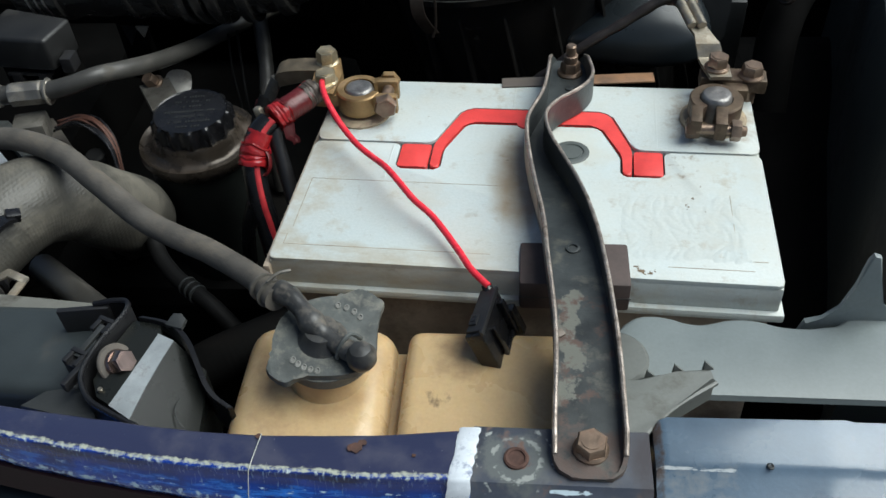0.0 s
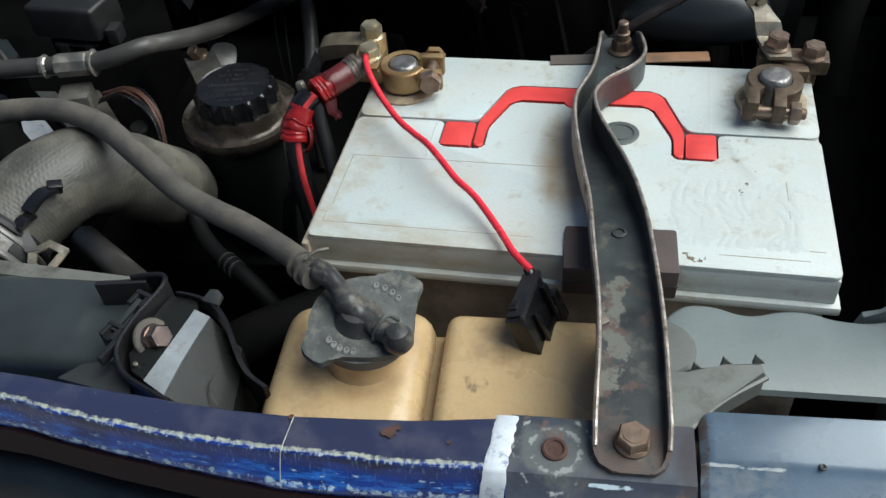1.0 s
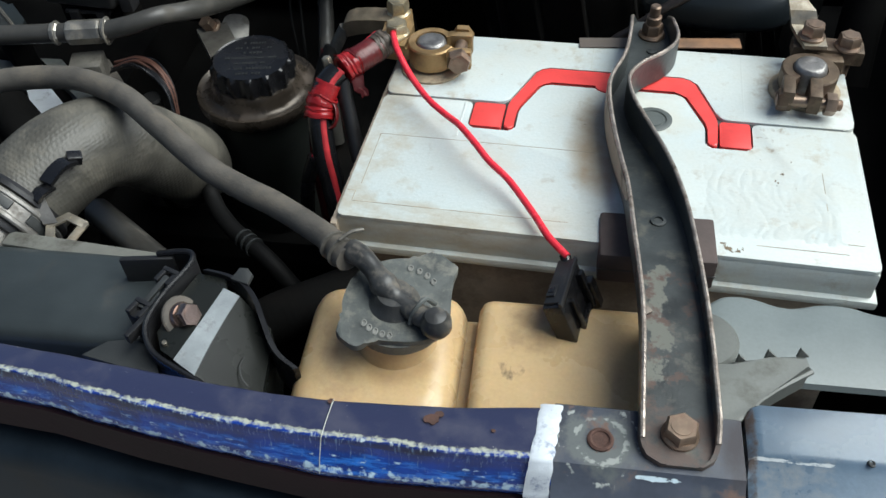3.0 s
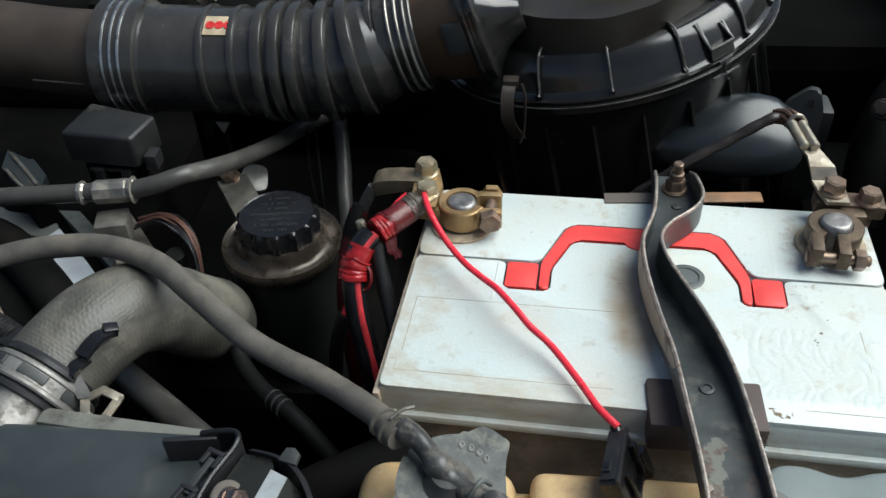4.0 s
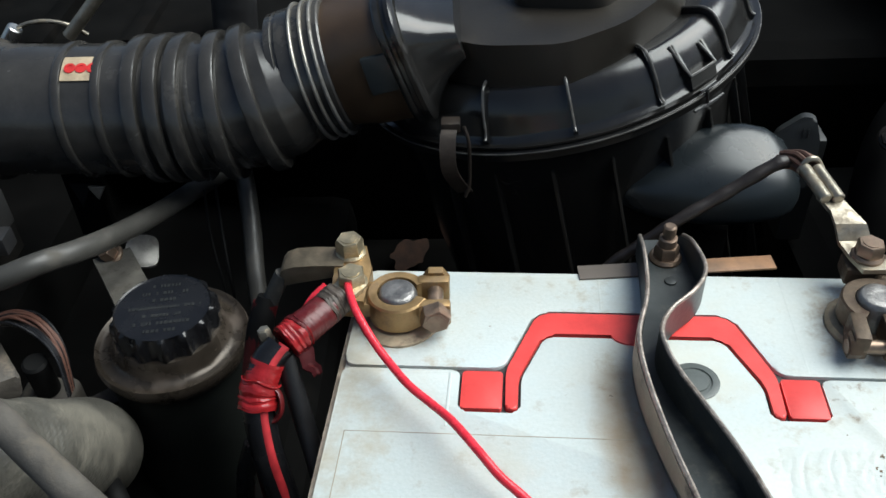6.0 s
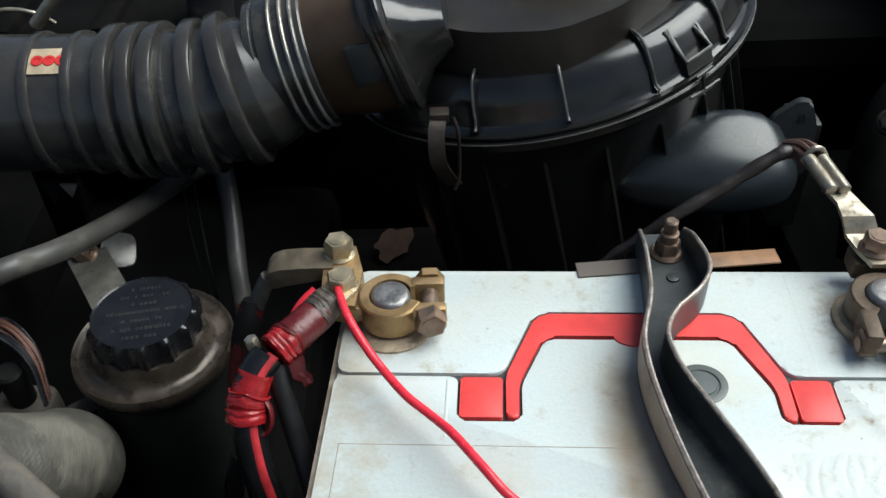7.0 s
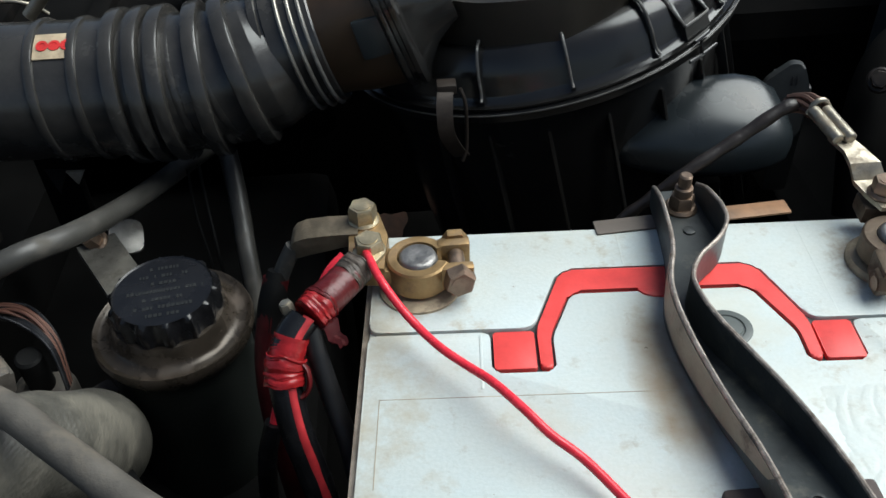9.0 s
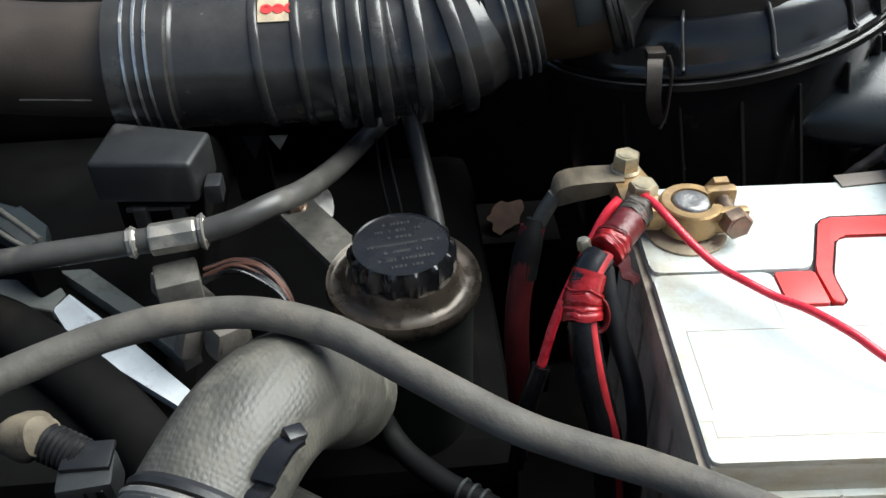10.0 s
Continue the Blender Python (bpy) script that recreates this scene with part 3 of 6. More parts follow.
# added dark masses that fill the unlit depths
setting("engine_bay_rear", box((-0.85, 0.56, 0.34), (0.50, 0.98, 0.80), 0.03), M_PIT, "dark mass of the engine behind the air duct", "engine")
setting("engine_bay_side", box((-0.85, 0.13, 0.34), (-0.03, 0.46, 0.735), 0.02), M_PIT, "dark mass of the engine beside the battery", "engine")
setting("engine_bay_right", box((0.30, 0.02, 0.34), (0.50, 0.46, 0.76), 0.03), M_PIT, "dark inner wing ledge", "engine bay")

setting("wing_ledge", loft([[(xi, y, 0.60), (xi, y, 0.885), (xi + 0.004, y, 0.897), (xi + 0.030, y, 0.910), (0.4995, y, 0.945), (0.4995, y, 0.60)] for xi, y in ((0.318, 0.010), (0.328, 0.06), (0.345, 0.13), (0.360, 0.20), (0.378, 0.28), (0.40, 0.36), (0.43, 0.50))]), M_WING, "grey-green painted inner wing ledge", "car body panel", smooth=True)

# ---- ragged patches of wear, rust and grime ----
def patches(x0, x1, y0, y1, zf, cell, wave, level, seed, fade=None, thick=0.00012):
    """A thin ragged layer over zf(x, y), kept where a noise passes level; fade(x, y) lowers the noise."""
    b = bmesh.new()
    nx, ny = int((x1 - x0) / cell), int((y1 - y0) / cell)
    vs = {}

    def at(i, j):
        if (i, j) not in vs:
            x, y = x0 + i * cell, y0 + j * cell
            jx, jy = noise.noise(V((x * 3000, y * 3000, seed))) * cell * 0.35, noise.noise(V((x * 3000, y * 3000, seed + 9))) * cell * 0.35
            vs[(i, j)] = b.verts.new((x + jx, y + jy, zf(x, y) + thick))
        return vs[(i, j)]

    for i in range(nx):
        for j in range(ny):
            x, y = x0 + (i + 0.5) * cell, y0 + (j + 0.5) * cell
            v = noise.fractal(V((x * wave, y * wave, seed * 7.3)), 0.8, 2.1, 5) - (fade(x, y) if fade else 0)
            if v > level:
                b.faces.new((at(i, j), at(i + 1, j), at(i + 1, j + 1), at(i, j + 1)))
    return b


def blot(bm, x, y, r, z, seed):
    """A thin spot of uneven outline."""
    q = random.Random(seed)
    pts = []
    for k in range(18):
        a = 2 * math.pi * k / 18
        rr = r * (0.72 + 0.38 * q.random())
        pts.append((x + rr * math.cos(a), y + rr * 0.8 * math.sin(a)))
    plate(pts, z - 0.0003, z + 0.00006, bm=bm)


# ---- battery ----
bat = thing("battery", (0.001, 0.0048, 0.8994), "grey-white car battery with red carrying handle under a steel strap", "battery")
bat.matrix_basis = pose(0.001, 0.0048, 0.8994, -1.48, -0.85, -3.7)
X0, X1, Y1, YS = 0.0054, 0.2584, 0.1655, 0.1002


def lp(name, bm, m, parent=bat, label="", smooth=True):
    return part(name, bm, m, parent, label, smooth, world_space=False)


lp("case", box((X0 + 0.002, 0.002, -0.195), (X1 - 0.002, Y1 - 0.002, -0.022), 0.004), M_SIDE, label="dusty grey lower case")
for k in range(5):
    y = 0.010 + 0.0310 * k
    lp("side_flute", box((X0 - 0.0010, y, -0.19), (X0 + 0.0030, y + 0.0165, -0.026), 0.0016), M_SIDELIT)
lp("side_lip", box((X0 - 0.0033, -0.0024, -0.0230), (X0 + 0.0004, Y1 + 0.0020, -0.0042), 0.0012), M_SIDELIT, label="brown dusty side lip")
lp("side_wall", box((X0 + 0.0005, 0.003, -0.19), (X0 + 0.0026, Y1 - 0.003, -0.022), 0.0006), M_SIDELIT, label="brown dusty side face, light painted into its colour")
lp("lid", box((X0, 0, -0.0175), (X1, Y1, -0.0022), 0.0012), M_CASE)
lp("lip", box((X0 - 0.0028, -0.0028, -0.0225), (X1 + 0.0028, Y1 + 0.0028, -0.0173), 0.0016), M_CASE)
lp("groove_floor", box((X0 + 0.004, 0.004, -0.0023), (X1 - 0.004, Y1 - 0.004, -0.0018)), M_GROOVE, label="dark groove between the lid panels")
front = [(X0, 0), (X1, 0), (X1, YS), (0.2064, YS), (0.2064, 0.0774), (0.1822, 0.0774), (0.1822, 0.0940), (0.1700, 0.1218), (0.0932, 0.1218), (0.0828, 0.0960),
         (0.0828, 0.0770), (0.0567, 0.0770), (0.0567, YS), (X0, YS)]
rear = [(X0, 0.1018), (0.0752, 0.1018), (0.0890, 0.1384), (0.1762, 0.1384), (0.1902, 0.1018), (X1, 0.1018), (X1, Y1), (X0, Y1)]
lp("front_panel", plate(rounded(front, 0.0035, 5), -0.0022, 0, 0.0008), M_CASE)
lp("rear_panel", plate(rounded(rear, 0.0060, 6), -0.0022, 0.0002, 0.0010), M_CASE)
handle = [(0.0765, 0.0786), (0.0815, 0.0786), (0.0817, 0.0968), (0.0926, 0.1234), (0.1706, 0.1234), (0.1834, 0.0950), (0.1836, 0.0786), (0.1884, 0.0786),
          (0.1888, 0.1003), (0.1752, 0.1367), (0.0899, 0.1367), (0.0762, 0.1003)]
hd = plate(rounded(handle, 0.0048, 6), -0.0020, 0.0007, 0.0012, seg=3)
plate([(0.1315 + 0.0095 * math.cos(a), 0.1236 - 0.0060 * math.sin(a)) for a in [math.pi * k / 10 for k in range(11)]], -0.002, 0.0009, 0.0006, bm=hd)
lp("handle", hd, M_RED, label="red folding handle")
for x0, w in ((0.0580, 0.0170), (0.1899, 0.0154)):
    lp("handle_clip", plate(rounded([(x0 - 0.0002, 0.0786), (x0 + w, 0.0786), (x0 + w, 0.0994), (x0 - 0.0002, 0.0994)], 0.0012), -0.002, 0.0005, 0.0008), M_RED, label="red square cover")
lp("indicator", lathe([(0.0104, -0.0004), (0.0104, 0.0004), (0.0097, 0.0007), (0.0074, 0.0007), (0.0070, 0.0001), (0.0062, 0.0001), (0.0059, 0.0007), (0.002, 0.0009)],
                      pose(0.1548, 0.0974, 0), 44), M_DISC, label="round grey charge indicator")
for x, y0, y1 in ((0.1180, 0.1400, 0.1640), (0.2020, 0.1040, 0.1640), (0.0520, 0.0690, 0.0985)):
    lp("plug_seam", box((x, y0, -0.0004), (x + 0.0012, y1, 0.00026), 0.0003), M_CASE)
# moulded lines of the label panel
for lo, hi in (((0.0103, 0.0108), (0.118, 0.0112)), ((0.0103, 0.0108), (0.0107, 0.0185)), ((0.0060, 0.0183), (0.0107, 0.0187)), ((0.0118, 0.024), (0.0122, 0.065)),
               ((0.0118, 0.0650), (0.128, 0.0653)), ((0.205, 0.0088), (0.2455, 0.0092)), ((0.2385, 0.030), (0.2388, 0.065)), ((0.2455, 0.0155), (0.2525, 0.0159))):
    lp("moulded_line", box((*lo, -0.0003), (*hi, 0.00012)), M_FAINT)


def relief(x0, x1, y0, y1, cell):
    """Worn embossed lettering: a shallow wavy sheet that fades out at its border."""
    b = bmesh.new()
    nx, ny = int((x1 - x0) / cell), int((y1 - y0) / cell)
    rows = []
    for j in range(ny + 1):
        row = []
        for i in range(nx + 1):
            x, y = x0 + i * cell, y0 + j * cell
            e = min(i, nx - i, j, ny - j) / 6
            h = noise.noise(V((x * 210 + 0.6 * math.sin(y * 160), y * 85, 4.0)))
            h = max(0.0, min(1.0, (abs(h) - 0.10) * 6))
            row.append(b.verts.new((x, y, -0.00008 + (0.00010 + 0.00015 * h) * min(e, 1))))
        rows.append(row)
    for p, q in zip(rows, rows[1:]):
        for i in range(nx):
            b.faces.new((p[i], p[i + 1], q[i + 1], q[i]))
    return b


lp("embossed_field", relief(0.180, 0.247, 0.012, 0.066, 0.00075), M_CASE, label="worn embossed lettering, not readable")
for k, (x0, x1, y0, y1, wv, lv) in enumerate(((0.207, 0.226, 0.050, 0.075, 160, 0.42), (0.200, 0.222, 0.104, 0.122, 170, 0.55), (0.182, 0.200, 0.0006, 0.009, 240, 0.25),
                                              (0.090, 0.180, 0.040, 0.110, 210, 0.95), (0.100, 0.104, 0.060, 0.064, 150, 0.6))):
    cx, cy = (x0 + x1) / 2, (y0 + y1) / 2
    tagged(lp("grime_patch", patches(x0, x1, y0, y1, lambda x, y: 0.0, 0.0005, wv, lv, 3 + k, lambda x, y: 0.9 * max(abs(x - cx) / (x1 - x0), abs(y - cy) / (y1 - y0)) ** 2), M_STAIN, label="thin brown grime patch", smooth=False), kind="stuff")
for px, py, nm in ((0.0268, 0.1305, "positive_post"), (0.2350, 0.1335, "negative_post")):
    lp("post_collar", lathe([(0.0185, -0.0002), (0.0185, 0.0014), (0.0170, 0.0022), (0.0125, 0.0030)] if px < 0.1 else [(0.0188, -0.0002), (0.0188, 0.0020), (0.0175, 0.0034), (0.0125, 0.0040)], pose(px, py, 0), 40), M_COLLAR, label="stained collar round the post")
    lp(nm, lathe([(0.0100, 0), (0.0088, 0.0160), (0.0080, 0.0180), (0.0068, 0.0187), (0.003, 0.0183)], pose(px, py, 0), 36), M_LEAD, label="grey scratched lead post")

# ---- positive terminal ----
PX, PY = 0.0362, 0.1335
pos = thing("positive_terminal", (PX, PY, 0.903), "tarnished brass clamp on the positive battery post", "battery terminal")


def ring_clamp(cx, cy, z0, z1, ri, ro, gap_deg, turn):
    """A split ring, open towards turn degrees."""
    b = bmesh.new()
    secs = []
    n = 36
    for k in range(n + 1):
        a = radians(turn + gap_deg / 2 + (360 - gap_deg) * k / n)
        c, s = math.cos(a), math.sin(a)
        e = 0.0008
        secs.append([(cx + r * c, cy + r * s, z) for r, z in ((ri, z0), (ro - e, z0), (ro, z0 + e), (ro, z1 - e), (ro - e, z1), (ri, z1))])
    return loft(secs, b)


part("clamp_ring", ring_clamp(PX, PY, 0.9010, 0.9145, 0.0093, 0.0138, 46, 2), M_BRASS, pos)
part("clamp_ear", box((PX + 0.0085, PY - 0.0098, 0.9020), (PX + 0.0238, PY - 0.0048, 0.9142), 0.0014), M_BRASS, pos)
part("clamp_ear", box((PX + 0.0085, PY + 0.0048, 0.9020), (PX + 0.0232, PY + 0.0105, 0.9152), 0.0018), M_BRASS, pos)
part("clamp_bolt", cyl((PX + 0.0168, PY - 0.012, 0.9095), (PX + 0.0168, PY + 0.014, 0.9095), 0.0036), M_RUSTBOLT, pos)
part("clamp_nut", hexbolt((PX + 0.0168, PY - 0.0095, 0.9095), (0.12, -1, 0.05), 0.0122, 0.0062, turn=15), M_RUSTBOLT, pos, "brown hexagon nut")
part("bolt_head", hexbolt((PX + 0.0168, PY + 0.0100, 0.9110), (0, 1, 0.1), 0.0112, 0.0045), M_BRASS, pos)
part("bridge", box((PX - 0.0200, PY - 0.006, 0.9040), (PX - 0.0110, PY + 0.010, 0.9120), 0.0015), M_BRASS, pos)
part("block", plate([(0.0060, 0.1300), (0.0215, 0.1275), (0.0235, 0.1500), (0.0195, 0.1670), (0.0050, 0.1660)], 0.9035, 0.9140, 0.0014), M_BRASS, pos)
part("bolt", hexbolt((0.0125, 0.1605, 0.9140), (0, 0, 1), 0.0114, 0.0078, flange=0.0072, turn=12), M_ZINC, pos, "yellow-zinc hexagon bolt")
part("bolt", hexbolt((0.0152, 0.1395, 0.9140), (0, 0, 1), 0.0116, 0.0058, flange=0.0072, turn=40), M_ZINC, pos, "yellow-zinc hexagon bolt")
arm = loft([[(x, y - w, z + 0.0009), (x, y - w + 0.0012, z + 0.0015), (x, y + w - 0.001, z + 0.0015), (x, y + w, z + 0.0009), (x, y + w, z - 0.0013), (x, y - w + 0.0024, z - 0.0013), (x, y - w + 0.0024, z - h), (x, y - w, z - h)] for x, y, w, z, h in
            ((0.0100, 0.1575, 0.0068, 0.9140, 0.005), (-0.0040, 0.1585, 0.0070, 0.9135, 0.0080), (-0.0140, 0.1592, 0.0070, 0.9122, 0.0092), (-0.0185, 0.1594, 0.0066, 0.9105, 0.0092), (-0.0205, 0.1594, 0.0058, 0.9082, 0.0078), (-0.0218, 0.1590, 0.0045, 0.9045, 0.0050))])
part("side_arm", arm, M_ARM, pos, "bent brass arm")
part("arm_strip", tube([(-0.0205, 0.1570, 0.9050), (-0.0245, 0.1560, 0.8980), (-0.0285, 0.1545, 0.8900), (-0.0305, 0.1530, 0.8840)], 0.0040, 14), M_SPOUT, pos, "dark rubbed leg below the arm")

# cables of the positive side
cab = thing("battery_cable", (-0.012, 0.08, 0.79), "thick black battery cable with red stripe and red tape", "cable")
P_CAB = [(-0.0120, 0.1030, 0.9125), (-0.0185, 0.0960, 0.9070), (-0.0215, 0.0870, 0.8960), (-0.0195, 0.0770, 0.8780), (-0.0155, 0.0700, 0.8600), (-0.0110, 0.0620, 0.8400), (-0.006, 0.055, 0.79)]
part("sheath", tube(P_CAB, 0.0068, 18), M_GLOSS, cab)
part("stripe", tube([(x + 0.0026, y - 0.0028 - 0.0006 * min(k, 2), z + 0.0026 - 0.0009 * min(k, 2)) for k, (x, y, z) in enumerate(P_CAB)], 0.0026, 14), M_STRIPE, cab, "red stripe along the cable")
part("lug", box((0.0035, 0.1210, 0.9140), (0.0165, 0.1400, 0.9165), 0.001, m=pose(0.010, 0.130, 0, 0, 0, -38) @ pose(-0.010, -0.130, 0)), M_ZINC, cab)


def crumple(pts, r, amount, seed):
    q = random.Random(seed)
    steps = 16 * (len(pts) - 1)
    table = [1 + amount * (0.10 * q.uniform(-1, 1) + 0.65 * 0.35 * math.sin(k * 0.7 + 1.3 * math.sin(k * 0.31))) for k in range(steps + 2)]
    b = tube(pts, r, 30, 16, radius=lambda u: table[int(u * steps)])
    ph = [q.uniform(0, 6.28) for k in range(3)]
    for v in b.verts:
        x, y, z = v.co * (1.0 / r)
        fold = abs(math.sin(1.9 * x + 1.4 * z + ph[0])) - abs(math.sin(2.6 * y - 1.7 * x + ph[1])) + 0.5 * math.sin(4.3 * z + 2.1 * y + ph[2])
        v.co += V((0.35, 0.25, 1.0)) * r * amount * 0.9 * fold + V((q.uniform(-1, 1), q.uniform(-1, 1), q.uniform(-1, 1))) * r * 0.02
    return b


part("tape", crumple([(0.0062, 0.1236, 0.9142), (0.0020, 0.1180, 0.9142), (-0.0030, 0.1117, 0.9140), (-0.0052, 0.1092, 0.9136)], 0.0076, 0.03, 3), M_TAPE, cab, "dark maroon wrapped tape")
part("tape_fold", crumple([(-0.0040, 0.1104, 0.9138), (-0.0066, 0.1072, 0.9134), (-0.0098, 0.1038, 0.9124)], 0.0080, 0.13, 5), M_TAPE2, cab, "crumpled bright red tape folds")
part("tape_edge", crumple([(-0.0043, 0.1106, 0.9138), (-0.0056, 0.1090, 0.9136)], 0.0083, 0.05, 11), M_TAPE, cab)
part("tape", crumple([(-0.0172, 0.0975, 0.9082), (-0.0203, 0.0915, 0.9018)], 0.0074, 0.025, 4), M_TAPE2, cab, "bright red tape")
part("tape_fold", crumple([(-0.0200, 0.0920, 0.9022), (-0.0212, 0.0888, 0.8985), (-0.0217, 0.0845, 0.8930)], 0.0083, 0.13, 8), M_TAPE2, cab, "torn crumpled red tape end")
part("tape_loop", tube([(-0.0150, 0.0905, 0.9010), (-0.0118, 0.0872, 0.8985), (-0.0112, 0.0835, 0.8940), (-0.0135, 0.0815, 0.8900), (-0.0170, 0.0820, 0.8890)], 0.0011, 8, 6, flat=2.4), M_TAPE, cab, "loose loop of torn tape")
tails = bmesh.new()
tail_secs = []
for k in range(7):
    u = k / 6
    w = 0.0042 * (1 - 0.45 * u)
    c = V((-0.0030 + 0.0062 * u, 0.1030 - 0.0068 * u, 0.9085 - 0.0080 * u)) + V((0.0006, 0.0004, 0.0008)) * math.sin(u * 9)
    tail_secs.append([tuple(c + V((0.75, 0.55, 0.1)) * d + V((0, 0, h))) for d, h in ((-w, 0.0004), (-0.2 * w, 0.0013), (0.4 * w, 0.0002), (w, 0.0009), (w, 0.0001), (0.4 * w, -0.0006), (-0.2 * w, 0.0005), (-w, -0.0004))])
loft(tail_secs, tails)
part("tape_tail", tails, M_MAROONTAPE, cab, "loose crumpled tape tail")
part("film", crumple([(0.0104, 0.1283, 0.9152), (0.0080, 0.1254, 0.9152), (0.0050, 0.1216, 0.9148)], 0.0074, 0.10, 21), M_FILM, cab, "grey torn tape film")
part("metal_tip", hexbolt((-0.0180, 0.1055, 0.9140), (-0.2, 0.1, 1), 0.0052, 0.005), M_LUG, cab, "small bright metal tip")

cab2 = thing("second_cable", (-0.04, 0.13, 0.78), "grimy dark red cable below the brass arm", "cable")
part("sheath", tube([(-0.031, 0.154, 0.889), (-0.036, 0.145, 0.872), (-0.040, 0.135, 0.850), (-0.040, 0.125, 0.82), (-0.036, 0.115, 0.77)], 0.0062, 14), M_MAROONTAPE, cab2)
part("tape", tube([(-0.0300, 0.1545, 0.8930), (-0.0325, 0.1505, 0.8845), (-0.0350, 0.1470, 0.8750), (-0.0368, 0.1430, 0.8665)], 0.0066, 16, 8, radius=lambda u: 0.64 + 0.38 * math.sin(min(1, u * 1.6) * 1.57)), M_CORR, cab2, "black tape wrap")
thin_red = thing("red_lead", (-0.03, 0.11, 0.85), "thin red wire going down beside the battery", "wire")
part("sheath", tube([(0.004, 0.1370, 0.9150), (-0.004, 0.1310, 0.9090), (-0.016, 0.1200, 0.8900), (-0.0270, 0.1090, 0.8700), (-0.034, 0.100, 0.850)], 0.0023, 10), M_WIRE, thin_red)
part("tail", tube([(-0.034, 0.100, 0.850), (-0.040, 0.094, 0.83), (-0.045, 0.09, 0.79)], 0.0045, 10), M_GLOSS, thin_red)
lower = thing("black_conduit", (-0.01, 0.09, 0.80), "black cable conduit beside the battery case", "cable")
part("sheath", tube([(-0.0105, 0.1020, 0.9080), (-0.0085, 0.0970, 0.8960), (-0.0040, 0.0880, 0.8780), (0.0015, 0.0760, 0.8600), (0.0040, 0.066, 0.835), (0.004, 0.06, 0.80)], 0.0045, 12), M_BLACK, lower)

# red wire with its fuse holder
wire = thing("red_wire", (0.06, 0.06, 0.90), "thin bright red wire lying across the battery lid", "wire")
part("sheath", tube([(0.0140, 0.1340, 0.9180), (0.0160, 0.1260, 0.9205), (0.0198, 0.1155, 0.9195), (0.0278, 0.1025, 0.9145), (0.0358, 0.0920, 0.9110), (0.0438, 0.0800, 0.9120), (0.0528, 0.0715, 0.9110), (0.0613, 0.0605, 0.9135),
                     (0.0710, 0.0460, 0.9145), (0.0790, 0.0362, 0.9120), (0.0900, 0.0260, 0.9090), (0.1030, 0.0070, 0.9065), (0.1110, -0.0075, 0.9065), (0.1200, -0.0175, 0.9050)], 0.0018, 12), M_WIRE, wire)
fz = thing("fuse_holder", (0.119, -0.03, 0.88), "black plastic fuse holder hanging from the red wire", "fuse holder")
EU, EW = V((-0.180, -0.980, 0.090)).normalized(), V((0.392, -0.156, -0.906)).normalized()
EV = EW.cross(EU).normalized()
if EV.x < 0:
    EV = -EV
EW = EU.cross(EV) if EU.cross(EV).z < 0 else -EU.cross(EV)
FM = Matrix.Translation((0.1160, -0.0170, 0.9010)) @ Matrix((EU, EV, EW)).transposed().to_4x4()
part("body", box((0, 0, 0), (0.0320, 0.0088, 0.0265), 0.0009, FM), M_GLOSS, fz)
part("lid", box((0.0010, 0.0008, -0.0012), (0.0300, 0.0082, 0.0004), 0.0005, FM), M_BLACK, fz)
part("lid_edge", box((-0.0004, 0.0078, -0.0014), (0.0318, 0.0094, 0.0012), 0.0005, FM), M_BLACK, fz, "shiny lid edge")
part("latch", box((0.0190, 0.0012, -0.0022), (0.0262, 0.0052, -0.0008), 0.0004, FM), M_BLACK, fz)
part("latch_hole", box((0.0208, 0.0020, -0.0025), (0.0244, 0.0044, -0.0020), 0.0001, FM), M_GLOSS, fz)
part("side_rail", box((0.0040, 0.0086, 0.0030), (0.0080, 0.0122, 0.0235), 0.0008, FM), M_GLOSS, fz)
part("side_rail", box((0.0205, 0.0086, 0.0050), (0.0235, 0.0112, 0.0250), 0.0008, FM), M_GLOSS, fz)
part("side_floor", box((0.0075, 0.0086, 0.0200), (0.0215, 0.0112, 0.0240), 0.0008, FM), M_GLOSS, fz)
part("side_clip", box((0.0005, 0.0086, 0.0100), (0.0060, 0.0140, 0.0262), 0.0010, FM), M_GLOSS, fz)
part("wire_boot", cyl((0.1186, -0.0150, 0.9040), (0.1205, -0.0195, 0.9018), 0.0026, 0.0006, 14), M_GLOSS, fz)

# ---- hold-down strap ----
strap = thing("hold_down_strap", (0.161, -0.115, 0.919), "worn black steel channel strap holding the battery down", "bracket")
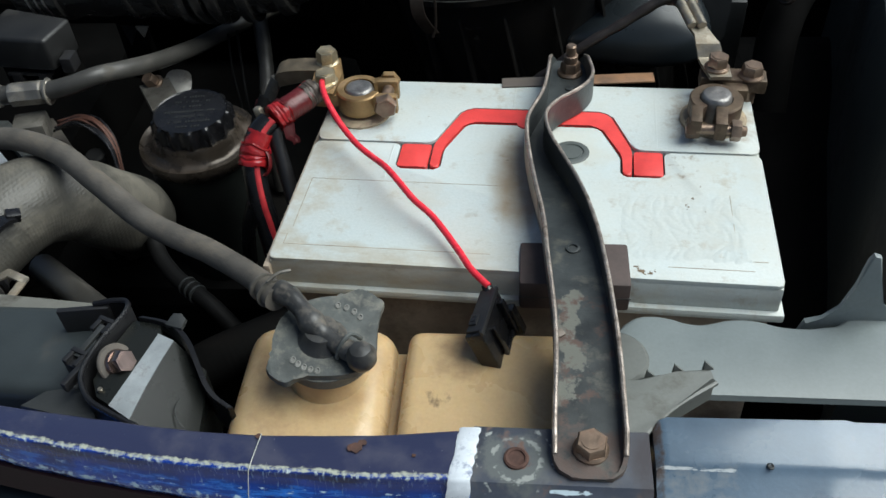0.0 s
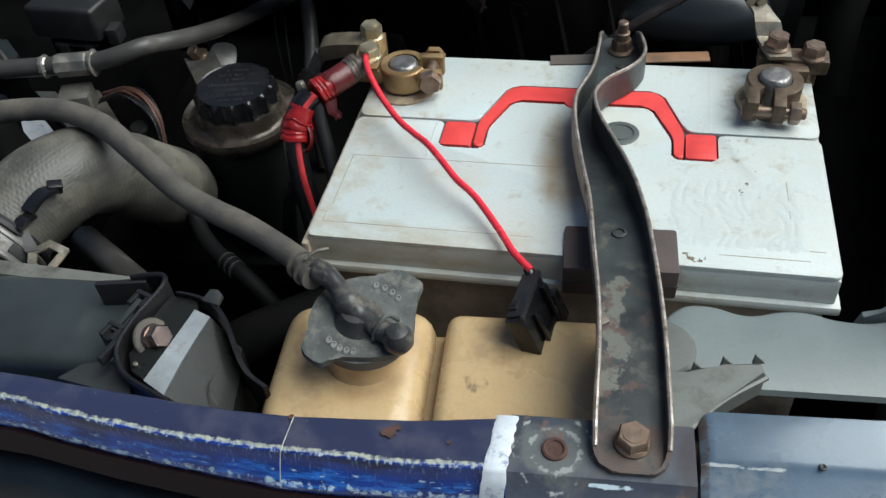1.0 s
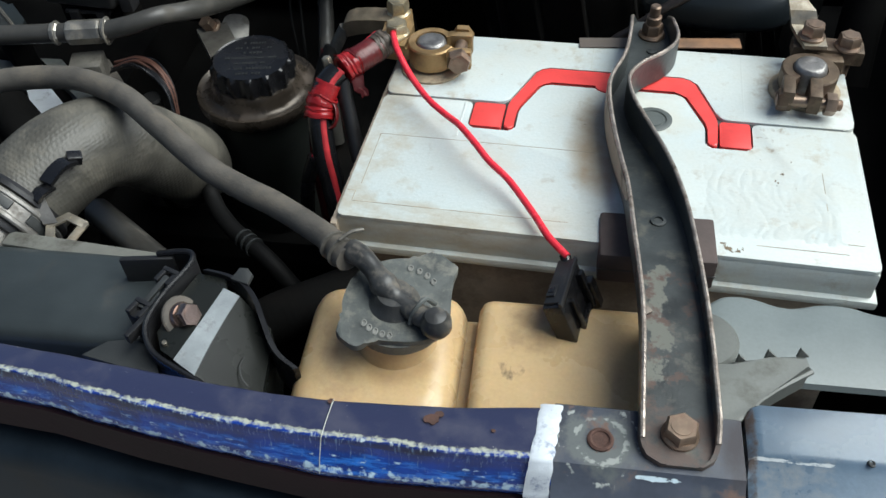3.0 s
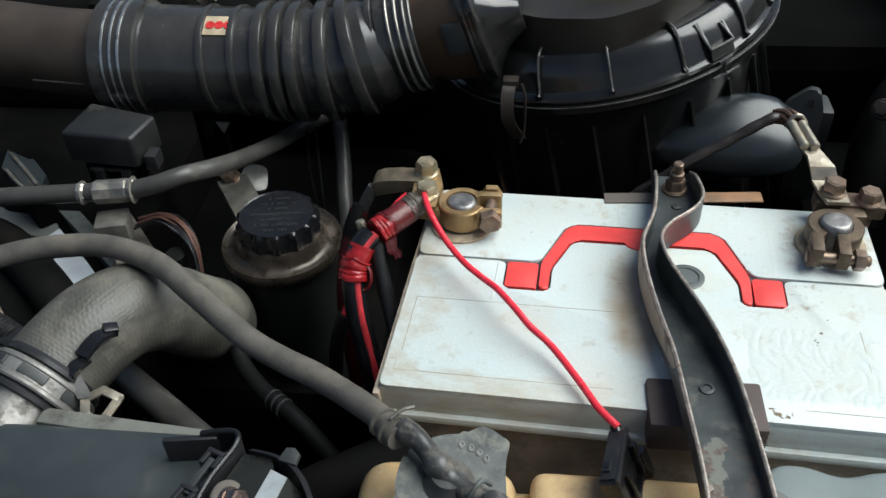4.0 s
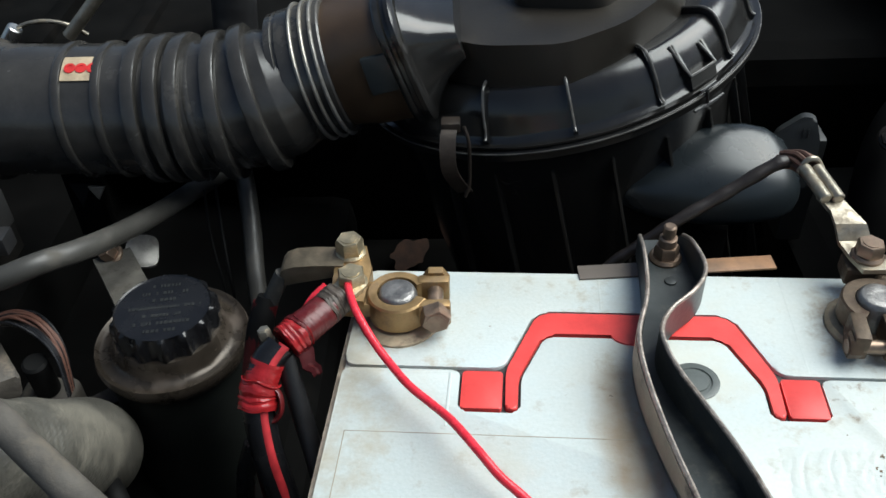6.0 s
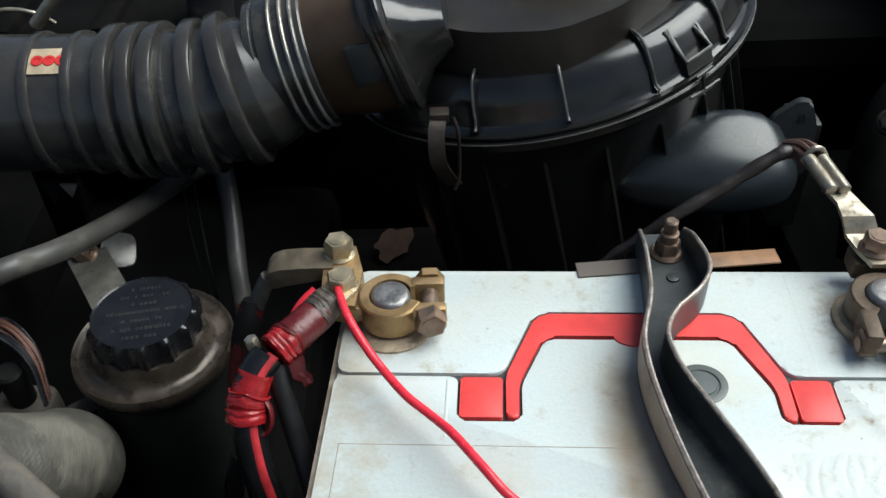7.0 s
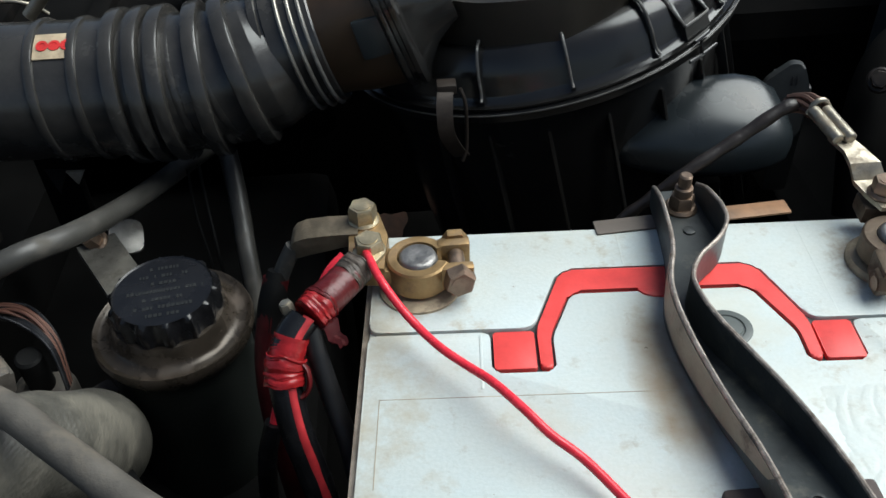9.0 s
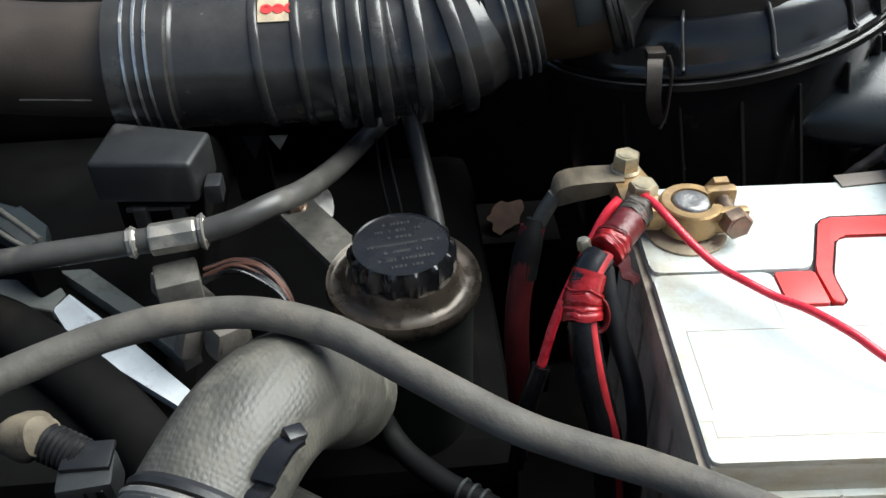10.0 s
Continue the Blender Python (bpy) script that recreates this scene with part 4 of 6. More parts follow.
ST = [  # y, left x, right x, base z, flange
    (-0.1270, 0.1560, 0.1710, 0.9195, 0.0006), (-0.1240, 0.1510, 0.1750, 0.9195, 0.0010), (-0.1180, 0.1485, 0.1772, 0.9195, 0.0035), (-0.1100, 0.1485, 0.1775, 0.9195, 0.0065), (-0.0600, 0.1495, 0.1770, 0.9190, 0.0070),
    (-0.0100, 0.1462, 0.1735, 0.9155, 0.0095), (0.0150, 0.1445, 0.1705, 0.9110, 0.0120), (0.0400, 0.1410, 0.1655, 0.9065, 0.0140), (0.0620, 0.1380, 0.1580, 0.9040, 0.0160), (0.0800, 0.1362, 0.1510, 0.9030, 0.0175), (0.0950, 0.1362, 0.1480, 0.9030, 0.0178),
    (0.1060, 0.1385, 0.1495, 0.9025, 0.0170), (0.1180, 0.1425, 0.1570, 0.9020, 0.0165), (0.1300, 0.1455, 0.1690, 0.9015, 0.0160), (0.1450, 0.1475, 0.1760, 0.9012, 0.0150), (0.1620, 0.1490, 0.1750, 0.9012, 0.0135), (0.1760, 0.1500, 0.1735, 0.9010, 0.0085), (0.1830, 0.153, 0.171, 0.9010, 0.0010)]
TH = 0.0018
secs, edgeL, edgeR = [], [], []
for k in range(111):
    y = -0.127 + (0.1830 + 0.127) * k / 110
    xl, xr, zb, f = spline(ST, y)
    f = max(f, 0.0005)
    t = min(TH, (xr - xl) / 4)
    secs.append([(xl, y, zb - TH), (xr, y, zb - TH), (xr, y, zb + f), (xr - t, y, zb + f), (xr - t, y, zb), (xl + t, y, zb), (xl + t, y, zb + f), (xl, y, zb + f)])
    if f > 0.003:
        edgeL.append((xl + t / 2, y, zb + f))
        edgeR.append((xr - t / 2, y, zb + f))
part("channel", loft(secs), M_STRAP, strap)
for e in (edgeL, edgeR):
    part("worn_edge", tube(e[::3], 0.00105, 8, 2), M_STRAPRUST, strap, "brown worn flange edge")
# tan patch over the outer left flange, tapering to both ends
face = []
for k in range(45):
    y = 0.004 + 0.116 * k / 44
    xl, xr, zb, f = spline(ST, y)
    g = math.sin(math.pi * k / 44) ** 0.35
    face.append([(xl - 0.0004, y, zb + f * 0.96 - f * 0.92 * g), (xl - 0.0004, y, zb + f * 0.96), (xl + 0.0004, y, zb + f * 0.96), (xl + 0.0004, y, zb + f * 0.96 - f * 0.92 * g)])
part("tan_face", loft(face), M_FACE, strap, "tan outer flange face")
part("rivet", lathe([(0.0036, 0), (0.0034, 0.0010), (0.0022, 0.0012), (0.0020, 0.0004)], pose(0.1598, -0.0005, 0.9143), 24), M_STRAP, strap)
part("rivet", lathe([(0.0030, 0), (0.0028, 0.0008), (0.0012, 0.0011)], pose(0.1625, 0.152, 0.9012), 20), M_STRAP, strap)
part("flake", box((-0.0022, -0.0018, 0), (0.0022, 0.0018, 0.0016), 0.0004, pose(0.1522, -0.0575, 0.9190, 8, 0, 35)), M_COPPER, strap, "orange rust flake")
part("front_bolt", hexbolt((0.1633, -0.1145, 0.9197), (0, 0, 1), 0.0112, 0.0048, flange=0.0069, turn=20), M_RUSTBOLT, strap, "rusty flanged hexagon bolt")
nb = hexbolt((0.1630, 0.1690, 0.9012), (0, 0, 1), 0.0105, 0.0068, flange=0.0078)
cyl((0.1630, 0.1690, 0.9080), (0.1630, 0.1690, 0.9145), 0.0043, 0.0006, bm=nb)
cyl((0.1630, 0.1690, 0.9145), (0.1630, 0.1690, 0.9212), 0.0031, 0.0008, bm=nb)
part("rear_nut", nb, M_RUSTBOLT, strap, "tarnished nut on a threaded stud")

pad = thing("rubber_block", (0.16, 0.0, 0.885), "brown rubber block between strap and battery edge", "rubber block")
part("block", box((0.1345, -0.0150, 0.8865), (0.1875, 0.0135, 0.9050), 0.0018), M_RUBBER, pad)
part("groove", box((0.1343, -0.0152, 0.8950), (0.1877, -0.0145, 0.8956)), M_GROOVE, pad)
strip = thing("metal_strip", (0.168, 0.165, 0.9), "thin rusty copper-coloured strip under the strap", "metal strip")
part("band", box((-0.047, -0.0048, 0), (0.047, 0.0048, 0.0011), 0.0003, pose(0.1678, 0.1650, 0.8978, 0, -1, 2.5)), M_COPPER, strip)

# ---- negative terminal ----
NX, NY = 0.2440, 0.1230
neg = thing("negative_terminal", (NX, NY, 0.903), "corroded clamp on the negative battery post", "battery terminal")
part("clamp_ring", ring_clamp(NX, NY, 0.9042, 0.9150, 0.0093, 0.0150, 40, 250), M_NEG, neg)
part("clamp_ear", box((NX - 0.0140, NY - 0.0260, 0.9042), (NX - 0.0075, NY - 0.0100, 0.9165), 0.0012, m=pose(NX, NY, 0, 0, 0, -8) @ pose(-NX, -NY, 0)), M_NEG, neg)
part("clamp_ear", box((NX - 0.0005, NY - 0.0260, 0.9042), (NX + 0.0062, NY - 0.0090, 0.9160), 0.0012, m=pose(NX, NY, 0, 0, 0, -8) @ pose(-NX, -NY, 0)), M_NEG, neg)
part("clamp_bolt", cyl((NX - 0.019, NY - 0.021, 0.9090), (NX + 0.012, NY - 0.023, 0.9090), 0.0031), M_RUSTBOLT, neg)
part("clamp_nut", hexbolt((NX + 0.0055, NY - 0.0225, 0.9090), (1, -0.1, 0), 0.0105, 0.0055, stud=0.003), M_RUSTBOLT, neg)
part("clamp_nut", hexbolt((NX - 0.0135, NY - 0.0205, 0.9090), (-1, 0.05, 0), 0.0105, 0.005), M_NEG, neg)
part("bar", box((0.2380, 0.1410, 0.9060), (0.2760, 0.1540, 0.9150), 0.0016, m=pose(0.255, 0.147, 0, 0, 0, -6) @ pose(-0.255, -0.147, 0)), M_NEG, neg)
part("bridge", box((0.2500, 0.1330, 0.9050), (0.2640, 0.1460, 0.9130), 0.0014), M_NEG, neg)
part("bolt", hexbolt((0.2468, 0.1475, 0.9190), (0, 0, 1), 0.0108, 0.0065, flange=0.0072, turn=15), M_RUSTBOLT, neg, "rusty hexagon bolt")
part("bolt", hexbolt((0.2668, 0.1455, 0.9145), (0, 0, 1), 0.0108, 0.0062, flange=0.0072, turn=30), M_RUSTBOLT, neg, "rusty hexagon bolt")
part("lower_stud", cyl((0.2668, 0.1455, 0.8960), (0.2668, 0.1455, 0.906), 0.0045, 0.0006), M_RUSTBOLT, neg)
ncab = thing("earth_cable", (0.21, 0.2, 0.88), "brown-black earth cable crimped into a bright lug", "cable")
part("lug", loft([[(x - w, y, z + 0.001), (x + w, y, z + 0.001), (x + w, y, z - 0.0012), (x - w, y, z - 0.0012)] for x, y, z, w in
                  ((0.2480, 0.1380, 0.9180, 0.0060), (0.2468, 0.1480, 0.9178, 0.0074), (0.2445, 0.1570, 0.9190, 0.0074), (0.2425, 0.1615, 0.9255, 0.0070), (0.2405, 0.1690, 0.9275, 0.0052), (0.2370, 0.1800, 0.9285, 0.0050))]), M_LUG, ncab, "bent tinned lug")
for off in (-0.0030, 0.0030):
    part("crimp", cyl((0.2372 + off, 0.1740, 0.9310), (0.2322 + off, 0.1950, 0.9345), 0.0030, 0.0006, 16), M_LUG, ncab, "folded bright crimp")
part("crimp_band", tube([(0.2275, 0.1955, 0.9320), (0.2300, 0.1960, 0.9378), (0.2345, 0.1965, 0.9385), (0.2388, 0.1972, 0.9330)], 0.0014, 8, 5), M_LUG, ncab)
M_STRAND = mat("oxidised_copper_strands", (0.11, 0.06, 0.045), 0.55, metal=0.4, var=0.4, scale=200)
for k in range(9):
    a = 2 * math.pi * k / 9
    dx, dz = 0.0042 * math.cos(a), 0.0042 * math.sin(a)
    part("bare_strand", tube([(0.2325 + dx, 0.1960, 0.9335 + dz), (0.2290 + dx * 1.1, 0.2020, 0.9340 + dz * 1.1), (0.2225 + dx * 0.6, 0.2070, 0.9315 + dz)], 0.0013, 6, 5), M_STRAND, ncab, "oxidised bare copper strand")
part("sheath", tube([(0.2265, 0.2040, 0.9330), (0.2170, 0.2010, 0.9320), (0.1950, 0.1960, 0.9195), (0.1720, 0.1900, 0.9075), (0.1540, 0.1880, 0.8930), (0.1380, 0.1860, 0.8790), (0.12, 0.182, 0.85)], 0.0031, 14, 10, radius=lambda u: 1.12 - 0.2 * u + 0.06 * math.sin(u * 60)), M_EARTH, ncab, "brown-black braided cable")

# ---- washer tank ----
tank = thing("washer_tank", (0.06, -0.06, 0.78), "yellowed plastic fluid tank behind the front crossmember", "fluid tank")


def soft_box(lo, hi, r, seg=5):
    return box(lo, hi, r, seg=seg)


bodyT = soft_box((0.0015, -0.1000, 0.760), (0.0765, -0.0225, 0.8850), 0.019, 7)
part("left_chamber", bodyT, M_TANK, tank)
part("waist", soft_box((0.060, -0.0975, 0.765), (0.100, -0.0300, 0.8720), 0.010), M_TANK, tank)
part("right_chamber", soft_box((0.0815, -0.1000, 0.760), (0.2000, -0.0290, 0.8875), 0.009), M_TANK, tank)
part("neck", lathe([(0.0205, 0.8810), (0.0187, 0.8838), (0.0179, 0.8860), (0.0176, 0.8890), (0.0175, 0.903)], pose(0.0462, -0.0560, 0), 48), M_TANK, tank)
CAPM = pose(0.0480, -0.0545, 0.9035, 3, 4, 0)
cap = thing("tank_cap", (0.048, -0.0545, 0.902), "dusty grey rubber cap with moulded spout on the tank", "cap")
out = [(-0.0235, 0.0030), (-0.0215, 0.0110), (-0.0150, 0.0180), (-0.0060, 0.0225), (0.0030, 0.0245), (0.0095, 0.0285), (0.0135, 0.0290), (0.0205, 0.0245), (0.0235, 0.0225), (0.0225, 0.0150), (0.0225, 0.0060), (0.0235, -0.0060), (0.0225, -0.0120),
       (0.0160, -0.0175), (0.0080, -0.0200), (-0.0010, -0.0210), (-0.0080, -0.0215), (-0.0130, -0.0255), (-0.0180, -0.0240), (-0.0235, -0.0190), (-0.0225, -0.0110), (-0.0238, -0.0040)]
part("disc", plate([(p.x, p.y) for p in smooth_path([(x, y, 0) for x, y in out + out[:1]], 4)[:-1]], 0.0022, 0.0060, 0.0012, CAPM), M_CAP, cap)
part("skirt", lathe([(0.0205, -0.0045), (0.0214, -0.0040), (0.0218, 0.0024), (0.020, 0.0026)], CAPM, 48), M_CAP, cap)
sp = tube([(0.0250, -0.0370, 0.9200), (0.0310, -0.0410, 0.9205), (0.0370, -0.0465, 0.9190), (0.0425, -0.0525, 0.9165), (0.0490, -0.0570, 0.9130), (0.0570, -0.0625, 0.9125), (0.0660, -0.0680, 0.9140)], 0.0046, 18, 7,
          radius=lambda u: 1.2 - 0.25 * min(1, u * 3) + 0.42 * math.exp(-((u - 0.50) / 0.09) ** 2) + 0.1 * (u > 0.86))
lathe([(0.001, -0.0066), (0.0045, -0.0054), (0.0066, -0.002), (0.0066, 0.002), (0.0045, 0.0056), (0.001, 0.0068)], pose(0.0672, -0.0690, 0.9140), 28, sp)
lathe([(0.0120, 0.0), (0.0092, 0.003), (0.0075, 0.0075)], pose(0.0470, -0.0555, 0.9088, 3, 4, 0), 28, sp)
part("spout", sp, M_SPOUT, cap, "moulded rubber spout with rounded end")
part("tie", tube([(0.0555, -0.0670, 0.9100), (0.0575, -0.0655, 0.9165), (0.0615, -0.0600, 0.9185), (0.0650, -0.0570, 0.9120)], 0.0011, 8, 5), M_CAP, cap)
for base_a, count in ((-112, 5), (62, 4)):
    for k in range(count):
        a = radians(base_a - 20 + 40 * k / (count - 1))
        part("moulded_mark", lathe([(0.0011, 0.0058), (0.0014, 0.0064), (0.0009, 0.0066), (0.0007, 0.0061)], CAPM @ pose(0.0185 * math.cos(a), 0.0185 * math.sin(a), 0) @ Matrix.Diagonal((1.0, 1.35, 1, 1)), 10), M_MARK, cap)

over = thing("overflow_hose", (-0.08, 0.04, 0.905), "grey rubber overflow hose from the tank cap", "hose")
part("hose", tube([(0.0245, -0.0410, 0.9185), (0.0110, -0.0265, 0.9160), (-0.0180, -0.0055, 0.9125), (-0.0400, 0.0065, 0.9112), (-0.0620, 0.0195, 0.9112), (-0.0960, 0.0460, 0.9130), (-0.1260, 0.0685, 0.9145), (-0.1590, 0.0805, 0.9148),
                   (-0.1960, 0.0810, 0.9115), (-0.2280, 0.0725, 0.9080), (-0.27, 0.054, 0.903), (-0.33, 0.026, 0.896)], 0.0066, 20, 8, radius=lambda u: 0.90 + 0.10 * min(1.0, u * 1.8) + 0.012 * math.sin(u * 37)), M_HOSE, over)
cl = bmesh.new()
for u in ((0.0160, -0.0320, 0.9170), (0.0205, -0.0370, 0.9180)):
    lathe([(0.0060, -0.0009), (0.0072, -0.0006), (0.0072, 0.0006), (0.0060, 0.0009)], axis_pose(u, V(u) + V((-0.62, 0.72, -0.1))), 28, cl)
tube([(0.0205, -0.0370, 0.9260), (0.0250, -0.0330, 0.9275), (0.0300, -0.0300, 0.9265)], 0.0009, 6, 4, cl)
part("wire_clip", cl, M_CASTLUG, over, "thin wire hose clip")

# ---- front crossmember ----
beam = tagged(new("crossmember"), "worn blue painted front crossmember with scraped edges", "car body panel", kind="structure")
BR = [  # x, back y, ridge y, lower y
    (-0.70, -0.020, -0.034, -0.038), (-0.40, -0.066, -0.080, -0.084), (-0.20, -0.0915, -0.1055, -0.1090), (-0.115, -0.1005, -0.1140, -0.1175), (-0.085, -0.1030, -0.1170, -0.1200), (-0.058, -0.1060, -0.1222, -0.1253), (-0.034, -0.1085, -0.1255, -0.1290),
    (-0.010, -0.1110, -0.1282, -0.1322), (0.012, -0.1125, -0.1298, -0.1348), (0.034, -0.1130, -0.1308, -0.1375), (0.055, -0.1122, -0.1312, -0.1378), (0.076, -0.1112, -0.1322, -0.1372), (0.118, -0.1070, -0.1305, -0.1360)]
secs, vrow = [], []
for k in range(121):
    x = -0.70 + 0.818 * k / 120
    yb, y1, y2 = blend(BR, x)
    row = [(x, yb, 0.840), (x, yb, 0.9180), (x, yb - 0.0006, 0.9190), (x, yb - 0.0016, 0.9196), (x, (yb + y1) / 2, 0.9212), (x, y1 + 0.003, 0.9225), (x, y1 + 0.0008, 0.9228), (x, y1 - 0.0006, 0.9222), (x, y1 - 0.0012, 0.9205), (x, y1 - 0.0014, 0.9175), (x, y1 * 0.7 + y2 * 0.3 - 0.0006, 0.9155),
           (x, y1 * 0.35 + y2 * 0.65 - 0.0012, 0.9125), (x, y2 - 0.0010, 0.9095), (x, y2 - 0.0008, 0.9070), (x, y2, 0.9050), (x, y2 + 0.002, 0.8860), (x, y2 + 0.030, 0.884), (x, y2 + 0.030, 0.840)]
    v = [0.0] * len(row)
    for n_ in range(7, len(row)):
        v[n_] = v[n_ - 1] + (V(row[n_]) - V(row[n_ - 1])).length
    for n_ in range(5, -1, -1):
        v[n_] = v[n_ + 1] - (V(row[n_]) - V(row[n_ + 1])).length
    secs.append(row)
    vrow.append(v)
bb = bmesh.new()
uvl = bb.loops.layers.uv.new("uv")
grid = [[bb.verts.new(p) for p in row] for row in secs]
for i in range(len(secs) - 1):
    for j in range(len(secs[0]) - 1):
        f = bb.faces.new((grid[i][j], grid[i][j + 1], grid[i + 1][j + 1], grid[i + 1][j]))
        for lp_, (ii, jj) in zip(f.loops, ((i, j), (i, j + 1), (i + 1, j + 1), (i + 1, j))):
            lp_[uvl].uv = (secs[ii][jj][0], vrow[ii][jj])
bb.faces.new(grid[-1][::-1])
part("painted_beam", bb, M_BLUE, beam)
part("lower_skin", loft([[(x, y2 - 0.0016, 0.9040), (x, y2 - 0.0020, 0.8860), (x, y2 + 0.010, 0.872), (x, y2 + 0.012, 0.62), (x, y2 + 0.016, 0.62), (x, y2 + 0.014, 0.876), (x, y2 + 0.002, 0.888), (x, y2 + 0.003, 0.9040)] for x, y2 in [(-0.70 + 0.0409 * k, blend(BR, -0.70 + 0.0409 * k)[2]) for k in range(21)]]),
     M_MAROON, beam)
part("lower_panel", loft([[(x, y2 - 0.0022, 0.8700), (x, y2 - 0.0070, 0.8665), (x, y2 - 0.0100, 0.8600), (x, y2 - 0.0120, 0.80), (x, y2 + 0.008, 0.80), (x, y2 + 0.006, 0.8700)] for x, y2 in [(-0.70 + 0.0409 * k, blend(BR, -0.70 + 0.0409 * k)[2]) for k in range(21)]]), M_LOWER, beam, "dark slate-blue lower panel")
nicks = bmesh.new()
for k, (x, y, z, r) in enumerate(((0.073, -0.1190, 0.9214, 0.0030), (0.0755, -0.1165, 0.9212, 0.0018), (0.0335, -0.1150, 0.9205, 0.0014), (0.096, -0.1215, 0.9216, 0.0009))):
    blot(nicks, x, y, r, z + 0.0004, 80 + k)
tagged(part("rust_spot", nicks, M_RUST, beam, "small rust spots"), kind="stuff")
part("scratch", tube([(0.0345, -0.1140, 0.9207), (0.0342, -0.1200, 0.9216), (0.0340, -0.1300, 0.9231), (0.0336, -0.1326, 0.9205), (0.0330, -0.1370, 0.9120), (0.0328, -0.1385, 0.9080)], 0.00018, 6, 6), M_CHIP, beam, "thin pale scratch")
seal = [(-0.1065, 0.1125, 0.9188), (-0.1140, 0.1118, 0.9204), (-0.1290, 0.1100, 0.9226), (-0.1318, 0.1097, 0.9222), (-0.1340, 0.1095, 0.9194), (-0.1395, 0.1085, 0.9080)]
secs = []
for k in range(45):
    y = -0.1065 - 0.0330 * k / 44
    x0, z = blend([(-yy, xx, zz) for yy, xx, zz in seal], -y)
    x0 += 0.0008 * noise.noise(V((y * 120, 2.0, 0))) + 0.0004 * noise.noise(V((y * 900, 5.0, 0)))
    x1 = 0.1208 + (y + 0.1065) * 0.10 + 0.0003 * math.sin(k * 0.9)
    bump = 0.0009 + 0.0003 * noise.noise(V((y * 300, 7.0, 0)))
    secs.append([(x0, y, z), (x1, y, z), (x1, y, z + bump * 0.8), (x1 - 0.0012, y, z + bump * 1.25), ((x0 + x1) / 2, y, z + bump), (x0 + 0.0010, y, z + bump * 0.9), (x0, y, z + 0.0003)])
part("sealer_strip", loft(secs), M_WHITE, beam, "white sealer strip with ragged edge")
lp2 = [(x, y, z) for x, y, z in ((0, -0.1035, 0.905), (0, -0.1040, 0.9168), (0, -0.1050, 0.9180), (0, -0.1290, 0.9174), (0, -0.1325, 0.9140), (0, -0.1500, 0.9050), (0, -0.1500, 0.890), (0, -0.1035, 0.885))]
part("bolt_plate", loft([[(x, y, z) for _, y, z in lp2] for x in (0.1180, 0.14, 0.16, 0.1860)]), M_BLUEDULL, beam, "dull dark blue mounting plate")
part("rust_hole", lathe([(0.0050, 0.9170), (0.0048, 0.9184), (0.0040, 0.9189), (0.0034, 0.9187), (0.0031, 0.9181), (0.0026, 0.9180), (0.0014, 0.9181), (0.0004, 0.9181)], pose(0.1350, -0.1185, 0), 28), M_RUST, beam, "rusty empty bolt hole")
rp = [(-0.0960, 0.880), (-0.0962, 0.9165), (-0.0980, 0.9190), (-0.1165, 0.9178), (-0.1185, 0.9165), (-0.1210, 0.9140), (-0.1600, 0.9050), (-0.1600, 0.880)]
part("side_panel", loft([[(x, y - dy, z - dz) for y, z in rp] for x, dy, dz in ((0.1880, 0.004, 0.003), (0.1905, 0.001, 0.0008), (0.1935, 0, 0), (0.25, -0.001, 0), (0.2620, -0.0015, 0.0), (0.2660, -0.002, 0.002), (0.50, -0.004, 0.004))]), M_PANEL, beam, "dusty blue-grey right panel")

mk = bmesh.new()
lathe([(0.0021, 0.0), (0.0019, 0.0005), (0.0014, 0.0007), (0.0011, 0.0003), (0.0003, 0.0002)], pose(0.2300, -0.1172, 0.9172, -6, 0, 0) @ Matrix.Diagonal((0.7, 0.8, 1, 1)), 18, mk)
part("plug", mk, M_TAB, beam, "small dark plug in the panel")

# grey plastic shroud beside the battery
shr = thing("headlamp_shroud", (0.24, -0.05, 0.86), "grey-green plastic shroud with wavy top edge beside the battery", "plastic shroud")
wav = [(0.1600, -0.046), (0.176, -0.042), (0.183, -0.034), (0.190, -0.0275), (0.198, -0.0260), (0.205, -0.0280), (0.2115, -0.0320), (0.2180, -0.0335), (0.2240, -0.0315), (0.2300, -0.0285), (0.2370, -0.0272), (0.2450, -0.0285), (0.2520, -0.0325), (0.2600, -0.0345),
       (0.2680, -0.0345), (0.2740, -0.0325), (0.2800, -0.0305), (0.2870, -0.0240), (0.2930, -0.0190), (0.30, -0.017), (0.34, -0.017), (0.42, -0.02)]
wav = [(x, -0.0305 + (y + 0.0305) * 0.6) if 0.186 < x < 0.284 else (x, y) for x, y in wav]
b = bmesh.new()
secs = []
for x, y in smooth_path([(x, y, 0) for x, y in wav], 3) and [(p.x, p.y) for p in smooth_path([(x, y, 0) for x, y in wav], 3)]:
    secs.append([(x, y, 0.8975), (x, y + 0.0016, 0.8960), (x, y + 0.0016, 0.875), (x, y - 0.004, 0.875), (x, y - 0.004, 0.893), (x, -0.0690, 0.8955), (x, -0.0718, 0.8950), (x, -0.0724, 0.8956), (x, -0.0715, 0.8985), (x, -0.0660, 0.8998), (x, (y - 0.066) / 2, 0.8992), (x, y - 0.0014, 0.8982)])
loft(secs, b)
part("shell", b, M_SHROUD, shr)
fn = [(0.262, 0.880), (0.266, 0.8960), (0.2730, 0.8985), (0.2790, 0.9060), (0.2822, 0.9200), (0.2835, 0.9360), (0.2850, 0.9395), (0.2880, 0.9385), (0.2960, 0.9100), (0.3080, 0.8960), (0.31, 0.880)]
